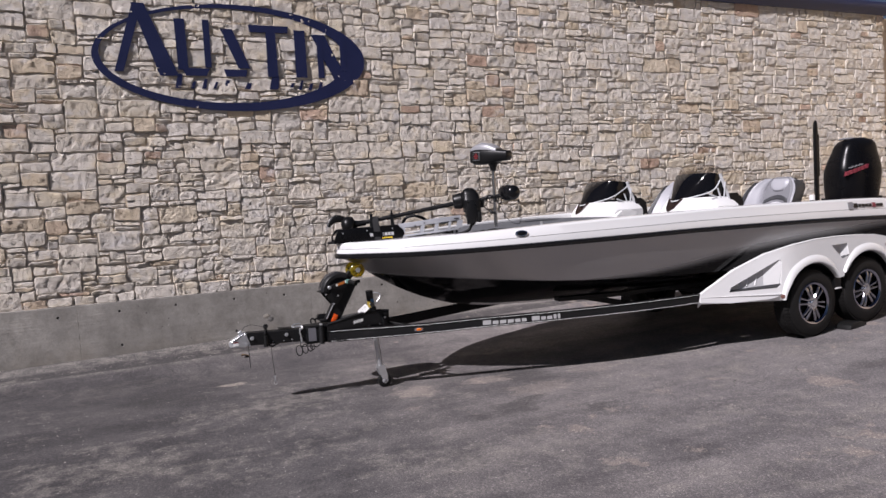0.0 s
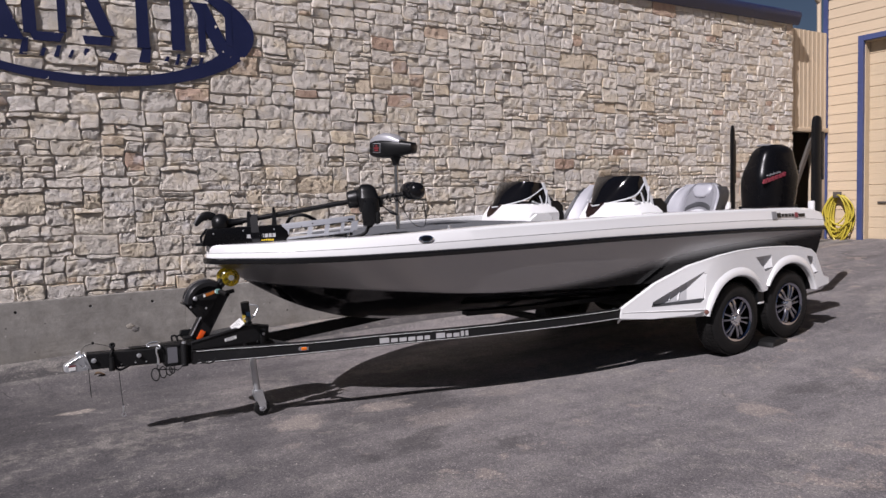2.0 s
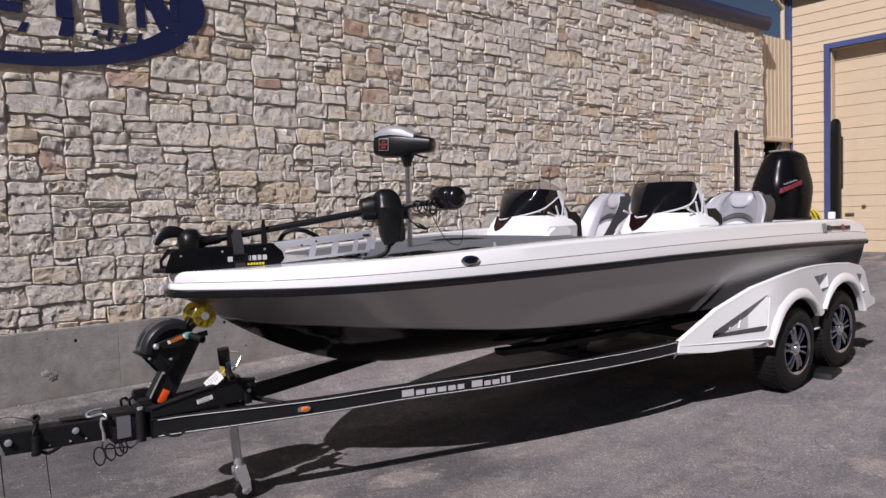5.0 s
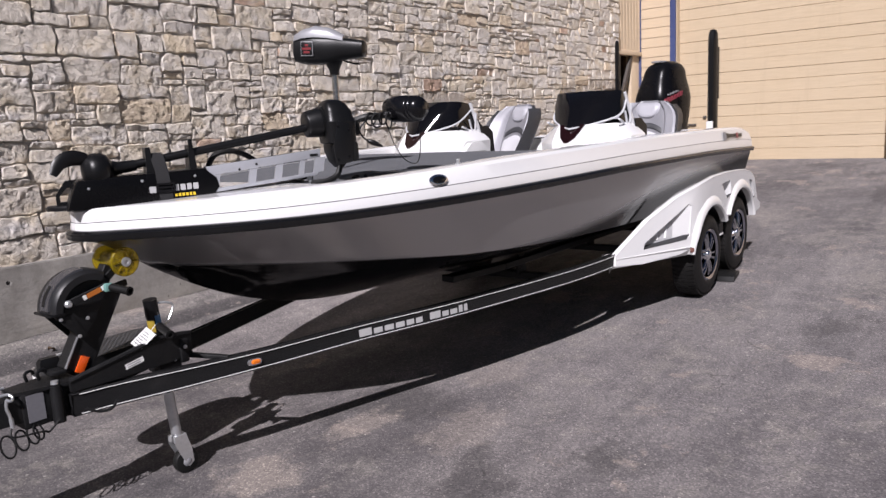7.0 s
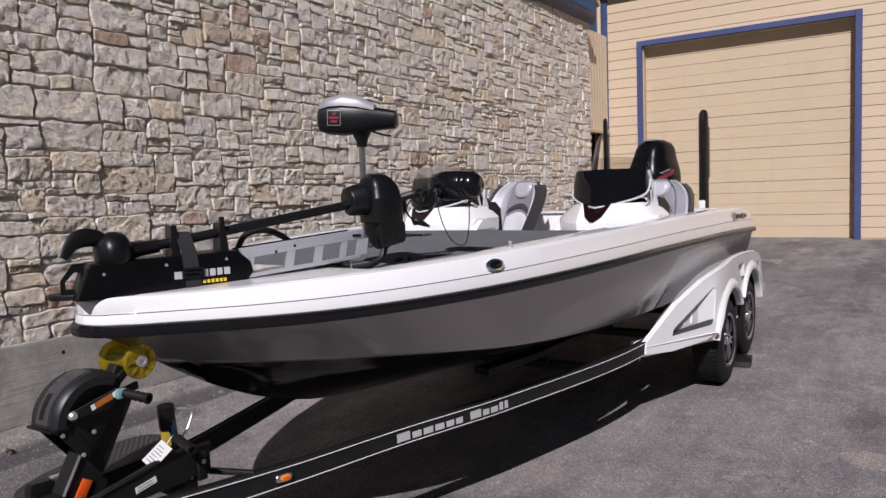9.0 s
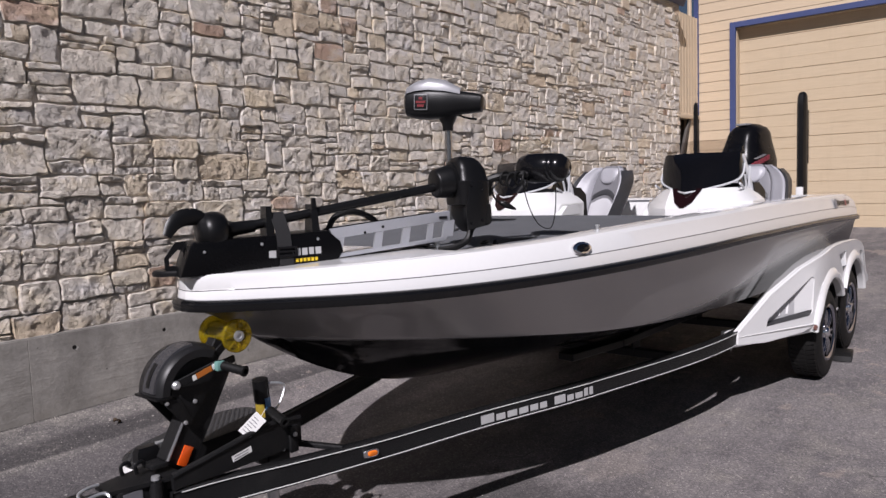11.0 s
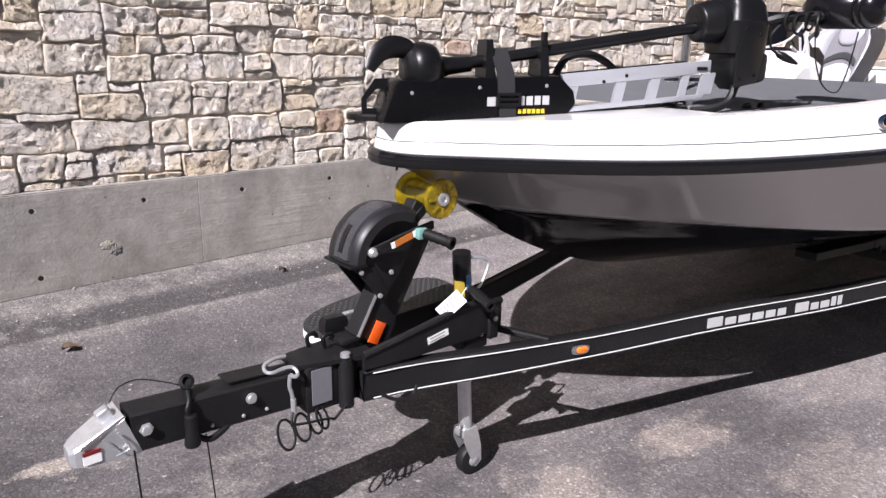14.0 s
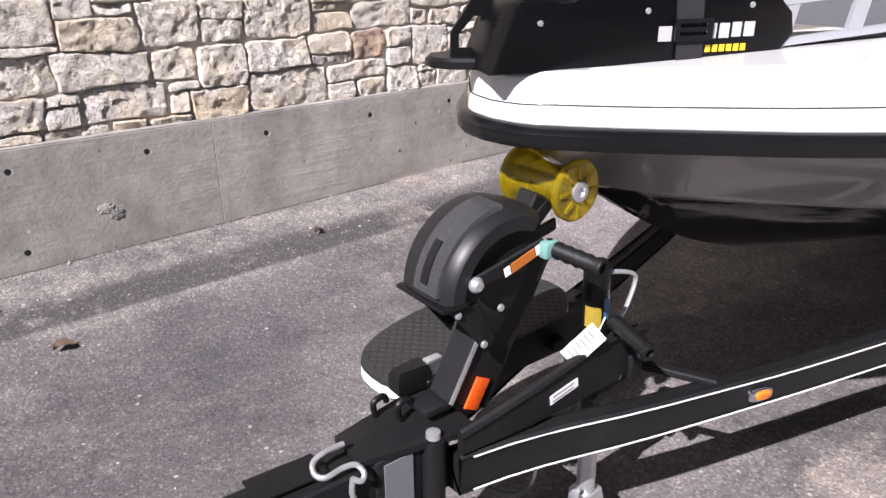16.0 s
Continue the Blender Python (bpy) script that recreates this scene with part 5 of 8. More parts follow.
def build_hull():
    bm = bmesh.new()
    xs = [1.06 + (6.95 - 1.06) * (k / 90) ** 1.5 for k in range(91)]
    rings = []
    for x in xs:
        w, zr, zk = RAIL_W(x), RAIL_Z(x) - 0.03, KEEL_Z(x)
        cw, cz = min(CHINE_W(x), w * 0.97), max(CHINE_Z(x), zk + 0.002)
        cz = min(cz, zr - 0.003)
        half = []
        for k in range(19):
            t = k / 18
            bulge = 0.008 * math.sin(math.pi * t) * min(1, w)
            half.append((w - 0.012 + (cw - w + 0.012) * t ** 1.04 + bulge * (1 if x > 1.3 else 0), zr + (cz - zr) * t))
        half.append((cw - 0.035 * min(1, cw * 2), cz - 0.012 if cz - zk > 0.05 else cz - 0.001))
        for k in range(1, 7):
            t = k / 6
            half.append(((cw - 0.035 * min(1, cw * 2)) * (1 - t), cz - 0.012 + (zk - cz + 0.012) * (t ** 0.85) if cz - zk > 0.05 else cz + (zk - cz) * t))
        ring = [(x, mid_y(x) - a, z) for a, z in half] + [(x, mid_y(x) + a, z) for a, z in half[-2::-1]]
        rings.append(ring)
    loft(bm, rings, True, True)
    ob = part("hull", bm, HULL, boat, "grey metal-flake sides fading to a black bottom", 40)
    lay = ob.data.attributes.new("paint", "FLOAT", "POINT")
    for i, v in enumerate(ob.data.vertices):
        x, z = v.co.x, v.co.z
        edge = CHINE_Z(x) - 0.004
        share = 1.0 if z > edge else 0.0
        if z > edge and x > 3.0:
            # black that rises from the chine and sweeps up towards the stern
            low = SWEEP_Z(x)
            s = min(1.0, max(0.0, (z - low + 0.02) / (0.04 + 0.08 * min(1.0, (x - 3.0) / 1.5))))
            share = s * s * (3 - 2 * s)
        lay.data[i].value = share
    # white cap with a crease, round the whole boat
    bm = bmesh.new()
    sweep(bm, lambda x: [(-0.002, RAIL_Z(x) + 0.002), (-0.006, RAIL_Z(x) + 0.37 * (TOP_Z(x) - RAIL_Z(x))), (-0.009, RAIL_Z(x) + 0.42 * (TOP_Z(x) - RAIL_Z(x))), (-0.028 * blunt(x), TOP_Z(x) - 0.022), (-0.045 * blunt(x), TOP_Z(x) - 0.006),
                         (-0.075 * blunt(x), TOP_Z(x)), (-0.15, TOP_Z(x) - 0.002), (-0.165, TOP_Z(x) - 0.012), (-0.168, TOP_Z(x) - 0.07), (-0.10, TOP_Z(x) - 0.07), (-0.05, RAIL_Z(x) - 0.02), (-0.02, RAIL_Z(x) - 0.028)])
    part("gunwale_cap", bm, WHITE_GEL, boat, "glossy white gunwale cap", 30)
    bm = bmesh.new()
    sweep(bm, lambda x: [(-0.012, RAIL_Z(x) + 0.0), (0.010, RAIL_Z(x) - 0.002), (0.020, RAIL_Z(x) - 0.014), (0.017, RAIL_Z(x) - 0.024), (0.019, RAIL_Z(x) - 0.032), (0.012, RAIL_Z(x) - 0.042), (-0.014, RAIL_Z(x) - 0.044)])
    part("rub_rail", bm, RAIL_BLACK, boat, "black rubber rub rail", 50)
    # fine pinstripe in the crease
    bm = bmesh.new()
    sweep(bm, lambda x: [(-0.0055, RAIL_Z(x) + 0.385 * (TOP_Z(x) - RAIL_Z(x)) - 0.0014), (-0.0055, RAIL_Z(x) + 0.385 * (TOP_Z(x) - RAIL_Z(x)) + 0.0014), (-0.012, RAIL_Z(x) + 0.40 * (TOP_Z(x) - RAIL_Z(x)))])
    part("pinstripe", bm, plain("dark_pinstripe", (0.05, 0.05, 0.052), 0.5, vary=0.1), boat)


def blunt(x):
    """How far the cap rounds over: less at the blunt bow."""
    return 0.18 + 0.82 * min(1.0, max(0.0, (x - 1.06) / 0.5))


def inner_ring(z_off, x0, x1, n=40):
    xs = [x0 + (x1 - x0) * k / n for k in range(n + 1)]
    return [(x, max(RAIL_W(x) - 0.16, 0.02), TOP_Z(x) + z_off) for x in xs]


def deck_sheet(bm, rows, thick):
    """A deck from (x, half width, z) rows, with thickness."""
    top = [[(x, mid_y(x) - w, z), (x, mid_y(x), z + 0.004), (x, mid_y(x) + w, z), (x, mid_y(x) + w, z - thick), (x, mid_y(x) - w, z - thick)] for x, w, z in rows]
    loft(bm, top)


def build_deck():
    bm = bmesh.new()
    deck_sheet(bm, [(x, max(RAIL_W(x) - 0.07, 0.01), TOP_Z(x) - 0.0025) for x in (1.12, 1.16, 1.22, 1.3, 1.4, 1.5, 1.6, 1.7, 1.8, 1.9)], 0.02)
    part("bow_cap", bm, WHITE_GEL, boat, "white moulded bow deck", 20)
    bm = bmesh.new()
    deck_sheet(bm, inner_ring(-0.028, 1.905, 3.75), 0.02)
    part("front_deck", bm, CARPET, boat, "grey carpeted front casting deck", 20)
    bm = bmesh.new()
    deck_sheet(bm, inner_ring(-0.028, 5.75, 6.80), 0.02)
    part("rear_deck", bm, CARPET, boat, "grey carpeted rear deck", 20)
    bm = bmesh.new()
    rows = [(x, RAIL_W(x) - 0.18, 0.98) for x in (3.5, 4.0, 4.6, 5.2, 5.9)]
    deck_sheet(bm, rows, 0.03)
    part("cockpit_floor", bm, CARPET, boat, "", 20)
    bm = bmesh.new()
    for side in (-1, 1):
        loft(bm, [[(x, mid_y(x) + side * (RAIL_W(x) - 0.165), TOP_Z(x) - 0.03), (x, mid_y(x) + side * (RAIL_W(x) - 0.19), TOP_Z(x) - 0.03), (x, mid_y(x) + side * (RAIL_W(x) - 0.23), 0.97), (x, mid_y(x) + side * (RAIL_W(x) - 0.20), 0.97)] for x in (3.5, 4.2, 5.0, 5.95)])
    for x in (3.74, 5.76):
        w = RAIL_W(x) - 0.2
        box(bm, (x - 0.015, YC - w, 0.97), (x + 0.015, YC + w, TOP_Z(x) - 0.03), 0.004)
    part("cockpit_liner", bm, WHITE_GEL, boat, "white moulded cockpit liner", 30)
    bm = bmesh.new()
    box(bm, (6.80, YC - 1.02, 1.28), (6.905, YC - 0.35, 1.405), 0.02)
    box(bm, (6.80, YC + 0.35, 1.28), (6.905, YC + 1.02, 1.405), 0.02)
    box(bm, (6.62, YC - 0.95, 1.36), (6.80, YC + 0.95, 1.40), 0.012)
    part("transom_cap", bm, WHITE_GEL, boat)


build_hull()
build_deck()


def rail_point(x, out=0.0, t=0.5):
    """A point on the white cap of the port side, t from rail (0) to top (1), and its pose along the side."""
    w, dw = RAIL_W(x), (RAIL_W(x + 0.05) - RAIL_W(x - 0.05)) / 0.1
    z = RAIL_Z(x) + t * (TOP_Z(x) - RAIL_Z(x))
    return Vector((x, mid_y(x) - w - out, z)), math.degrees(math.atan2(-dw, 1.0))


def build_boat_details():
    p, yaw = rail_point(2.40, -0.012, 0.62)
    m = Matrix.Translation(p) @ pose(0, 0, 0, -14, 0, yaw)
    bm = bmesh.new()
    turned(bm, (0, 0, 0), (0, -1, 0), ((-0.01, 0.060), (0.004, 0.060), (0.009, 0.052), (0.010, 0.044)), 28)
    bmesh.ops.transform(bm, matrix=m @ Matrix.Diagonal((0.96, 1.0, 0.47, 1)), verts=bm.verts)
    light = part("bow_light", bm, CHROME, boat, "oval chrome navigation light")
    bm = bmesh.new()
    turned(bm, (0, -0.008, 0), (0, -1, 0), ((-0.004, 0.046), (0.003, 0.043), (0.008, 0.030), (0.009, 0.0)), 24)
    bmesh.ops.transform(bm, matrix=m @ Matrix.Diagonal((0.92, 1.0, 0.42, 1)), verts=bm.verts)
    part("lens", bm, BLACK_GLOSS, light)
    # maker's decal near the stern: an emblem and bars
    x = 6.10
    for wide, tall, mt, up in ((0.07, 0.075, GREY_INK, 0.0), (0.055, 0.045, BLACK_PLASTIC, 0), (0.04, 0.03, BLACK_PLASTIC, 0), (0.045, 0.03, BLACK_PLASTIC, 0), (0.04, 0.03, BLACK_PLASTIC, 0), (0.04, 0.03, BLACK_PLASTIC, 0), (0.05, 0.05, PINK_INK, 0.0), (0.10, 0.03, BLACK_PLASTIC, 0)):
        p, yaw = rail_point(x + wide / 2, -0.0085, 0.60)
        bm = bmesh.new()
        box(bm, (-wide / 2, -0.003, -tall / 2), (wide / 2, 0.0, tall / 2), 0, Matrix.Translation(p) @ pose(0, 0, 0, -9, 0, yaw))
        part("decal_bar", bm, mt, boat)
        x += wide + 0.012
    # cleat and small fittings on the deck edge
    bm = bmesh.new()
    turned(bm, (3.02, YC - 0.86, 1.368), (0, 0, 1), ((0, 0.022), (0.004, 0.022), (0.007, 0.016), (0.007, 0)), 16)
    part("rod_holder_ring", bm, CHROME, boat, "chrome deck ring")
    bm = bmesh.new()
    tube(bm, smooth_curve([(2.28, YC - 0.62, 1.345), (2.34, YC - 0.63, 1.352), (2.42, YC - 0.66, 1.35), (2.52, YC - 0.68, 1.345)], 4), [0.016] * 5 + [0.010] * 8, 8)
    part("deck_strap", bm, BLACK_PLASTIC, boat, "short black deck strap")
    bm = bmesh.new()
    bar(bm, (6.78, YC - 0.25, 1.385), (7.15, YC - 0.25, 1.33), 0.06, 0.05)
    bar(bm, (6.78, YC + 0.25, 1.385), (7.15, YC + 0.25, 1.33), 0.06, 0.05)
    box(bm, (6.88, YC - 0.34, 0.62), (7.16, YC + 0.34, 1.30), 0.02)
    part("jack_plate", bm, BLACK_PLASTIC, boat, "black outboard jack plate")


def build_console(yc, front, rear):
    s = 1.0
    base = TOP_Z(4.3) - 0.06
    xf, xr = front, rear
    bm = bmesh.new()
    rings = []
    # lower walls stand upright, the shoulders slope in to the screen
    for z, x0, x1, hw, nose in ((base - 0.03, xf + 0.035, xr + 0.03, 0.345, 0.10), (base + 0.04, xf + 0.045, xr + 0.03, 0.350, 0.11), (1.435, xf + 0.075, xr + 0.02, 0.355, 0.115), (1.445, xf + 0.08, xr + 0.02, 0.350, 0.115), (1.530, xf + 0.16, xr - 0.02, 0.272, 0.115)):
        rings.append([(x0, yc - nose, z), (x0 + 0.15, yc - hw * 0.80, z), (x0 + 0.27, yc - hw, z), (x1, yc - hw, z), (x1, yc + hw, z), (x0 + 0.27, yc + hw, z), (x0 + 0.15, yc + hw * 0.80, z), (x0, yc + nose, z)])
    loft(bm, rings)
    c = part("console", bm, WHITE_GEL, boat, "white moulded console with a smoked windscreen", 25)
    # moulded bulge along each flank
    for side in (-1, 1):
        bm = bmesh.new()
        flank = ((0.27, base - 0.02), (0.60, base - 0.02), (0.60, 1.390), (0.53, 1.432), (0.38, 1.425), (0.30, 1.375))
        loft(bm, [[(xf + a, yc + side * 0.335, z) for a, z in flank], [(xf + a, yc + side * 0.368, z) for a, z in flank], [(xf + 0.45 + (a - 0.45) * 0.86, yc + side * 0.384, base + 0.06 + (z - base - 0.06) * 0.86) for a, z in flank]])
        part("flank", bm, WHITE_GEL, c, "", 25)
    # dark nose panel with a red accent
    bm = bmesh.new()
    loft(bm, [[(xf + 0.152, yc - 0.100, 1.533), (xf + 0.152, yc + 0.100, 1.533)], [(xf + 0.0755, yc - 0.060, 1.446), (xf + 0.0755, yc + 0.060, 1.446)], [(xf + 0.041, yc - 0.014, base + 0.045), (xf + 0.041, yc + 0.014, base + 0.045)]], False, False)
    part("nose_panel", bm, DARK_RED, c, "dark red glossy nose panel")
    # windscreen
    lowc = [(xr - 0.12, yc - 0.262, 1.690), (xf + 0.36, yc - 0.258, 1.588), (xf + 0.20, yc - 0.12, 1.532), (xf + 0.108, yc, 1.505), (xf + 0.20, yc + 0.12, 1.532), (xf + 0.36, yc + 0.258, 1.588), (xr - 0.12, yc + 0.262, 1.690)]
    topc = [(xr - 0.11, yc - 0.245, 1.740), (xf + 0.40, yc - 0.250, 1.758), (xf + 0.335, yc - 0.16, 1.762), (xf + 0.325, yc, 1.765), (xf + 0.335, yc + 0.16, 1.762), (xf + 0.40, yc + 0.250, 1.758), (xr - 0.11, yc + 0.245, 1.740)]
    lo, hi = smooth_curve(lowc, 5), smooth_curve(topc, 5)
    mid = [(a * 0.5 + b * 0.5) + Vector((-0.012, 0, 0.01)) for a, b in zip(lo, hi)]
    inn = [Vector((0.012, 0, 0))] * len(lo)
    bm = bmesh.new()
    loft(bm, [lo, mid, hi, [p + q for p, q in zip(hi, inn)], [p + q for p, q in zip(mid, inn)], [p + q for p, q in zip(lo, inn)]], False, False)
    part("windscreen", bm, SCREEN, c, "dark smoked windscreen", 60)
    # clear acrylic that rises past the smoked panel
    bm = bmesh.new()
    clear_lo = [p + Vector((0.014, 0, -0.004)) for p in hi]
    clear_hi = [p + Vector((0.075 - 0.03 * abs(k / (len(hi) - 1) - 0.5), 0, 0.085 * math.sin(math.pi * k / (len(hi) - 1)) ** 0.6)) for k, p in enumerate(hi)]
    thick = Vector((0.004, 0, 0))
    loft(bm, [clear_lo, clear_hi, [p + thick for p in clear_hi], [p + thick for p in clear_lo]], False, False)
    clear = part("clear_screen", bm, CLEAR_ACRYLIC, c, "faintly tinted clear windscreen", 60)
    clear.visible_shadow = False
    for side in (-1, 1):
        bm = bmesh.new()
        bar(bm, (xr - 0.03, yc + side * 0.290, 1.50), (xr - 0.10, yc + side * 0.250, 1.745), 0.016, 0.030, 0.003, (1, 0, 0.3))
        tube(bm, smooth_curve([(xr - 0.115, yc + side * 0.268, 1.688), (xf + 0.36, yc + side * 0.264, 1.585), (xf + 0.20, yc + side * 0.126, 1.529), (xf + 0.102, yc, 1.503)], 5), 0.007, 8)
        for k in range(3):
            a = 0.25 + 0.22 * k
            tube(bm, [(xr - 0.03 - 0.22 * a, yc + side * 0.282, 1.525), (xr - 0.07 - 0.10 * k, yc + side * 0.285, 1.665 - 0.055 * k)], 0.008, 6)
        part("screen_frame", bm, SATIN_SILVER, c, "silver truss frame")
        bm = bmesh.new()
        tri = [(xr - 0.10, yc + side * 0.238, 1.728), (xr - 0.035, yc + side * 0.272, 1.535), (xf + 0.36, yc + side * 0.262, 1.540)]
        loft(bm, [tri, [(x, y - side * 0.006, z) for x, y, z in tri]])
        part("side_screen", bm, SCREEN, c, "dark triangular side screen", 0)
    # dash face
    bm = bmesh.new()
    face = ((-0.03, 0.30, 1.555), (0.055, 0.31, 1.555), (0.095, 0.335, 1.50), (0.115, 0.335, 1.32), (0.03, 0.335, 1.2), (-0.03, 0.335, 1.2))
    loft(bm, [[(xr + a, yc + side * b, z) for a, b, z in face] for side in (-1, 1)])
    part("dash", bm, BLACK_PLASTIC, c, "charcoal dashboard")
    return c


def build_steering():
    bm = bmesh.new()
    o, r = Vector((4.72, 8.12, 1.52)), 0.165
    d, s, u = basis((1, 0, 0.55))
    pts = [o + r * (math.cos(2 * math.pi * k / 28) * s + math.sin(2 * math.pi * k / 28) * u) for k in range(29)]
    tube(bm, pts, 0.014, 8, False)
    for k in range(3):
        a = 2 * math.pi * k / 3 + 0.5
        tube(bm, [o - d * 0.03, o + r * (math.cos(a) * s + math.sin(a) * u)], 0.010, 6)
    tube(bm, [o - d * 0.03, o - d * 0.16], 0.03, 10)
    part("steering_wheel", bm, BLACK_PLASTIC, boat, "black steering wheel")


def build_deck_fittings():
    """A strap eye on the front deck and a small chrome fitting on the gunwale."""
    z = TOP_Z(2.22) - 0.022
    bm = bmesh.new()
    tube(bm, [(2.238 + 0.020 * math.cos(a), 7.02 + 0.014 * math.sin(a), z + 0.010 + 0.004 * math.cos(a)) for a in [2 * math.pi * i / 16 for i in range(17)]], 0.005, 6, False)
    bar(bm, (2.235, 7.005, z + 0.004), (2.175, 6.905, z + 0.003), 0.014, 0.004, 0.001)
    part("strap_eye", bm, BLACK_RUBBER, boat, "black strap eye on the deck")
    bm = bmesh.new()
    turned(bm, (2.626, 6.664, TOP_Z(2.626) - 0.002), (0, 0, 1), ((0, 0.016), (0.004, 0.016), (0.006, 0.009), (0.020, 0.008), (0.022, 0.011), (0.026, 0.010), (0.027, 0)), 16)
    part("deck_fitting", bm, ZINC, boat, "small chrome deck fitting")


build_boat_details()
build_deck_fittings()
build_console(6.90, 4.17, 4.75)
build_console(8.235, 4.03, 4.70)
build_steering()


# ---- seats ----
def build_seat(x, yc, top, group, yaw=0.0, wide=1.0):
    seat = thing("pedestal_chair", (x, yc, 0.98), "silver and grey vinyl bucket seat with charcoal bolsters", "chair", group)
    zb = 1.12

    def shell(bm, sections):
        loft(bm, [[(x + a, yc + b, c) for a, b, c in ring] for ring in sections])
    # padded backrest: a curved sheet with wings, cut into panels
    def back_skin(t, v, d=0.0):
        """A point of the padding, t up the back, v across from -1 to 1, d proud of it."""
        z = zb - 0.02 + (top - zb + 0.02) * t
        round_off = 1.0 if t < 0.70 else math.sqrt(max(0.0, 1 - ((t - 0.70) / 0.31) ** 2.2))
        hw = (0.235 + 0.025 * math.sin(math.pi * t)) * (0.30 + 0.70 * round_off)
        wing = 0.27 * abs(v) ** 2.4 * (1 - 0.66 * t)
        return (0.06 + 0.20 * t ** 1.15 - wing - d, hw * v, z)

    def panel(name, material, t0, t1, v0, v1, puff, back, label, smooth=60, bow=0.0, moon=False):
        bm = bmesh.new()
        rings = []
        for i in range(13):
            t = t0 + (t1 - t0) * i / 12
            ends = math.sqrt(max(0.0, 1 - abs(2 * i / 12 - 1) ** 5))
            wide = math.sqrt(max(0.06, 1 - (1 - i / 12) ** 2)) if moon else 1.0

            def skin(t, v, d=0.0):
                return back_skin(t - bow * (2 * abs(v / (v1 - v0)) ** 2), v * wide, d)
            front = [skin(t, v0 + (v1 - v0) * k / 8, puff * ends * math.sqrt(max(0.0, 1 - abs(2 * k / 8 - 1) ** 4))) for k in range(9)]
            rear = [skin(t, v0 + (v1 - v0) * k / 8, -back) for k in range(8, -1, -1)]
            rings.append(front + rear)
        shell(bm, rings)
        return part(name, bm, material, seat, label, smooth)
    panel("backrest", SEAT_GREY, 0.0, 1.0, -0.55, 0.55, 0.022, 0.05, "grey vinyl backrest")
    for side in (-1, 1):
        a, b = sorted((side * 0.555, side * 0.99))
        panel("bolster", SEAT_LIGHT, 0.0, 0.985, a, b, 0.034, 0.05, "silver-white side bolster")
        a, b = sorted((side * 0.995, side * 1.09))
        panel("side_panel", SEAT_DARK, 0.0, 0.93, a, b, 0.004, 0.15, "charcoal side panel")
    panel("back_shell", SEAT_DARK, 0.0, 0.975, -0.97, 0.97, -0.052, 0.085, "charcoal back shell")
    panel("headrest", SEAT_LIGHT, 0.74, 0.975, -0.52, 0.52, 0.045, 0.0, "silver half-moon headrest pad", moon=True)
    panel("lumbar_pad", SEAT_DARK, 0.60, 0.69, -0.53, 0.53, 0.034, 0.0, "charcoal lumbar insert", bow=0.20)
    panel("lower_pad", SEAT_WHITE, 0.10, 0.595, -0.53, 0.53, 0.036, 0.0, "silver-white lower pad", bow=0.20)
    bm = bmesh.new()
    box(bm, (x - 0.42, yc - 0.25, zb - 0.10), (x + 0.16, yc + 0.25, zb + 0.05), 0.05, None, 3)
    part("seat_cushion", bm, SEAT_LIGHT, seat, "silver-white cushion")
    bm = bmesh.new()
    box(bm, (x - 0.35, yc - 0.22, 0.982), (x + 0.12, yc + 0.22, zb - 0.09), 0.02)
    part("seat_base", bm, WHITE_GEL, seat)
    seat.matrix_world = pose(x, yc, 0.98, 0, 0, yaw) @ Matrix.Diagonal((1, wide, 1, 1))


build_seat(5.57, 6.92, 1.69, "cockpit seats", 4, 1.12)
build_seat(5.21, 8.06, 1.725, "cockpit seats", -15)


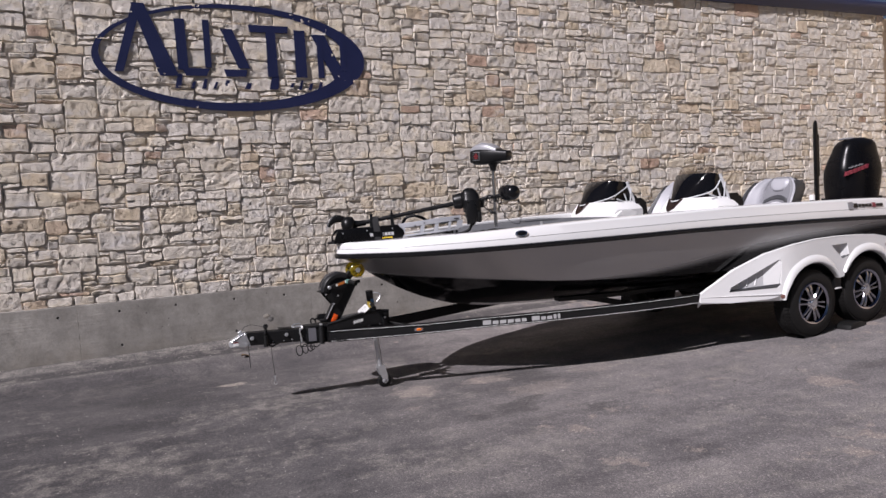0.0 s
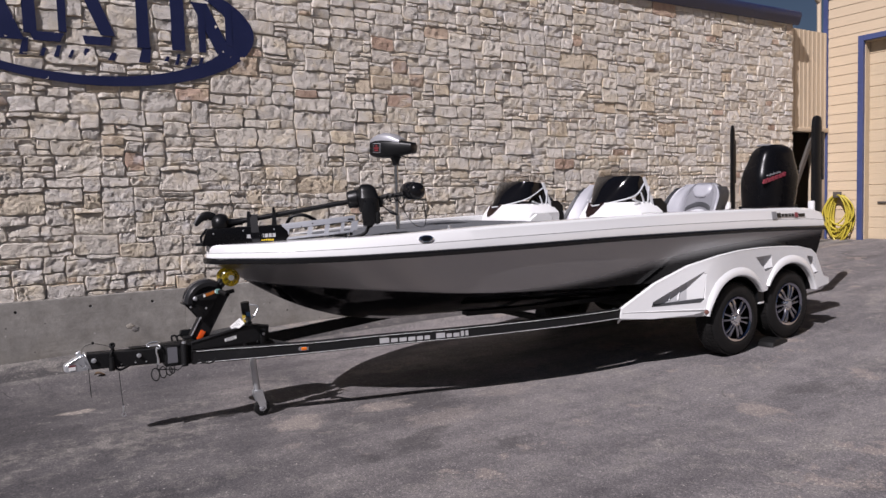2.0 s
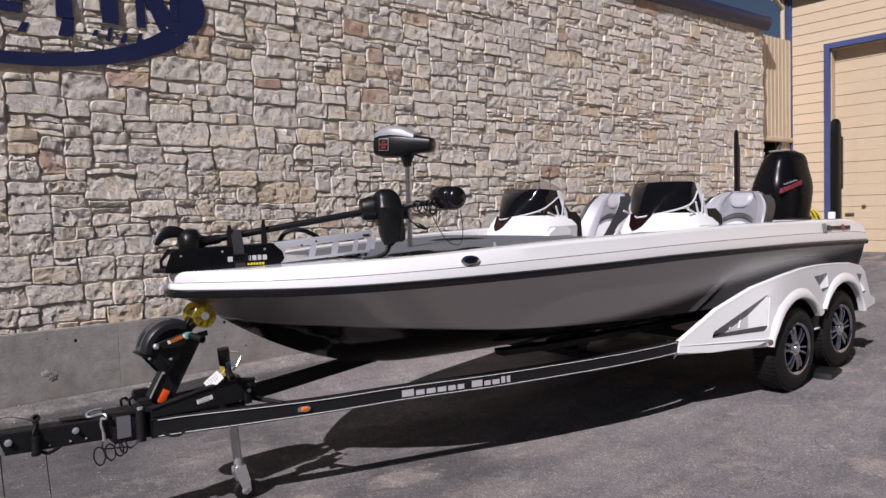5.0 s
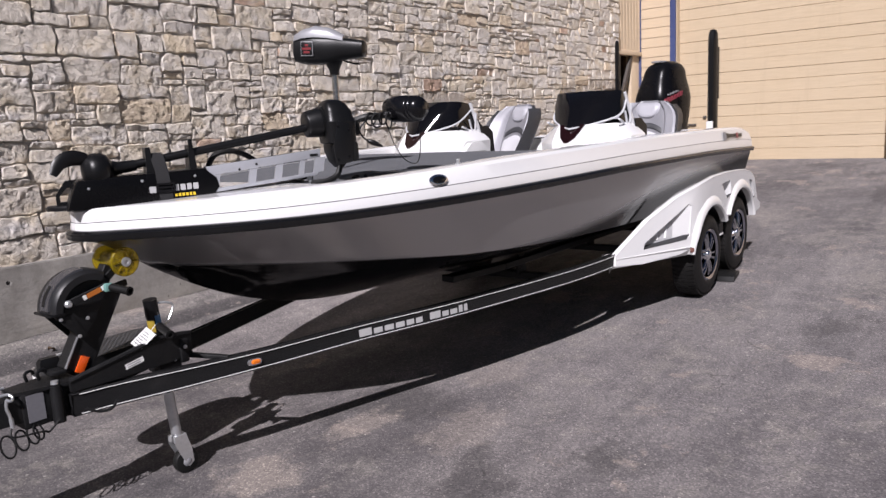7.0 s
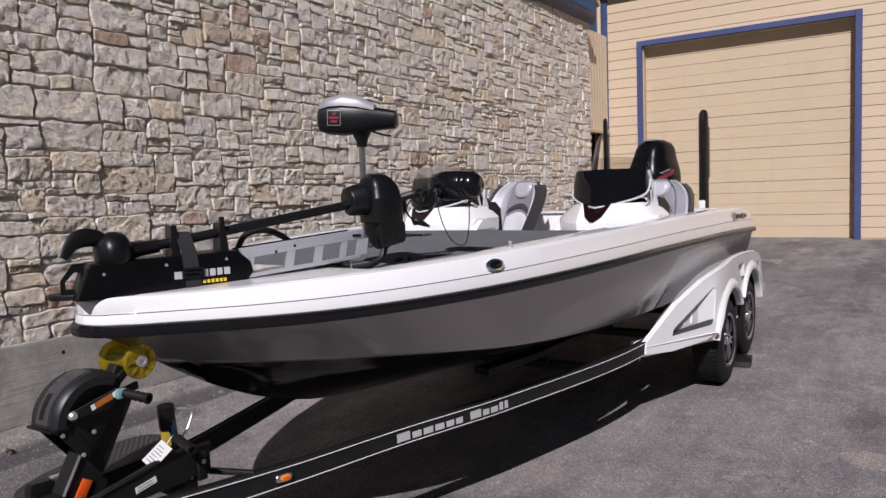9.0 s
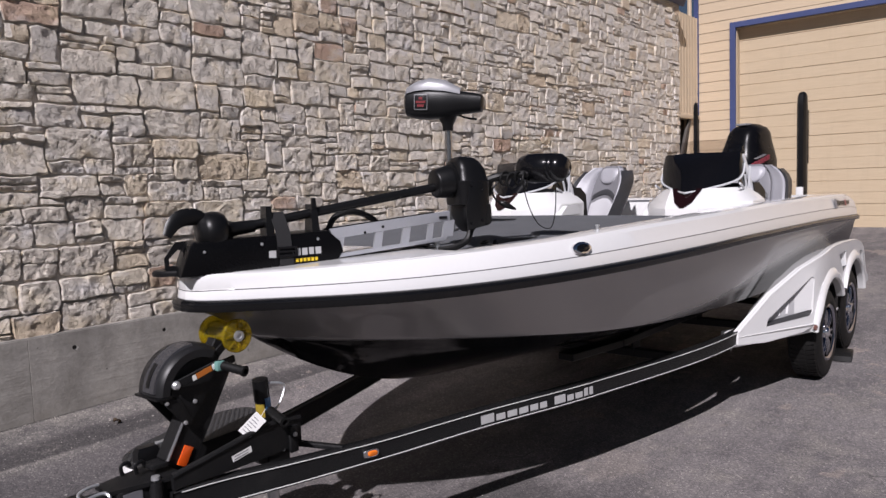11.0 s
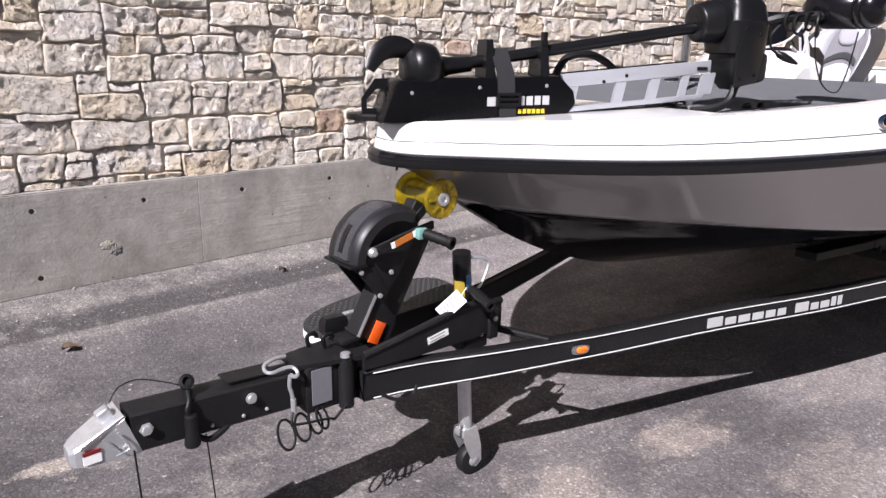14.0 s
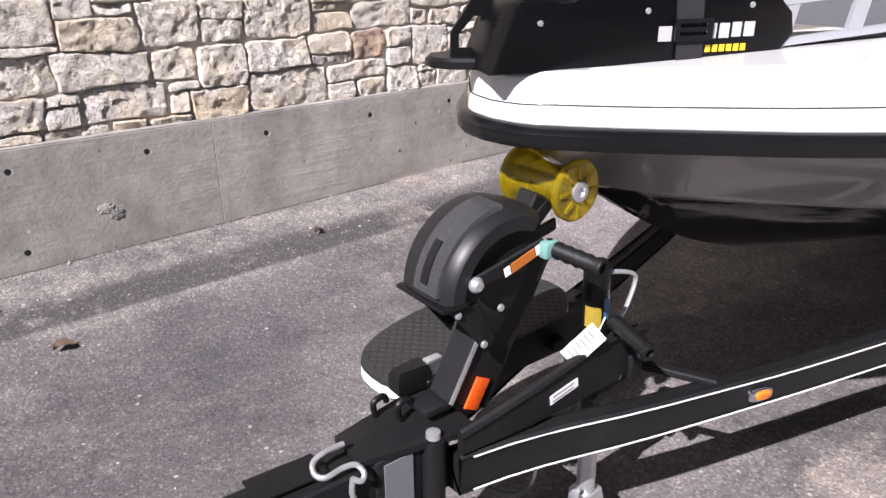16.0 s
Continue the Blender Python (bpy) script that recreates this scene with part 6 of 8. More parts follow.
# ---- outboard motor ----
def build_outboard():
    cx, cy = 7.78, 7.585
    ob = thing("outboard_motor", (7.25, cy, 0.9), "glossy black outboard motor with dull red print", "outboard motor")
    steer = Matrix.Translation((cx, cy, 0)) @ Matrix.Rotation(radians(-13), 4, "Z") @ Matrix.Translation((-cx, -cy, 0))

    def turn_it(bm):
        bmesh.ops.transform(bm, matrix=steer, verts=bm.verts)
    bm = bmesh.new()
    rings = []
    n = 36
    for k in range(19):
        t = k / 18
        z = 1.40 + 0.745 * t
        grow = 1.0 if t < 0.45 else (1 - 0.26 * ((t - 0.45) / 0.35) ** 1.3 if t < 0.80 else 0.74 * math.sqrt(max(0.03, 1 - ((t - 0.80) / 0.203) ** 2.0)))
        hx = (0.295 + 0.025 * math.sin(math.pi * t)) * (0.25 + 0.75 * grow)
        hy = (0.215 + 0.02 * math.sin(math.pi * min(1, t * 1.4))) * (0.22 + 0.78 * grow)
        off = 0.03 * t + 0.05 * t * t
        ring = []
        for j in range(n):
            a = 2 * math.pi * j / n
            ca, sa = math.cos(a), math.sin(a)
            ring.append((cx + off + hx * math.copysign(abs(ca) ** 0.62, ca), cy + hy * math.copysign(abs(sa) ** 0.62, sa), z))
        rings.append(ring)
    loft(bm, rings)
    turn_it(bm)
    cowl = part("cowling", bm, COWL, ob, "glossy black cowling", 45)
    bm = bmesh.new()
    box(bm, (cx - 0.12, cy - 0.06, 2.128), (cx + 0.03, cy + 0.06, 2.150), 0.01)
    turn_it(bm)
    part("badge", bm, GREY_INK, cowl, "grey emblem on top")
    # slanting print on the port face, as bars laid on the curved side
    for k in range(6):
        dx, zc = -0.25 + 0.055 * k, 1.70 + 0.016 * k
        bm = bmesh.new()
        prism(bm, [(-0.026, -0.026), (0.014, -0.020), (0.024, 0.030), (-0.014, 0.024)], 0.03, Matrix.Translation((cx + 0.0 + dx, cy - 0.238, zc)))
        turn_it(bm)
        part("print_bar", bm, PINK_INK, cowl)
    for k in range(4):
        bm = bmesh.new()
        box(bm, (cx - 0.22 + 0.05 * k, cy - 0.2375, 1.765 + 0.012 * k), (cx - 0.18 + 0.05 * k, cy - 0.215, 1.778 + 0.012 * k), 0)
        turn_it(bm)
        part("print_bar", bm, GREY_INK, cowl)
    bm = bmesh.new()
    loft(bm, [[(cx + a * f, cy + b * f, z) for a, b in ((-0.30, -0.2), (0.30, -0.2), (0.34, 0), (0.30, 0.2), (-0.30, 0.2))] for z, f in ((1.41, 1.0), (1.20, 0.8), (0.80, 0.45), (0.35, 0.35))])
    box(bm, (7.17, cy - 0.14, 0.85), (7.40, cy + 0.14, 1.30), 0.02)
    part("midsection", bm, BLACK_PLASTIC, ob, "black midsection and bracket")


build_outboard()


# ---- shallow-water anchor poles ----
def build_anchor_pole(x, y, k=1.0):
    p = thing("anchor_pole", (x, y, 1.0), "tall black shallow-water anchor pole at the transom", "anchor pole", "anchor poles")
    bm = bmesh.new()
    rings = []
    for z, w, d in ((1.02, 0.045, 0.075), (1.6, 0.045, 0.075), (2.30, 0.045, 0.070), (2.40, 0.042, 0.055), (2.435, 0.030, 0.035), (2.445, 0.012, 0.015)):
        w, d = w * k, d * k
        rings.append([(x + sx * d * (1 if abs(sy) < 0.6 else 0.8), y + sy * w, z) for sx, sy in ((-1, -0.5), (-0.6, -1), (0.6, -1), (1, -0.5), (1, 0.5), (0.6, 1), (-0.6, 1), (-1, 0.5))])
    loft(bm, rings)
    part("arm", bm, BLACK_PLASTIC, p, "black folded pole arm")
    bm = bmesh.new()
    box(bm, (x + 0.02 * k, y - 0.048 * k, 1.7), (x + 0.079 * k, y + 0.048 * k, 2.26), 0.008 * k)
    part("fairing", bm, BLACK_GLOSS, p)
    bm = bmesh.new()
    box(bm, (x - 0.115, y - 0.035, 1.02), (x - 0.076, y + 0.035, 1.46), 0.010)
    part("bracket", bm, WHITE_GEL, p, "white mounting bracket")
    bm = bmesh.new()
    bar(bm, (7.10, y, 1.12), (x - 0.07, y, 1.12), 0.05, 0.10)
    bar(bm, (6.93, y, 1.12), (7.12, y, 1.12), 0.10, 0.16)
    part("stand_off", bm, BLACK_PLASTIC, p)


build_anchor_pole(7.94, 7.07)
build_anchor_pole(7.91, 8.18, 0.5)


# ---- trolling motor, laid over the bow at a slant ----
def build_trolling_motor():
    tm = thing("trolling_motor", (1.3, 7.45, 1.31), "black bow-mount trolling motor stowed on an aluminium mount", "trolling motor")
    ang = -22.0
    L = pose(1.015, 7.473, 1.316, 0, 0, ang)      # along the motor, n to its starboard side

    def put(bm):
        bmesh.ops.transform(bm, matrix=L, verts=bm.verts)
    # tray
    bm = bmesh.new()
    side = [(0.0, -0.002), (0.585, -0.002), (0.625, 0.05), (0.615, 0.09), (0.565, 0.135), (0.058, 0.122), (0.042, 0.11)]
    prism(bm, side, 0.19, pose(0, 0, 0), 0.008)
    put(bm)
    tray = part("tray", bm, TRAY_BLACK, tm, "black moulded motor tray")
    bm = bmesh.new()
    tongue = [(0.08, 0.085), (0.02, 0.098), (-0.040, 0.122), (-0.066, 0.150), (-0.072, 0.190), (-0.058, 0.222), (-0.01, 0.245), (0.08, 0.25)]
    loft(bm, [[(s, n, z) for s, n in tongue] for z in (-0.006, 0.008)] + [[(0.02 + (s - 0.02) * 0.93, 0.17 + (n - 0.17) * 0.93, 0.014) for s, n in tongue]])
    put(bm)
    part("bow_plate", bm, BLACK_PLASTIC, tray, "dark bow mounting plate")
    bm = bmesh.new()
    holed_plate(bm, [(-0.030, 0.012), (0.060, 0.012), (0.060, 0.121), (0.012, 0.119), (-0.030, 0.060)], [[(-0.014, 0.030), (0.030, 0.030), (0.030, 0.088), (0.016, 0.088), (-0.014, 0.056)]], 0.150, 0.158)
    put(bm)
    part("end_bracket", bm, BLACK_PLASTIC, tray, "black end bracket with a cut-out", 0)
    for s, z in ((0.09, 0.085), (0.30, 0.10), (0.52, 0.105)):
        bm = bmesh.new()
        turned(bm, (s, 0.0, z), (0, -1, 0), ((0, 0.006), (0.002, 0.005), (0.003, 0)), 10)
        put(bm)
        part("screw", bm, ZINC, tray)
    # maker's print as bars
    x = 0.325
    for wide, tall, z, mt in ((0.036, 0.030, 0.045, PALE_PRINT), (0.012, 0.030, 0.045, PALE_PRINT), (0.026, 0.012, 0.056, PALE_PRINT), (0.026, 0.012, 0.057, PALE_PRINT), (0.028, 0.030, 0.047, PALE_PRINT), (0.028, 0.030, 0.047, PALE_PRINT), (0.026, 0.030, 0.048, PALE_PRINT), (0.030, 0.030, 0.048, PALE_PRINT)):
        bm = bmesh.new()
        box(bm, (x, -0.0022, z), (x + wide * 0.74, 0.0, z + tall * 0.9))
        put(bm)
        part("print_bar", bm, mt, tray)
        x += wide * 0.85 + 0.004
    for k in range(6):
        bm = bmesh.new()
        box(bm, (0.427 + 0.0155 * k, -0.0022, 0.022), (0.4375 + 0.0155 * k, 0.0, 0.035))
        put(bm)
        part("print_bar", bm, YELLOW_INK, tray)
    # lower unit: bulb, tail cone, propeller
    def to_world(s, n, z):
        return L @ Vector((s, n, z))
    bm = bmesh.new()
    turned(bm, to_world(0.076, 0.07, 0.146), L.to_3x3() @ Vector((1, 0, 0.10)), [(a * 1.08, b * 1.12) for a, b in ((0, 0.020), (0.002, 0.040), (0.012, 0.054), (0.030, 0.064), (0.032, 0.066), (0.050, 0.070), (0.068, 0.069), (0.086, 0.064), (0.100, 0.056), (0.106, 0.044), (0.114, 0.030), (0.135, 0.024), (0.20, 0.021))], 28)
    bulb = part("motor_bulb", bm, BLACK_PLASTIC, tm, "rounded black motor bulb", 50)
    # curved blade that reaches over the tip
    bm = bmesh.new()
    arc = smooth_curve([(0.118, 0, 0.178), (0.085, 0, 0.208), (0.035, 0, 0.214), (-0.005, 0, 0.194), (-0.034, 0, 0.150)], 4)
    rows = []
    for i, p in enumerate(arc):
        t = i / (len(arc) - 1)
        q = arc[min(i + 1, len(arc) - 1)] - arc[max(i - 1, 0)]
        nrm = Vector((-q.z, 0, q.x)).normalized()
        w = 0.014 + 0.018 * math.sin(math.pi * min(1.0, t * 0.9 + 0.08))
        th = 0.016 * (1 - 0.6 * t)
        rows.append([to_world(p.x + nrm.x * a, 0.06 - 0.05 * t + b, p.z + nrm.z * a) for a, b in ((w, 0), (w * 0.5, th), (-w * 0.5, th), (-w, 0), (-w * 0.5, -th), (w * 0.5, -th))])
    loft(bm, rows)
    part("propeller_blade", bm, BLACK_PLASTIC, bulb, "curved black propeller blade", 60)
    # shaft
    bm = bmesh.new()
    tube(bm, [to_world(0.22, 0.07, 0.160), to_world(1.12, 0.05, 0.296)], 0.0185, 12)
    part("shaft", bm, BLACK_PLASTIC, tm, "black composite shaft")
    # strap round shaft and tray
    bm = bmesh.new()
    rows = []
    for s in (0.345, 0.400):
        rows.append([(s, 0.09, 0.215), (s - 0.0, 0.04, 0.215), (s + 0.01, -0.004, 0.14), (s + 0.02, -0.008, -0.002), (s + 0.02, -0.004, -0.002), (s + 0.01, 0.001, 0.14), (s, 0.042, 0.209), (s, 0.09, 0.209)])
    loft(bm, rows)
    put(bm)
    part("strap", bm, plain("webbing_strap", (0.010, 0.010, 0.011), 0.85, vary=0.2, fine=300, relief=0.4), tm, "dark webbing strap")
    bm = bmesh.new()
    holed_plate(bm, [(0.352, 0.045), (0.432, 0.045), (0.432, 0.085), (0.352, 0.085)], [[(0.362, 0.055), (0.422, 0.055), (0.422, 0.062), (0.362, 0.062)], [(0.362, 0.070), (0.422, 0.070), (0.422, 0.077), (0.362, 0.077)]], -0.013, -0.009)
    put(bm)
    part("buckle", bm, BLACK_GLOSS, tm, "black ladder buckle", 0)
    for s in (0.325, 0.505):
        bm = bmesh.new()
        loft(bm, [[(s, 0.02, 0.115), (s + 0.035, 0.02, 0.115), (s + 0.035, 0.12, 0.115), (s, 0.12, 0.115)], [(s + 0.005, 0.03, 0.24), (s + 0.025, 0.03, 0.24), (s + 0.025, 0.11, 0.24), (s + 0.005, 0.11, 0.24)]])
        if s > 0.4:
            box(bm, (0.512, 0.025, 0.225), (0.528, 0.045, 0.265), 0.002)
        put(bm)
        part("shaft_cradle", bm, BLACK_PLASTIC, tm, "black shaft cradle")
    # cable hump
    bm = bmesh.new()
    tube(bm, smooth_curve([to_world(0.60, 0.12, 0.12), to_world(0.64, 0.12, 0.185), to_world(0.72, 0.12, 0.20), to_world(0.80, 0.13, 0.17), to_world(0.86, 0.14, 0.12)], 5), 0.013, 8)
    part("cable", bm, BLACK_RUBBER, tm)
    # aluminium side plate with four windows, as top rail, bottom rail and webs
    bm = bmesh.new()
    y0, th = 0.005, 0.012
    top = lambda s: 0.135 + (s - 0.58) * 0.085
    bot = lambda s: 0.022 + (s - 0.58) * 0.075
    cuts = [(0.62, 0.755), (0.79, 0.88), (0.915, 1.0), (1.025, 1.075)]
    s0, s1 = 0.59, 1.135
    prism(bm, [(s0, top(s0) - 0.036), (s1 - 0.02, top(s1) - 0.036), (s1 - 0.02, top(s1) + 0.004), (s0 - 0.02, top(s0) + 0.004)], th, pose(0, y0, 0), 0.002)
    prism(bm, [(s0, bot(s0)), (1.09, bot(1.09)), (1.10, bot(1.10) + 0.016), (s0, bot(s0) + 0.016)], th, pose(0, y0, 0), 0.002)
    edges = [s0] + [v for c in cuts for v in c] + [1.125]
    for a, b in zip(edges[0::2], edges[1::2]):
        prism(bm, [(a, bot(a) + 0.0155), (b, bot(b) + 0.0155), (b + 0.012, top(b) - 0.0355), (a + 0.012, top(a) - 0.0355)], th, pose(0, y0, 0))
    put(bm)
    plate = part("side_plate", bm, ALUMINIUM, tm, "brushed aluminium plate with four windows", 30)
    bm = bmesh.new()
    box(bm, (0.62, y0 + th, 0.028), (1.05, y0 + 0.13, 0.034))
    prism(bm, [(s0, bot(s0) + 0.07), (1.09, bot(1.09) + 0.07), (1.11, top(1.11)), (s0, top(s0))], th, pose(0, y0 + 0.13, 0), 0.002)
    put(bm)
    part("inner_plate", bm, BLACK_RUBBER, tm, "dark inner mount plate")
    for s, dz in ((0.80, -0.018), (0.72, -0.03)):
        bm = bmesh.new()
        turned(bm, (s, y0, top(s) + dz), (0, -1, 0), ((0, 0.006), (0.003, 0.005), (0.0035, 0)), 10)
        put(bm)
        part("rivet", bm, BLACK_PLASTIC, plate)
    bm = bmesh.new()
    box(bm, (1.06, y0 - 0.006, top(1.07) - 0.024), (1.10, y0, top(1.07) - 0.012), 0.003)
    put(bm)
    part("latch_slot", bm, BLACK_PLASTIC, plate)
    bm = bmesh.new()
    tube(bm, [to_world(1.06, 0.03, 0.06), to_world(1.06, 0.03, 0.005)], 0.012, 8)
    part("prop_post", bm, ZINC, tm)
    # drive head: a round clamp, a knobbly upright body and cover plates
    bm = bmesh.new()
    turned(bm, to_world(1.062, 0.045, 0.302), L.to_3x3() @ Vector((1, 0, 0.12)), ((0, 0.02), (0.0, 0.052), (0.005, 0.060), (0.010, 0.062), (0.070, 0.071), (0.073, 0.066), (0.080, 0.066), (0.084, 0.075), (0.115, 0.075)), 26)
    part("clamp_block", bm, BLACK_PLASTIC, tm, "round black clamp", 40)
    bm = bmesh.new()
    rings = []
    for z, a0, a1, w in ((0.09, 1.205, 1.235, 0.035), (0.12, 1.18, 1.26, 0.06), (0.17, 1.165, 1.275, 0.075), (0.205, 1.165, 1.28, 0.075), (0.21, 1.150, 1.302, 0.088), (0.31, 1.140, 1.302, 0.094), (0.315, 1.143, 1.296, 0.090), (0.36, 1.143, 1.285, 0.086), (0.395, 1.150, 1.262, 0.066), (0.412, 1.165, 1.242, 0.042), (0.418, 1.185, 1.222, 0.015)):
        c, h = (a0 + a1) / 2, (a1 - a0) / 2
        rings.append([(c + h * math.copysign(abs(math.cos(t)) ** 0.5, math.cos(t)), 0.04 + w * math.copysign(abs(math.sin(t)) ** 0.5, math.sin(t)), z) for t in [2 * math.pi * k / 24 for k in range(24)]])
    loft(bm, rings)
    put(bm)
    drive = part("drive_housing", bm, BLACK_PLASTIC, tm, "tall black drive housing", 40)
    bm = bmesh.new()
    prism(bm, [(1.17, 0.10), (1.255, 0.115), (1.268, 0.20), (1.25, 0.30), (1.19, 0.315), (1.165, 0.21)], 0.012, pose(0, -0.055, 0), 0.004)
    put(bm)
    part("cover_plate", bm, BLACK_PLASTIC, drive)
    for s_, z_ in ((1.185, 0.13), (1.24, 0.14), (1.245, 0.27), (1.19, 0.29)):
        bm = bmesh.new()
        turned(bm, (s_, -0.055, z_), (0, -1, 0), ((0, 0.006), (0.004, 0.005), (0.004, 0)), 8)
        put(bm)
        part("screw", bm, BLACK_GLOSS, drive)
    bm = bmesh.new()
    box(bm, (1.275, -0.01, 0.24), (1.33, 0.06, 0.31), 0.012, None, 2)
    box(bm, (1.25, -0.050, 0.115), (1.300, 0.03, 0.215), 0.02, None, 2)
    put(bm)
    part("cable_gland", bm, BLACK_RUBBER, drive)
    bm = bmesh.new()
    tube(bm, smooth_curve([to_world(1.22, 0.0, 0.13), to_world(1.19, -0.01, 0.06), to_world(1.13, -0.01, 0.03), to_world(1.06, 0.02, 0.02)], 5), 0.014, 8)
    part("cable", bm, BLACK_RUBBER, tm)
    # side unit with grooves on an arm
    o = Vector((2.395, 6.683, 1.668))
    ax = Vector((0.08, 1.0, 0.03)).normalized()
    bm = bmesh.new()
    turned(bm, o, ax, ((0, 0.004), (0.007, 0.045), (0.035, 0.062), (0.05, 0.063), (0.054, 0.057), (0.06, 0.063), (0.073, 0.063), (0.077, 0.057), (0.083, 0.064), (0.19, 0.066), (0.235, 0.056), (0.26, 0.032), (0.265, 0.004)), 24)
    part("side_unit", bm, BLACK_GLOSS, tm, "ribbed glossy black side unit", 50)
    bm = bmesh.new()
    tube(bm, smooth_curve([to_world(1.28, 0.03, 0.30), (2.26, 6.95, 1.64), (2.32, 6.90, 1.645), (2.39, 6.83, 1.655)], 5), 0.017, 8)
    part("arm", bm, BLACK_RUBBER, tm)
    bm = bmesh.new()
    tube(bm, smooth_curve([(2.32, 6.86, 1.60), (2.38, 6.87, 1.50), (2.44, 6.86, 1.42), (2.51, 6.84, 1.40), (2.52, 6.82, 1.48), (2.48, 6.79, 1.60)], 6), 0.0025, 5)
    part("wire", bm, BLACK_RUBBER, tm)
    bm = bmesh.new()
    rng = random.Random(4)
    for k in range(4):
        c = Vector((2.27 + 0.022 * k, 6.92 - 0.020 * k, 1.630 - 0.010 * (k % 2)))
        r, tip = rng.uniform(0.024, 0.034), rng.uniform(-0.5, 0.5)
        tube(bm, [c + Vector((r * math.cos(q) * math.cos(tip), r * math.cos(q) * math.sin(tip), 1.15 * r * math.sin(q))) for q in [2 * math.pi * i / 16 for i in range(17)]], 0.0045, 6, False)
    part("cable_knot", bm, BLACK_RUBBER, tm)
    # hanging lead with a plug
    bm = bmesh.new()
    tube(bm, smooth_curve([(2.27, 6.945, 1.63), (2.235, 6.965, 1.585), (2.262, 6.972, 1.545), (2.285, 6.960, 1.526)], 5), 0.0045, 6)
    part("lead", bm, BLACK_RUBBER, tm)
    bm = bmesh.new()
    turned(bm, (2.281, 6.963, 1.529), (0.054, -0.058, -0.038), ((0, 0.005), (0.008, 0.011), (0.030, 0.014), (0.055, 0.011), (0.082, 0.004), (0.084, 0)), 12)
    part("plug", bm, BLACK_PLASTIC, tm, "black cable plug", 50)
    # cables that lie in loops behind the side plate
    for k in range(3):
        bm = bmesh.new()
        c, r = (0.92 + 0.06 * k, 0.055 + 0.012 * k), 0.045 - 0.006 * k
        tube(bm, [to_world(c[0] + 1.5 * r * math.cos(a), c[1] + 0.8 * r * math.sin(a), 0.030 + 0.008 * k + 0.006 * math.sin(3 * a)) for a in [2 * math.pi * i / 20 for i in range(21)]], 0.006, 6, False)
        part("cable_loop", bm, BLACK_RUBBER, tm)


build_trolling_motor()


# ---- control head on its own post ----
def build_head():
    h = thing("control_head", (2.669, 7.557, 1.34), "black and silver control head on a steel post", "control head")
    bm = bmesh.new()
    tube(bm, [(2.669, 7.557, 1.335), (2.669, 7.557, 1.93)], 0.0185, 14)
    turned(bm, (2.669, 7.557, 1.335), (0, 0, 1), ((0, 0.05), (0.012, 0.05), (0.02, 0.025)), 16)
    part("post", bm, plain("brushed_steel", (0.42, 0.42, 0.43), 0.25, 1.0, vary=0.2), h, "polished steel post")
    bm = bmesh.new()
    turned(bm, (2.669, 7.557, 1.90), (0, 0, 1), ((0, 0.028), (0.03, 0.03), (0.06, 0.045), (0.09, 0.06)), 16)
    part("neck", bm, BLACK_PLASTIC, h)
    M = Matrix.Translation((2.662, 7.562, 2.063)) @ pose(0, 0, 0, 0, 3, -61) @ Matrix.Diagonal((1.0, 1.0, 1.27, 1.0))

    S = (-0.212, -0.200, -0.150, -0.08, 0.0, 0.05, 0.09, 0.15, 0.195, 0.205)
    half = (0.056, 0.076, 0.086, 0.088, 0.084, 0.076, 0.068, 0.060, 0.054, 0.040)
    low = (-0.045, -0.070, -0.080, -0.082, -0.078, -0.068, -0.060, -0.055, -0.050, -0.038)
    split = (0.020, 0.036, 0.046, 0.050, 0.046, 0.040, 0.034, 0.028, 0.022, 0.010)
    crown = (0.026, 0.052, 0.074, 0.088, 0.080, 0.062, 0.045)

    def ring_at(i, z0, z1):
        out = []
        for k in range(20):
            a = 2 * math.pi * k / 20
            ca, sa = math.cos(a), math.sin(a)
            out.append(M @ Vector((S[i], half[i] * math.copysign(abs(ca) ** 0.62, ca), (z0 + z1) / 2 + (z1 - z0) / 2 * math.copysign(abs(sa) ** 0.55, sa))))
        return out
    bm = bmesh.new()
    loft(bm, [ring_at(i, low[i], split[i]) for i in range(10)])
    part("body", bm, BLACK_PLASTIC, h, "black head body", 45)
    bm = bmesh.new()
    rows = []
    for i in range(7):
        ring = []
        for k in range(13):
            a = math.pi * k / 12
            ca, sa = math.cos(a), math.sin(a)
            ring.append(M @ Vector((S[i] * 0.985, half[i] * 1.015 * math.copysign(abs(ca) ** 0.6, ca), split[i] - 0.016 + (crown[i] - split[i] + 0.016) * abs(sa) ** 0.7)))
        rows.append(ring)
    loft(bm, rows, True, True)
    part("top_shell", bm, plain("silver_plastic", (0.30, 0.30, 0.315), 0.38, 0.25, vary=0.06), h, "silver top shell", 50)
    bm = bmesh.new()
    box(bm, (-0.150, -0.096, -0.048), (-0.078, -0.080, 0.016), 0.003)
    bmesh.ops.transform(bm, matrix=M, verts=bm.verts)
    lab = part("emblem", bm, GREY_INK, h, "framed emblem plate")
    bm = bmesh.new()
    box(bm, (-0.146, -0.0985, -0.044), (-0.082, -0.095, 0.012), 0.002)
    bmesh.ops.transform(bm, matrix=M, verts=bm.verts)
    field = part("emblem_field", bm, BLACK_PLASTIC, lab, "black emblem field")
    for k, (a, b) in enumerate(((-0.132, -0.096), (-0.140, -0.088), (-0.124, -0.104))):
        bm = bmesh.new()
        box(bm, (a, -0.0996, -0.036 + 0.015 * k), (b, -0.0984, -0.026 + 0.015 * k), 0)
        bmesh.ops.transform(bm, matrix=M, verts=bm.verts)
        part("print_bar", bm, RED_INK, lab, "red print")
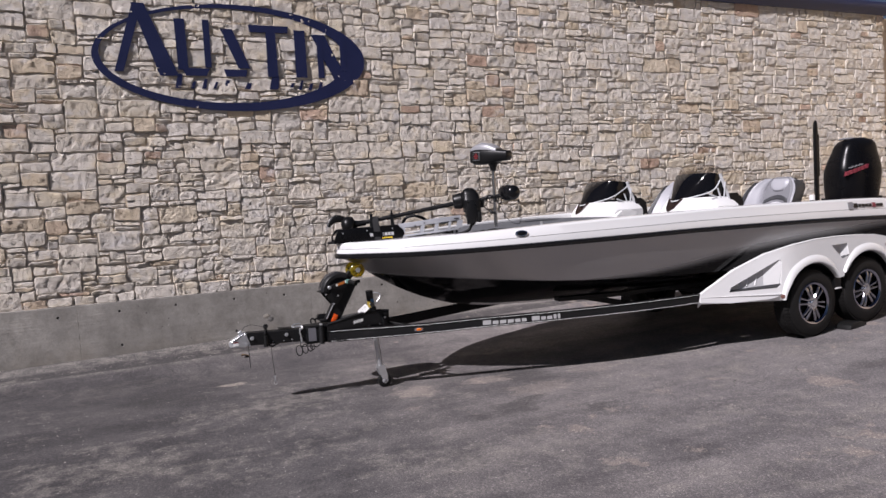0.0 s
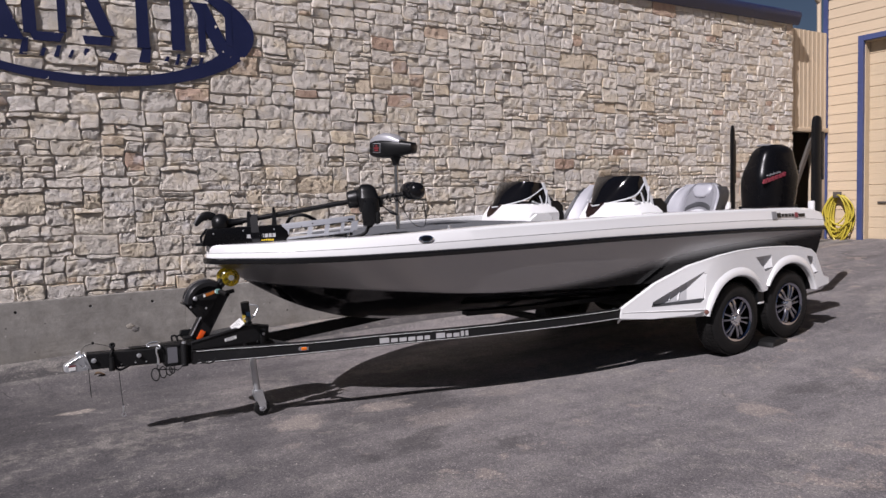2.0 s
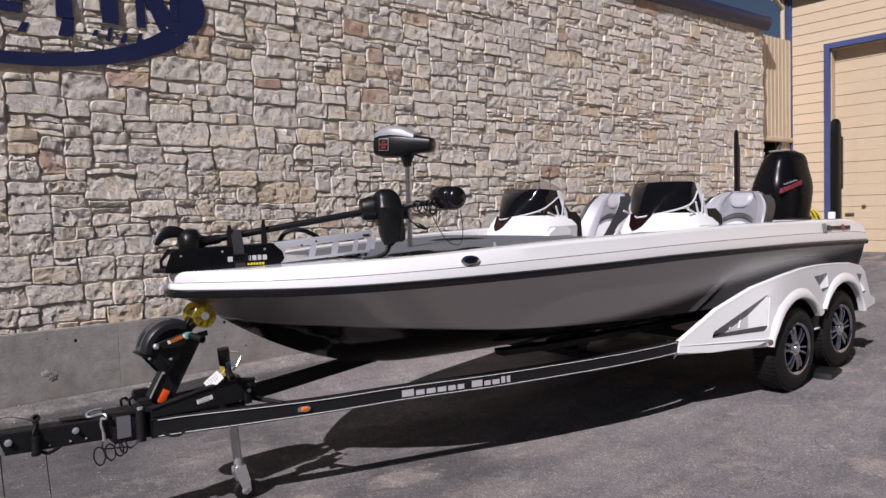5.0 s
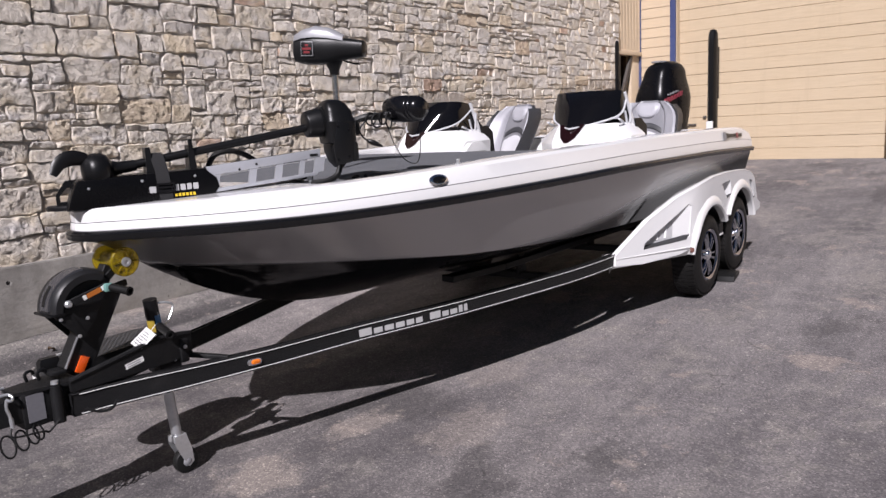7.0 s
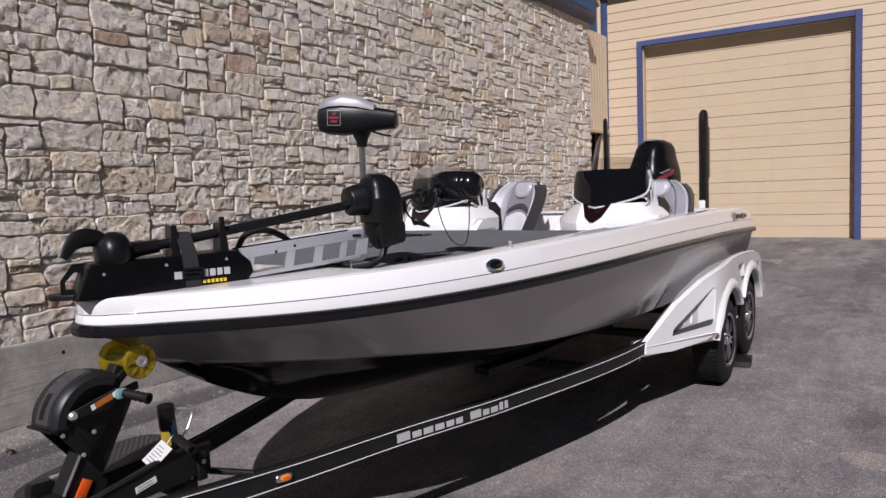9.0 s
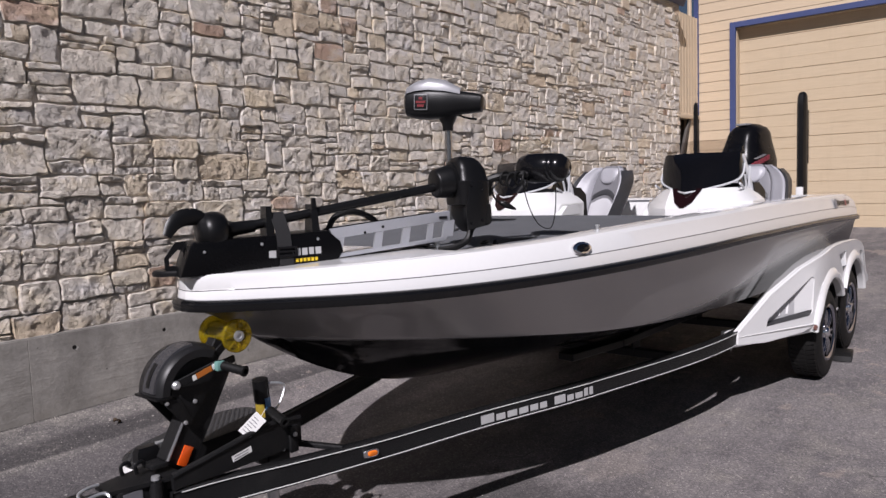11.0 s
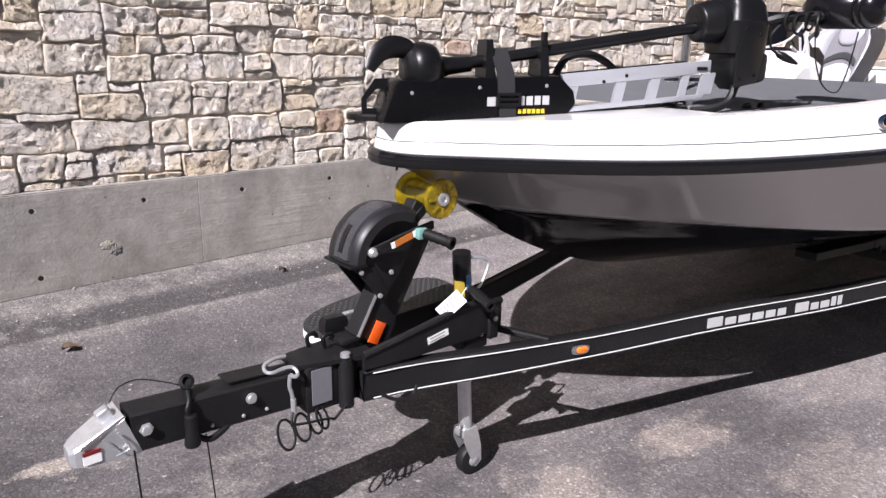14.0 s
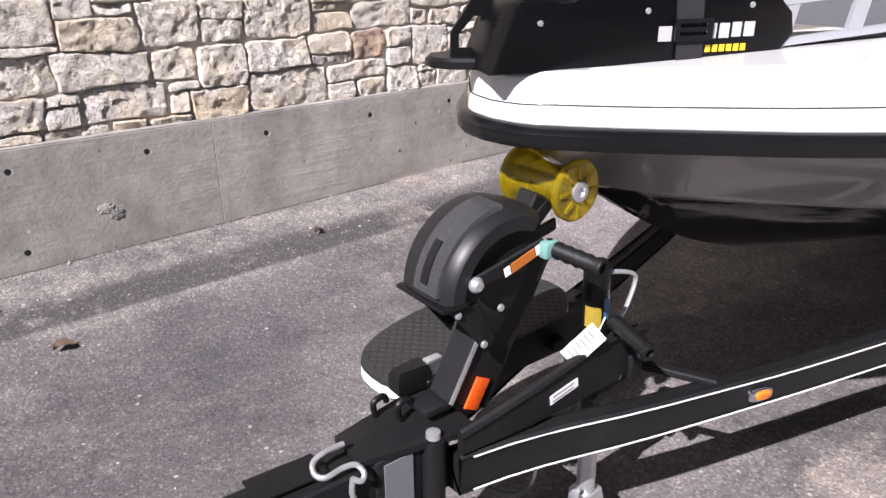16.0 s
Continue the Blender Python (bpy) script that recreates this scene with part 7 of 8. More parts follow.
    bm = bmesh.new()
    tube(bm, smooth_curve([M @ Vector((0.06, 0, -0.06)), M @ Vector((0.12, 0, -0.075)), M @ Vector((0.17, 0, -0.08))], 4), 0.006, 6)
    part("grip", bm, BLACK_PLASTIC, h)


build_head()


# ---- trailer tongue, winch, jack ----
def build_tongue():
    y = AXIS_Y
    nf = y - 0.055          # near face of the tongue
    bm = bmesh.new()
    loft(bm, [[(x, y - 0.010 + a * 0.045, c + b * 0.054) for a, b in ((-1, -0.9), (-0.9, -1), (0.9, -1), (1, -0.9), (1, 0.9), (0.9, 1), (-0.9, 1), (-1, 0.9))] for x, c in ((0.235, 0.603), (0.50, 0.580), (0.735, 0.560))])
    tongue = part("tongue", bm, GRIT, trailer, "textured black folding tongue")
    for x, z, r in ((0.270, 0.606, 0.018), (0.555, 0.590, 0.016)):
        bm = bmesh.new()
        turned(bm, (x, nf - 0.0005, z), (0, -1, 0), ((0, r), (0.004, r), (0.005, r * 0.72), (0.013, r * 0.7), (0.014, 0)), 6 if r > 0.017 else 12)
        part("bolt", bm, ZINC, tongue, "zinc bolt")
    for x, z in ((0.44, 0.55), (0.53, 0.545), (0.60, 0.540)):
        bm = bmesh.new()
        turned(bm, (x, nf - 0.0005, z), (0, -1, 0), ((0, 0.006), (0.004, 0.004), (0.004, 0)), 8)
        part("rivet", bm, ZINC, tongue)
    bm = bmesh.new()
    bar(bm, (0.50, y, 0.646), (0.64, y, 0.6333), 0.07, 0.004, 0)
    part("anti_slip_label", bm, BLACK_RUBBER, tongue)
    # coupler
    bm = bmesh.new()
    rings = []
    for x, zt, zb, w in ((0.256, 0.660, 0.548, 0.056), (0.205, 0.652, 0.548, 0.054), (0.165, 0.634, 0.550, 0.050), (0.125, 0.614, 0.553, 0.045), (0.104, 0.604, 0.556, 0.037), (0.092, 0.597, 0.562, 0.024)):
        k = 0.035 if x > 0.25 else 0.0
        rings.append([(x, y - w, zb), (x - k, y - w, zt - 0.008), (x - k, y - w + 0.006, zt), (x - k, y + w - 0.006, zt), (x - k, y + w, zt - 0.008), (x, y + w, zb)])
    loft(bm, rings)
    coupler = part("coupler", bm, ZINC, trailer, "bare zinc ball coupler", 20)
    # box latch with rounded corners on the sloping top
    bm = bmesh.new()
    box(bm, (-0.018, -0.016, -0.012), (0.018, 0.016, 0.026), 0.007, Matrix.Translation((0.190, y - 0.004, 0.650)) @ pose(0, 0, 0, 0, -24, 0), 3)
    part("latch", bm, ZINC, coupler, "raised box latch")
    bm = bmesh.new()
    box(bm, (-0.060, -0.003, -0.003), (0.060, 0.003, 0.003), 0.001, Matrix.Translation((0.170, y - 0.051, 0.632)) @ pose(0, 0, 0, 0, -25, 0))
    part("rolled_edge", bm, CHROME, coupler, "bright rolled edge")
    bm = bmesh.new()
    tube(bm, smooth_curve([(0.20, y - 0.062, 0.625), (0.215, y - 0.066, 0.60), (0.222, y - 0.066, 0.575), (0.19, y - 0.068, 0.568)], 4), 0.003, 6)
    tube(bm, smooth_curve([(0.165, y - 0.062, 0.62), (0.185, y - 0.066, 0.59), (0.20, y - 0.066, 0.575)], 4), 0.0025, 6)
    part("safety_pin", bm, ZINC, coupler)
    bm = bmesh.new()
    box(bm, (0.118, y - 0.0535, 0.562), (0.160, y - 0.0490, 0.586), 0, pose(0, 0, 0))
    part("warning_label", bm, PAPER, coupler, "white warning label")
    bm = bmesh.new()
    box(bm, (0.118, y - 0.0540, 0.587), (0.160, y - 0.0490, 0.596), 0)
    part("label_band", bm, RED_INK, coupler)
    # fold-away knuckle
    bm = bmesh.new()
    box(bm, (0.725, y - 0.062, 0.474), (0.905, y + 0.062, 0.622), 0.008)
    loft(bm, [[(0.70, y - 0.05, 0.620), (0.95, y - 0.10, 0.614), (0.95, y + 0.10, 0.614), (0.70, y + 0.05, 0.620)], [(0.70, y - 0.05, 0.634), (0.95, y - 0.10, 0.629), (0.95, y + 0.10, 0.629), (0.70, y + 0.05, 0.634)]])
    knuckle = part("hinge_block", bm, GRIT, trailer, "black fold-away hinge block")
    bm = bmesh.new()
    tube(bm, [(0.855, y - 0.070, 0.468), (0.855, y - 0.070, 0.626)], 0.024, 14)
    turned(bm, (0.855, y - 0.070, 0.626), (0, 0, 1), ((0, 0.02), (0.004, 0.02), (0.005, 0.014), (0.016, 0.013), (0.017, 0)), 6)
    part("hinge_pin", bm, GRIT, knuckle, "hinge pin with zinc bolt head")
    bm = bmesh.new()
    turned(bm, (0.855, y - 0.070, 0.631), (0, 0, 1), ((0, 0.016), (0.012, 0.015), (0.014, 0)), 12)
    part("pin_head", bm, ZINC, knuckle)
    bm = bmesh.new()
    box(bm, (0.742, y - 0.0655, 0.500), (0.808, y - 0.0625, 0.612), 0)
    part("rating_plate", bm, plain("grey_rating_plate", (0.16, 0.16, 0.175), 0.4, vary=0.15), knuckle, "grey rating plate")
    # wiring plug that stands on the tongue and its hanging pigtail
    bm = bmesh.new()
    tube(bm, smooth_curve([(0.395, y - 0.015, 0.640), (0.393, y - 0.012, 0.668), (0.392, y - 0.02, 0.682)], 4), [0.012] * 6 + [0.017, 0.018, 0.018], 10)
    turned(bm, (0.392, y - 0.02, 0.682), (0.0, -0.8, 0.6), ((-0.01, 0.018), (0.006, 0.021), (0.008, 0.012), (-0.004, 0.010)), 14)
    tube(bm, smooth_curve([(0.392, y - 0.025, 0.665), (0.382, y - 0.060, 0.645), (0.372, y - 0.068, 0.625), (0.378, y - 0.068, 0.61)], 4), 0.006, 8)
    turned(bm, (0.380, y - 0.068, 0.612), (0.0, 0.02, -1), ((0, 0.010), (0.004, 0.017), (0.06, 0.018), (0.085, 0.022), (0.092, 0.020), (0.093, 0.0)), 12)
    tube(bm, smooth_curve([(0.40, y - 0.05, 0.53), (0.43, y - 0.06, 0.515), (0.47, y - 0.055, 0.525), (0.50, y - 0.04, 0.535)], 5), 0.009, 8)
    part("wiring_plug", bm, BLACK_RUBBER, tongue, "black trailer wiring plug")
    # S hook on the tongue and coiled cable under it
    bm = bmesh.new()
    z0 = 0.642
    hook = [(0.70, -0.005, 0.010), (0.645, -0.005, 0.012), (0.600, -0.010, 0.006), (0.588, -0.030, -0.004), (0.606, -0.048, -0.006), (0.66, -0.048, -0.004), (0.695, -0.055, -0.006), (0.706, -0.070, -0.018), (0.690, -0.078, -0.026), (0.668, -0.070, -0.018)]
    tube(bm, smooth_curve([(0.668 + (hx - 0.668) * 0.68, y + hy, z0 + 0.004 + hz) for hx, hy, hz in hook], 6), 0.0056, 10)
    part("s_hook", bm, ZINC, tongue, "zinc S hook")
    bm = bmesh.new()
    tube(bm, smooth_curve([(0.672, y - 0.066, z0 - 0.018), (0.668, y - 0.066, z0 - 0.05), (0.675, y - 0.066, z0 - 0.08), (0.678, y - 0.066, z0 - 0.11)], 4), 0.006, 8)
    tube(bm, [(0.678, y - 0.066, z0 - 0.095), (0.679, y - 0.066, z0 - 0.135)], 0.0085, 8)
    part("cable_end", bm, ZINC, tongue)
    rng = random.Random(2)
    for k, cx in enumerate((0.655, 0.705, 0.745, 0.765)):
        bm = bmesh.new()
        rz, rx = 0.040 - 0.004 * k, 0.026 - 0.003 * k
        tube(bm, [(cx + rx * math.cos(2 * math.pi * i / 24), y - 0.060 - 0.006 * k + 0.02 * math.sin(2 * math.pi * i / 24), 0.425 + 0.008 * k + rz * math.sin(2 * math.pi * i / 24) + 0.012) for i in range(25)], 0.0042, 6, False)
        part("coiled_cable", bm, BLACK_RUBBER, tongue)
    bm = bmesh.new()
    tube(bm, smooth_curve([(0.677, y - 0.066, 0.515), (0.665, y - 0.08, 0.48), (0.70, y - 0.09, 0.47), (0.78, y - 0.095, 0.46), (0.80, y - 0.09, 0.45), (0.84, y - 0.088, 0.48), (0.86, y - 0.085, 0.50)], 5), 0.0042, 6)
    tube(bm, smooth_curve([(0.93, y - 0.15, 0.515), (0.97, y - 0.17, 0.492), (1.02, y - 0.18, 0.49), (1.05, y - 0.17, 0.515)], 5), 0.006, 6)
    part("coiled_cable", bm, BLACK_RUBBER, tongue)
    # two thin breakaway lines
    bm = bmesh.new()
    tube(bm, smooth_curve([(0.235, y - 0.06, 0.56), (0.238, y - 0.062, 0.45), (0.242, y - 0.060, 0.36)], 4), 0.0028, 5)
    part("breakaway_line", bm, BLACK_RUBBER, coupler)
    bm = bmesh.new()
    tube(bm, smooth_curve([(0.42, y - 0.06, 0.535), (0.425, y - 0.064, 0.42), (0.432, y - 0.064, 0.30), (0.436, y - 0.064, 0.23)], 4), 0.0022, 5)
    line = part("breakaway_line", bm, BLACK_RUBBER, tongue)
    bm = bmesh.new()
    box(bm, (0.431, y - 0.068, 0.205), (0.441, y - 0.060, 0.250), 0.002)
    tube(bm, [(0.436 + 0.012 * math.cos(2 * math.pi * i / 14), y - 0.064, 0.19 + 0.014 * math.sin(2 * math.pi * i / 14)) for i in range(15)], 0.002, 5, False)
    part("line_clip", bm, ZINC, line)
    # thin cable that loops from the plug back to the latch
    bm = bmesh.new()
    tube(bm, smooth_curve([(0.385, y - 0.02, 0.672), (0.345, y + 0.0, 0.690), (0.285, y + 0.03, 0.706), (0.235, y + 0.03, 0.700), (0.205, y + 0.01, 0.676)], 6), 0.0018, 5)
    part("breakaway_line", bm, BLACK_RUBBER, tongue)
    # the tongue dips a little towards its tip
    for top in (tongue, coupler):
        for ob in [top] + list(top.children_recursive):
            for v in ob.data.vertices:
                if v.co.z > 0.30:
                    v.co.z -= 0.022 * max(0.0, 0.735 - v.co.x) / 0.5


def build_winch():
    y = AXIS_Y - 0.02
    bm = bmesh.new()
    # slanting post: a flanged box
    bar(bm, (0.961, y, 0.645), (1.140, y, 0.965), 0.060, 0.118, 0.004)
    bar(bm, (1.10, y, 0.955), (1.160, y, 1.062), 0.050, 0.050, 0.004)
    bar(bm, (0.909, y, 0.674), (1.066, y, 0.954), 0.068, 0.008, 0.003)
    box(bm, (0.86, y - 0.020, 0.652), (1.02, y + 0.05, 0.668), 0.003)
    post = part("winch_post", bm, GRIT, trailer, "black slanting winch post")
    bm = bmesh.new()
    tube(bm, [(0.912, y - 0.034, 0.674), (1.066, y - 0.034, 0.949)], 0.0058, 6)
    part("weld_bead", bm, plain("worn_edge_metal", (0.22, 0.22, 0.225), 0.45, 0.6, vary=0.4, fine=200, relief=0.4), post)
    bm = bmesh.new()
    along, across = Vector((0.488, 0.873)), Vector((0.873, -0.488))
    mid = Vector((0.980, 0.672))
    prism(bm, [tuple(mid + a * 0.036 * along + b * 0.019 * across) for a, b in ((-1, -1), (-1, 1), (1, 1), (1, -1))], 0.006, pose(0, y - 0.0375, 0), 0.0015)
    part("reflector", bm, RED_ORANGE_LENS, post, "orange reflector")
    # winch bracket arms and cover
    bm = bmesh.new()
    for w in (-0.050, 0.060):
        prism(bm, [(0.93, 0.885), (1.01, 0.80), (1.06, 0.86), (1.13, 1.00), (1.06, 1.03), (0.95, 0.99)], 0.008, pose(0, y + w, 0), 0.001)
        prism(bm, [(0.886, 0.907), (0.962, 0.893), (1.010, 0.805), (0.992, 0.770)], 0.006, pose(0, y + 1.1 * w, 0), 0.001)
    winch = part("winch_frame", bm, GRIT, trailer, "black winch frame")
    for bx, bz in ((0.912, 0.886), (0.978, 0.800), (1.020, 0.868)):
        bm = bmesh.new()
        turned(bm, (bx, y - 0.056, bz), (0, -1, 0), ((0, 0.008), (0.005, 0.007), (0.006, 0)), 10)
        part("frame_bolt", bm, ZINC, winch)
    bm = bmesh.new()
    cx, cz, r = 1.040, 0.908, 0.158
    rows = []
    for k in range(15):
        a = radians(178 - 116 * k / 14)
        ca, sa = math.cos(a), math.sin(a)
        row = []
        for w, rr in ((-0.078, r - 0.040), (-0.078, r - 0.012), (-0.066, r), (-0.02, r + 0.006), (0.02, r + 0.006), (0.066, r), (0.078, r - 0.012), (0.078, r - 0.040), (0.070, r - 0.040), (0.070, r - 0.012), (-0.070, r - 0.012), (-0.070, r - 0.040)):
            row.append((cx + rr * ca, y + 0.012 + w, cz + rr * sa))
        rows.append(row)
    loft(bm, rows)
    cover = part("winch_cover", bm, plain("ribbed_black_cover", (0.012, 0.012, 0.013), 0.42, vary=0.3, spec=0.35), trailer, "curved black plastic winch cover", 40)
    bm = bmesh.new()
    arc = [(cx + (r - 0.006) * math.cos(radians(178 - 116 * k / 14)), cz + (r - 0.006) * math.sin(radians(178 - 116 * k / 14))) for k in range(15)]
    prism(bm, arc + [(1.135, 0.98), (1.06, 0.90), (0.97, 0.875), (0.90, 0.885)], 0.006, pose(0, y - 0.046, 0))
    part("cover_side", bm, BLACK_RUBBER, cover)
    bm = bmesh.new()
    box(bm, (cx - r - 0.012, y - 0.066, cz - 0.006), (cx - r + 0.050, y + 0.088, cz + 0.004), 0.003)
    part("cover_lip", bm, BLACK_PLASTIC, cover)
    # raised scuffed band, its sheen put into a paler base colour, with a dark slot
    def band(w0, w1, rise, a0, a1):
        bm = bmesh.new()
        rows = []
        for k in range(13):
            a = radians(a0 + (a1 - a0) * k / 12)
            rows.append([(cx + q * math.cos(a), y + 0.012 + w, cz + q * math.sin(a)) for w, q in ((w0 - 0.003, r - 0.004), (w0, r + rise), (w1, r + rise), (w1 + 0.003, r - 0.004))])
        loft(bm, rows)
        return bm
    part("raised_band", band(-0.052, 0.020, 0.010, 174, 92), plain("scuffed_sheen_plastic", (0.040, 0.040, 0.044), 0.24, vary=0.35, fine=120, relief=0.2), cover, "scuffed black raised band with its sheen painted in", 40)
    part("slot", band(-0.022, -0.002, 0.0125, 168, 138), BLACK_RUBBER, cover)
    bm = bmesh.new()
    tube(bm, [(1.015, y - 0.04, 0.925), (1.015, y + 0.06, 0.925)], 0.062, 20)
    part("strap_drum", bm, BLACK_RUBBER, winch, "black strap drum")
    bm = bmesh.new()
    bolt = Vector((0.945, y - 0.066, 0.945))
    bar(bm, bolt, (1.105, y - 0.085, 0.992), 0.008, 0.030, 0.003)
    handle = part("crank_arm", bm, GRIT, winch, "black winch crank")
    bm = bmesh.new()
    turned(bm, bolt + Vector((0, 0.045, 0)), (0, -1, 0), ((0, 0.012), (0.045, 0.012), (0.046, 0.016), (0.052, 0.016), (0.060, 0.010), (0.061, 0)), 14)
    part("crank_bolt", bm, ZINC, handle)
    bm = bmesh.new()
    bar(bm, (1.015, y - 0.0900, 0.9655), (1.075, y - 0.0900, 0.983), 0.002, 0.020, 0)
    part("orange_label", bm, ORANGE_PRINT, handle, "orange warning label")
    for a, b in ((0.998, 1.012), (1.078, 1.094)):
        bm = bmesh.new()
        bar(bm, (a, y - 0.0900, 0.9605 + (a - 0.998) * 0.294), (b, y - 0.0900, 0.9605 + (b - 0.998) * 0.294), 0.002, 0.019, 0)
        part("label_end", bm, PAPER, handle)
    bm = bmesh.new()
    box(bm, (1.085, y - 0.112, 0.969), (1.120, y - 0.088, 1.004), 0.006)
    part("ferrule", bm, TEAL, handle, "teal plastic ferrule")
    bm = bmesh.new()
    g0, g1 = Vector((1.105, y - 0.085, 0.989)), Vector((1.138, y - 0.200, 0.972))
    prof = [(0, 0.010), (0.004, 0.017)]
    for k in range(5):
        prof += [(0.012 + 0.021 * k, 0.0185), (0.022 + 0.021 * k, 0.0155)]
    prof += [(0.118, 0.020), (0.125, 0.020), (0.126, 0.011), (0.110, 0.010)]
    turned(bm, g0, g1 - g0, prof, 16)
    part("grip", bm, BLACK_RUBBER, handle, "ribbed black rubber grip", 60)
    # bow roller
    bm = bmesh.new()
    turned(bm, (1.205, AXIS_Y + 0.075, 1.075), (0, -1, 0), ((0.0, 0.016), (0.0, 0.060), (0.004, 0.064), (0.013, 0.064), (0.018, 0.058), (0.024, 0.049), (0.036, 0.044), (0.085, 0.039), (0.134, 0.044), (0.146, 0.049), (0.152, 0.058), (0.157, 0.064), (0.166, 0.064), (0.170, 0.060), (0.170, 0.016)), 28)
    roller = part("bow_roller", bm, YELLOW_URETHANE, trailer, "translucent yellow bow roller", 40)
    for k in range(8):
        a = 2 * math.pi * k / 8
        bm = bmesh.new()
        box(bm, (-0.004, -0.004, 0.026), (0.004, 0.0, 0.055), 0.001)
        bmesh.ops.transform(bm, matrix=Matrix.Translation((1.205, AXIS_Y - 0.0955, 1.075)) @ Matrix.Rotation(a, 4, "Y"), verts=bm.verts)
        part("web", bm, YELLOW_URETHANE, roller)
    bm = bmesh.new()
    turned(bm, (1.205, AXIS_Y + 0.09, 1.075), (0, -1, 0), ((0, 0.010), (0.185, 0.010), (0.186, 0.021), (0.192, 0.021), (0.193, 0.011), (0.187, 0.009)), 16)
    part("roller_pin", bm, ZINC, roller)
    bm = bmesh.new()
    for s in (-1, 1):
        bar(bm, (1.135, AXIS_Y + s * 0.025 - 0.02, 1.01), (1.205, AXIS_Y + s * 0.028 - 0.01, 1.062), 0.008, 0.035)
    part("roller_bracket", bm, GRIT, trailer)
    bm = bmesh.new()
    bar(bm, (1.10, AXIS_Y - 0.005, 0.945), (1.25, AXIS_Y + 0.005, 0.968), 0.004, 0.03)
    part("winch_strap", bm, BLACK_RUBBER, trailer, "black winch strap to the bow eye")
    # small clamps at the foot of the post
    for ox, oy, oz in ((0.83, 0.03, 0.650), (0.80, 0.075, 0.645)):
        bm = bmesh.new()
        tube(bm, smooth_curve([(ox, AXIS_Y + oy - 0.02, oz - 0.01), (ox - 0.004, AXIS_Y + oy - 0.02, oz + 0.022), (ox + 0.02, AXIS_Y + oy - 0.02, oz + 0.030), (ox + 0.028, AXIS_Y + oy - 0.02, oz + 0.014)], 4), 0.007, 8)
        part("cable_clip", bm, BLACK_PLASTIC, post)
    # latch that lies beside the post's foot
    bm = bmesh.new()
    loft(bm, [[(0.905 + dx, AXIS_Y + 0.075 + dy, z) for dx, dy in ((-0.045, -0.02), (0.035, -0.028), (0.05, 0.0), (0.035, 0.026), (-0.045, 0.02))] for z in (0.655, 0.690)] + [[(0.905 + 0.8 * dx, AXIS_Y + 0.075 + 0.7 * dy, 0.706) for dx, dy in ((-0.045, -0.02), (0.035, -0.028), (0.05, 0.0), (0.035, 0.026), (-0.045, 0.02))]])
    bar(bm, (0.93, AXIS_Y + 0.06, 0.665), (0.985, AXIS_Y + 0.04, 0.660), 0.03, 0.014)
    part("latch_block", bm, BLACK_PLASTIC, post, "worn black latch block")
    bm = bmesh.new()
    box(bm, (0.935, AXIS_Y + 0.055, 0.704), (0.975, AXIS_Y + 0.075, 0.712), 0.002)
    part("latch_plate", bm, ZINC, post)


def build_step():
    # oval tread plate on the starboard side of the tongue
    bm = bmesh.new()
    n = 40
    cx, cy, hx, hy, zt = 1.215, AXIS_Y + 0.255, 0.30, 0.155, 0.590
    ring = [(cx + hx * math.copysign(abs(math.cos(2 * math.pi * k / n)) ** 0.75, math.cos(2 * math.pi * k / n)), cy + hy * math.copysign(abs(math.sin(2 * math.pi * k / n)) ** 0.75, math.sin(2 * math.pi * k / n))) for k in range(n)]
    sl = lambda x: zt + 0.10 * (x - 0.9)
    loft(bm, [[(x, y, sl(x) - 0.045) for x, y in ring], [(x, y, sl(x)) for x, y in ring]])
    step = part("step_platform", bm, TREAD_PLATE, trailer, "black oval tread step with white edge")
    bm = bmesh.new()
    out = [(cx + (x - cx) * 1.006, cy + (y - cy) * 1.014) for x, y in ring]
    loft(bm, [[(x, y, sl(x) - 0.040) for x, y in out], [(x, y, sl(x) - 0.012) for x, y in out]], True, False)
    part("edge_band", bm, WHITE_INK, step, "white edge band")
    tread = None
    for i in range(44):
        for j in range(17):
            px = cx - 0.28 + 0.56 * i / 43
            py = cy - 0.128 + 0.256 * j / 16
            if abs((px - cx) / hx) ** 2.6 + abs((py - cy) / hy) ** 2.6 > 0.86:
                continue
            tread = tread or bmesh.new()
            m = Matrix.Translation((px, py, sl(px))) @ pose(0, 0, 0, 0, -5.7, 45 if (i + j) % 2 else -45)
            loft(tread, [[m @ Vector(p) for p in ((-0.0065, 0, -0.001), (0, -0.0022, -0.001), (0.0065, 0, -0.001), (0, 0.0022, -0.001))], [m @ Vector(p) for p in ((-0.004, 0, 0.0016), (0, -0.0012, 0.0016), (0.004, 0, 0.0016), (0, 0.0012, 0.0016))]])
    tagged(part("tread", tread, TREAD_PLATE, step), kind="stuff")
    bm = bmesh.new()
    bar(bm, (0.98, AXIS_Y + 0.06, 0.575), (0.98, AXIS_Y + 0.30, 0.575), 0.04, 0.03)
    part("step_bracket", bm, GRIT, step)
    bm = bmesh.new()
    bar(bm, (1.35, AXIS_Y + 0.06, 0.60), (1.35, AXIS_Y + 0.30, 0.60), 0.04, 0.03)
    part("step_bracket", bm, GRIT, step)


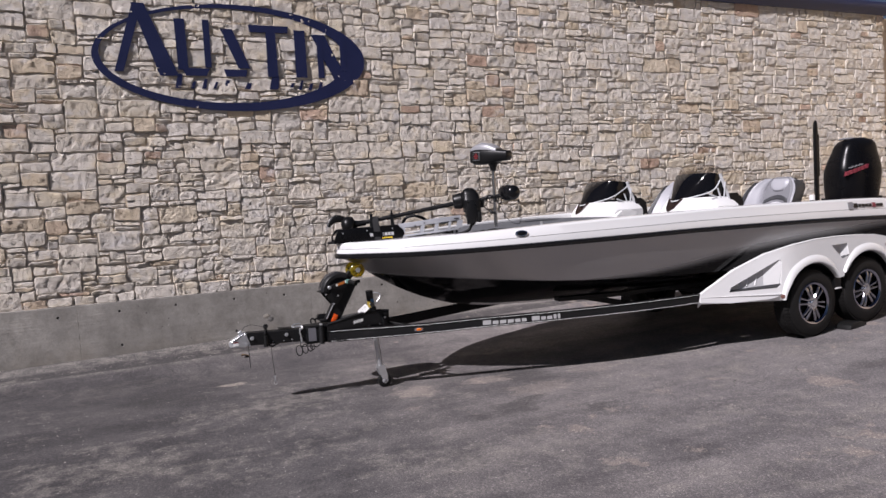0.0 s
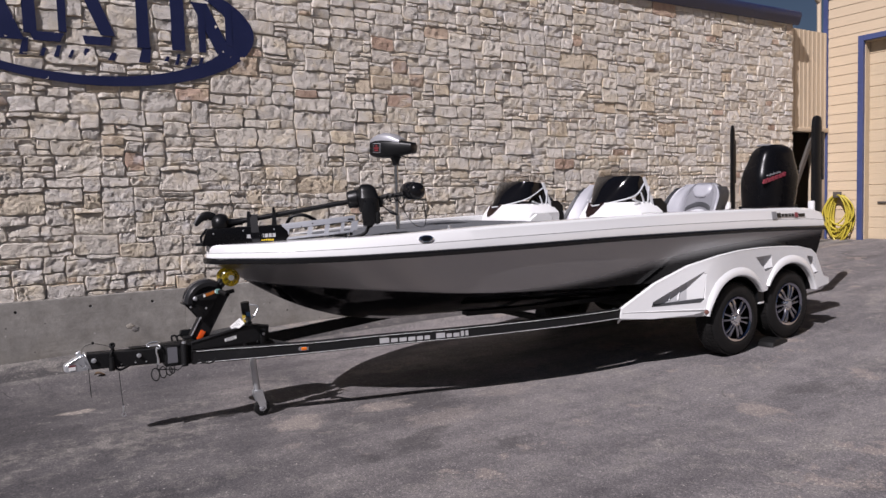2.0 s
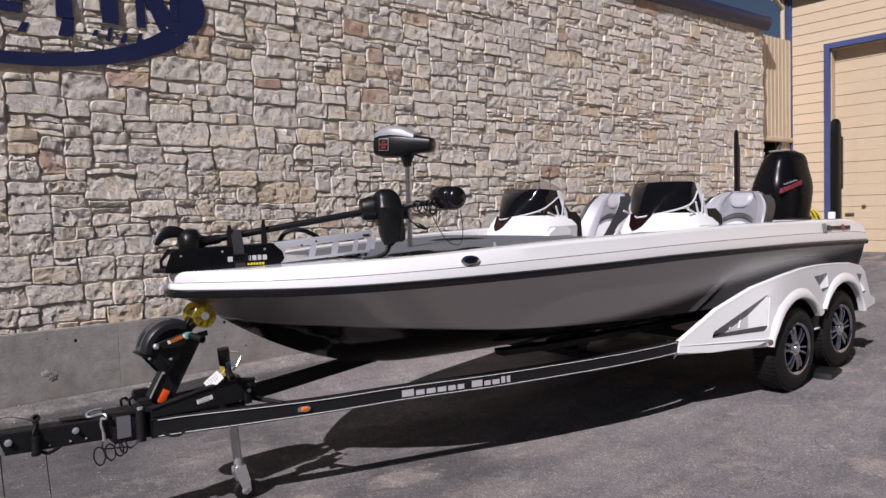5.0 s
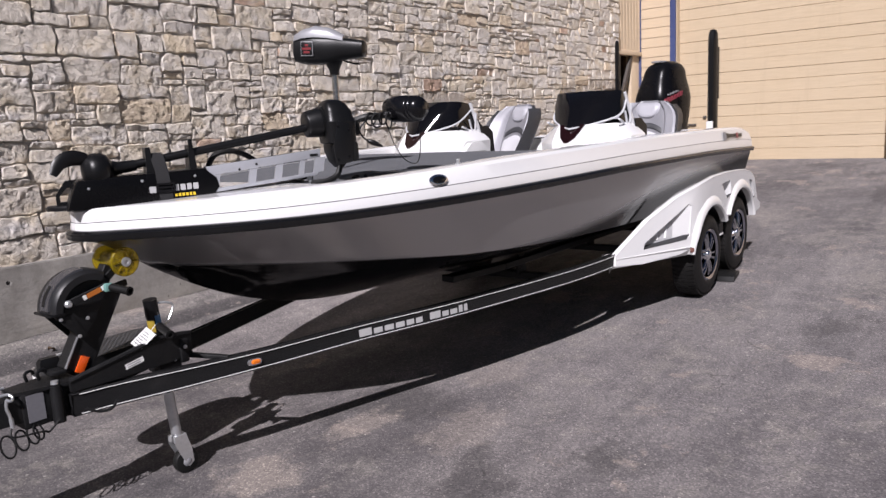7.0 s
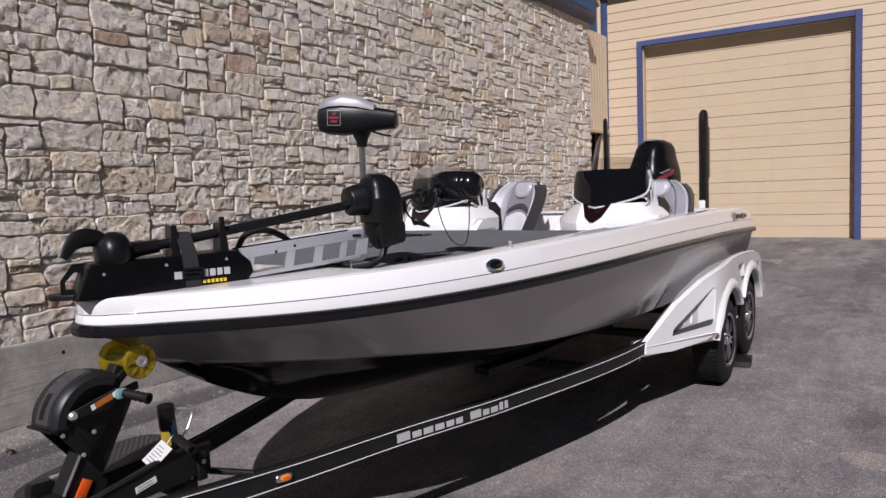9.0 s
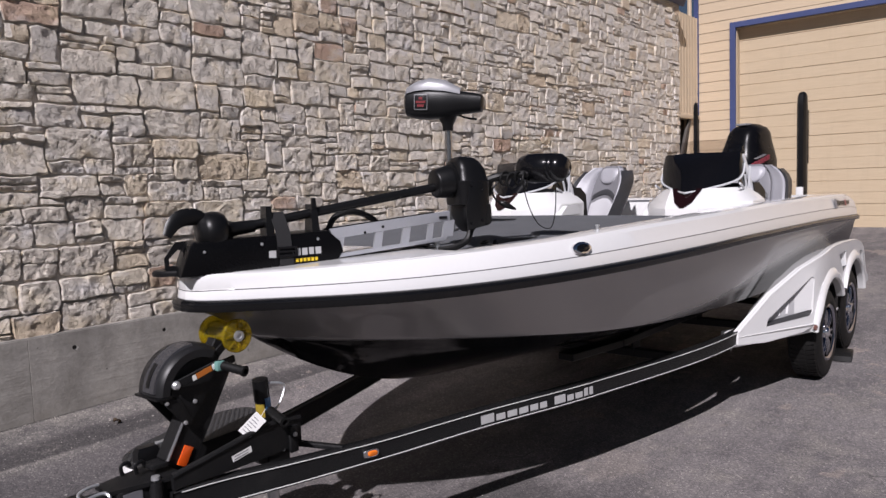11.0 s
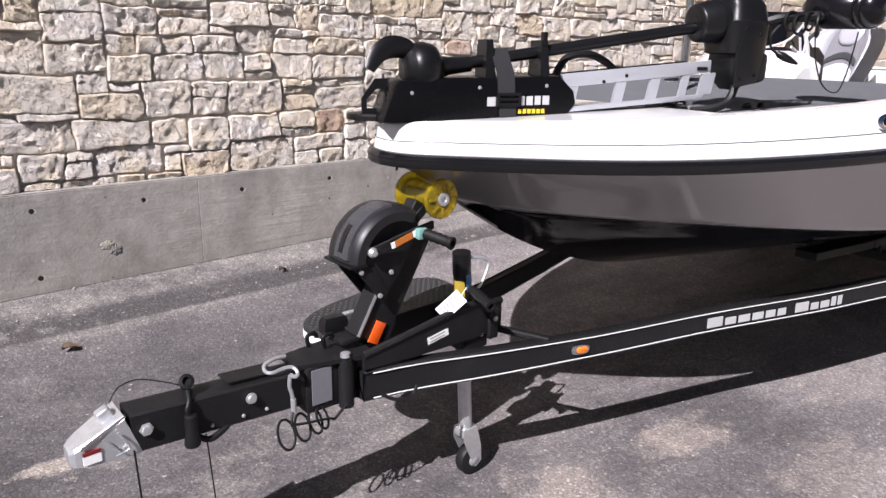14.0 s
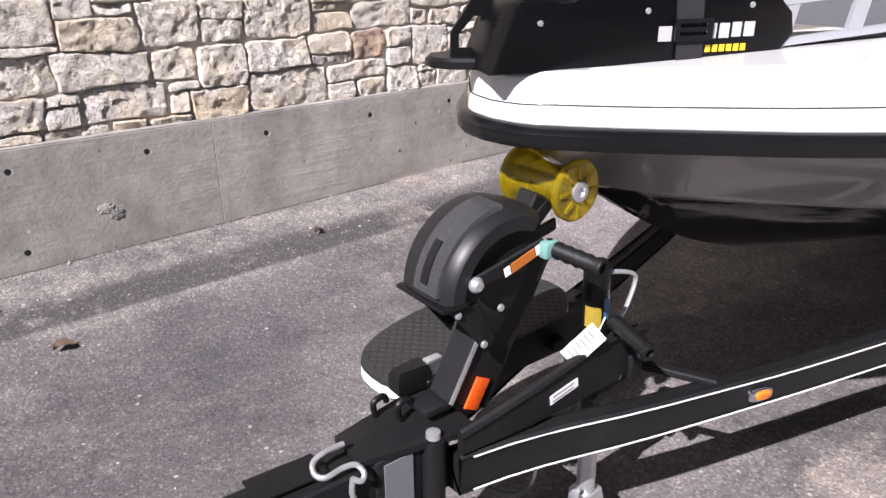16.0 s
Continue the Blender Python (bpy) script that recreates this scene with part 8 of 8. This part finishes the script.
def build_jack():
    def ax(z, dx=0.0, dy=0.0):
        """A point at height z on the leaning axis of the jack, with an offset."""
        return Vector((1.395 - 0.110 * z + dx, 7.487 - 0.062 * z + dy, z))
    jk = thing("tongue_jack", (1.395, 7.487, 0.0), "black swing-up tongue jack with a caster wheel", "trailer jack")
    bm = bmesh.new()
    tube(bm, [ax(0.46), ax(0.80), ax(0.80), ax(0.885)], [0.029, 0.029, 0.031, 0.031], 18)
    part("outer_tube", bm, BLACK_PLASTIC, jk, "black jack tube")
    bm = bmesh.new()
    tube(bm, [ax(0.17), ax(0.47)], 0.0245, 16)
    part("inner_tube", bm, ZINC, jk, "zinc inner tube")
    bm = bmesh.new()
    cheek = [(1.345, 0.20), (1.405, 0.205), (1.428, 0.12), (1.432, 0.055), (1.405, 0.036), (1.378, 0.085), (1.345, 0.16)]
    prism(bm, cheek, 0.004, pose(0, 7.447, 0))
    prism(bm, cheek, 0.004, pose(0, 7.503, 0))
    box(bm, (1.342, 7.449, 0.17), (1.410, 7.505, 0.205), 0.004)
    part("fork", bm, ZINC, jk, "zinc caster fork")
    bm = bmesh.new()
    gz = ground_z(1.405, 7.48)
    turned(bm, (1.405, 7.454, gz + 0.062), (0, 1, 0), ((0, 0.02), (0.0, 0.046), (0.004, 0.058), (0.012, 0.062), (0.034, 0.062), (0.042, 0.058), (0.046, 0.046), (0.046, 0.02)), 28)
    part("caster_wheel", bm, BLACK_RUBBER, jk, "small black caster wheel", 45)
    bm = bmesh.new()
    turned(bm, (1.405, 7.444, gz + 0.062), (0, 1, 0), ((0, 0.006), (0.001, 0.012), (0.012, 0.030), (0.05, 0.030), (0.066, 0.012), (0.066, 0.0)), 16)
    part("wheel_hub", bm, GREY_INK, jk)
    bm = bmesh.new()
    tube(bm, smooth_curve([ax(0.862), ax(0.864, 0.04, -0.02), ax(0.855, 0.075, -0.035), ax(0.835, 0.082, -0.04), ax(0.785, 0.045, -0.05), ax(0.768, 0.02, -0.055)], 4), 0.0052, 8)
    part("crank_rod", bm, ZINC, jk, "bent zinc crank rod")
    bm = bmesh.new()
    prof = [(0, 0.010), (0.004, 0.016)]
    for k in range(5):
        prof += [(0.012 + 0.021 * k, 0.0185), (0.022 + 0.021 * k, 0.0155)]
    prof += [(0.118, 0.020), (0.125, 0.020), (0.126, 0.011), (0.112, 0.010)]
    turned(bm, ax(0.77, -0.01, -0.055), (-0.02, -0.115, -0.02), prof, 16)
    part("crank_grip", bm, BLACK_RUBBER, jk, "ribbed black grip", 60)
    for z0, z1, mt, a0 in ((0.755, 0.812, STICKER_BLUE, -70), (0.735, 0.79, STICKER_GOLD, -150)):
        bm = bmesh.new()
        rows = []
        for z in (z0, z1):
            c = ax(z)
            rows.append([(c.x + 0.0318 * math.cos(radians(a0 + d)), c.y + 0.0318 * math.sin(radians(a0 + d)), z) for d in range(-35, 36, 10)])
        loft(bm, rows, False, False)
        part("sticker", bm, mt, jk, "worn sticker")
    bm = bmesh.new()
    box(bm, (1.295, 7.405, 0.535), (1.405, 7.515, 0.625), 0.008)
    box(bm, (1.395, 7.385, 0.565), (1.435, 7.525, 0.675), 0.006)
    bar(bm, (1.43, 7.45, 0.59), (1.56, 7.26, 0.565), 0.03, 0.02)
    part("swivel_bracket", bm, GRIT, jk, "black swivel bracket")
    for p in ((1.37, 7.404, 0.59), (1.415, 7.384, 0.64)):
        bm = bmesh.new()
        turned(bm, p, (0, -1, 0), ((0, 0.010), (0.006, 0.009), (0.007, 0)), 10)
        part("bracket_bolt", bm, ZINC, jk)
    bm = bmesh.new()
    m = Matrix.Translation((1.226, 7.395, 0.727)) @ pose(0, 0, 0, -10, 50, -33)
    box(bm, (-0.027, -0.0008, -0.047), (0.027, 0.0008, 0.047), 0.0, m)
    tag = part("paper_tag", bm, PAPER, jk, "white printed paper tag")
    for k in range(6):
        bm = bmesh.new()
        box(bm, (-0.020, -0.0014, -0.034 + 0.012 * k), (0.016 - 0.006 * (k % 3), -0.0009, -0.031 + 0.012 * k), 0.0, m)
        part("text_bar", bm, GREY_INK, tag)
    bm = bmesh.new()
    tube(bm, [m @ Vector((0, 0, 0.044)), ax(0.775, -0.02, -0.045)], 0.0015, 5)
    part("tag_string", bm, PAPER, tag)


def build_frame_details():
    y = AXIS_Y
    # gusset channel from the hinge back to the jack
    bm = bmesh.new()
    loft(bm, [[(x, y - d, z0), (x, y - d + 0.014, z0), (x, y - d + 0.014, z1), (x, y - d, z1)] for x, d, z0, z1 in ((0.90, 0.105, 0.585, 0.635), (1.08, 0.12, 0.585, 0.672), (1.30, 0.12, 0.585, 0.705), (1.46, 0.115, 0.585, 0.69))])
    tube(bm, smooth_curve([(0.90, y - 0.10, 0.632), (1.08, y - 0.115, 0.67), (1.30, y - 0.115, 0.706), (1.46, y - 0.11, 0.692)], 5), 0.012, 8)
    g = part("gusset", bm, GRIT, trailer, "black gusset channel")
    bm = bmesh.new()
    bar(bm, (1.13, y - 0.1215, 0.625), (1.215, y - 0.1215, 0.640), 0.001, 0.024, 0)
    lab = part("serial_label", bm, PAPER, g, "white label with unreadable print")
    for k in range(2):
        bm = bmesh.new()
        bar(bm, (1.138, y - 0.1226, 0.632 - 0.011 * k), (1.20, y - 0.1226, 0.643 - 0.011 * k), 0.0008, 0.003, 0)
        part("text_bar", bm, GREY_INK, lab)
    bm = bmesh.new()
    loft(bm, [[(x, y + 0.10, z0), (x, y + 0.086, z0), (x, y + 0.086, z1), (x, y + 0.10, z1)] for x, z0, z1 in ((0.90, 0.56, 0.635), (1.46, 0.56, 0.66))])
    part("gusset", bm, GRIT, trailer)
    # amber side markers with chrome bezels
    for side in (-1, 1):
        for x in (1.655,):
            yy = y + side * (SIDE(x) + 0.0265)
            yaw = math.degrees(math.atan2(side * (SIDE(x + 0.05) - SIDE(x - 0.05)), 0.1))
            m = Matrix.Translation((x, yy, 0.526)) @ pose(0, 0, 0, 0, 0, yaw + (0 if side < 0 else 180))

            def oval(c, hx, hz, layers):
                bm = bmesh.new()
                angles = [2 * math.pi * k / 24 for k in range(24)]
                loft(bm, [[m @ Vector((c + hx * f * math.copysign(abs(math.cos(a)) ** 0.7, math.cos(a)), d, hz * f * math.copysign(abs(math.sin(a)) ** 0.7, math.sin(a)))) for a in angles] for d, f in layers])
                return bm
            bm = oval(0.0, 0.037, 0.018, ((0.004, 1.0), (-0.005, 1.0), (-0.009, 0.88)))
            mk = part("side_marker", bm, CHROME, trailer, "chrome and amber side marker")
            bm = oval(0.004, 0.023, 0.012, ((-0.007, 1.0), (-0.012, 0.94), (-0.015, 0.7)))
            part("lens", bm, ORANGE_LENS, mk)
    # white name on the rail, as bars of the letters' size
    x = 2.205
    widths = (0.082, 0.060, 0.064, 0.062, 0.055, 0.050, 0.0, 0.078, 0.050, 0.056, 0.034, 0.032)
    for k, wd in enumerate(widths):
        if not wd:
            x += 0.035
            continue
        tall = 0.046 if k in (0, 7, 11, 10) else 0.034
        for side in (-1,):
            yy = y + side * (SIDE(x + wd / 2) + 0.0268)
            yaw = math.degrees(math.atan2(side * (SIDE(x + wd) - SIDE(x)), wd))
            m = Matrix.Translation((x + wd / 2, yy, RAIL_MID(x) - 0.002)) @ pose(0, 0, 0, 0, -1, yaw)
            bm = bmesh.new()
            box(bm, (-wd / 2 + 0.004, -0.0012, -0.020), (wd / 2 - 0.004, 0.001, -0.020 + tall * 0.86), 0, m)
            part("print_bar", bm, PALE_PRINT, trailer)
        x += wd + 0.003
    # cross members, bunks and their brackets
    for x in (3.75, 4.75, 6.4):
        bm = bmesh.new()
        z = RAIL_MID(x) - 0.02
        bar(bm, (x, y - SIDE(x) + 0.02, z), (x, y + SIDE(x) - 0.02, z), 0.05, 0.05)
        part("cross_member", bm, GRIT, trailer)
    for s in (-1, 1):
        bm = bmesh.new()
        pts = [(3.0, y + s * 0.45, 0.665), (3.5, y + s * 0.50, 0.655), (6.7, y + s * 0.55, 0.655)]
        for a, b in zip(pts, pts[1:]):
            bar(bm, a, b, 0.10, 0.04)
        part("bunk", bm, BLACK_RUBBER, trailer, "dark carpeted bunk")
        for x in (3.75, 4.75, 6.4):
            bm = bmesh.new()
            yb = y + s * (0.42 if x < 3 else 0.51 if x < 4 else 0.53)
            prism(bm, [(x - 0.06, RAIL_MID(x) - 0.01), (x + 0.06, RAIL_MID(x) - 0.01), (x + 0.03, 0.69), (x - 0.03, 0.69)], 0.012, pose(0, yb, 0))
            part("bunk_bracket", bm, GRIT, trailer)
    for s in (-1, 1):
        bm = bmesh.new()
        box(bm, (6.62, y + s * 1.06 - 0.10, 0.60), (6.66, y + s * 1.06 + 0.10, 0.66), 0.006)
        part("tail_light", bm, RED_INK, trailer, "red tail light")


build_tongue()
build_winch()
build_step()
build_jack()
build_frame_details()


# ---- small things on the ground ----
def build_chock(x, y, yaw):
    bm = bmesh.new()
    z = ground_z(x, y)
    prism(bm, [(-0.15, 0.0), (0.15, 0.0), (0.14, 0.04), (0.05, 0.062), (-0.09, 0.062), (-0.14, 0.04)], 0.15, pose(x, y, z - 0.004, 0, 0, yaw), 0.008)
    solo("wheel_chock", bm, BLACK_RUBBER, "dark rubber wheel chock on the asphalt by the tyre", "wheel chock")


build_chock(6.0, 6.23, 8)


def build_leaf(x, y, yaw, size):
    bm = bmesh.new()
    rows = []
    for i in range(9):
        t = i / 8
        w = size * 0.30 * math.sin(math.pi * t) ** 0.8 + 0.001
        c = (t - 0.5) * size
        curl = 0.018 * math.sin(3 * t + 0.6)
        rows.append([(c, -w, 0.004 + curl + 0.012), (c, 0, 0.003 + curl), (c, w, 0.006 + curl + 0.016), (c, 0, 0.005 + curl)])
    loft(bm, rows)
    m = Matrix.Translation((x, y, ground_z(x, y) + 0.002)) @ pose(0, 0, 0, 0, 0, yaw)
    bmesh.ops.transform(bm, matrix=m, verts=bm.verts)
    solo("dry_leaf", bm, LEAF, "curled brown dry leaf on the asphalt", "leaf", group="dry leaves", smooth=60)


build_leaf(0.48, 9.36, 12, 0.09)
build_leaf(1.75, 9.62, 20, 0.06)


def build_gravel():
    rng = random.Random(21)
    verts, faces = [], []
    for k in range(2600):
        if k < 1500:
            x, y = rng.uniform(-3.0, 6.5), 9.935 - abs(rng.gauss(0, 0.22))
        else:
            x, y = rng.uniform(-2.5, 7.0), rng.uniform(2.5, 9.8)
        r = rng.uniform(0.002, 0.0055) * (1.7 if rng.random() < 0.06 else 1)
        z = ground_z(x, y)
        s = len(verts)
        sq = rng.uniform(0.5, 0.9)
        for a in range(4):
            an = a * math.pi / 2 + rng.uniform(-0.4, 0.4)
            verts.append((x + r * math.cos(an), y + r * math.sin(an), z + r * 0.1))
        verts.append((x, y, z + r * sq))
        faces += [(s, s + 1, s + 4), (s + 1, s + 2, s + 4), (s + 2, s + 3, s + 4), (s + 3, s, s + 4)]
    m = plain("pale_grit", (0.36, 0.33, 0.30), 0.9, vary=0.4, fine=30)
    tagged(place("gravel", raw_mesh("gravel", verts, faces, m, 20)), "scattered pale grit along the wall foot", "gravel", "", "stuff")


build_gravel()


build_wall()
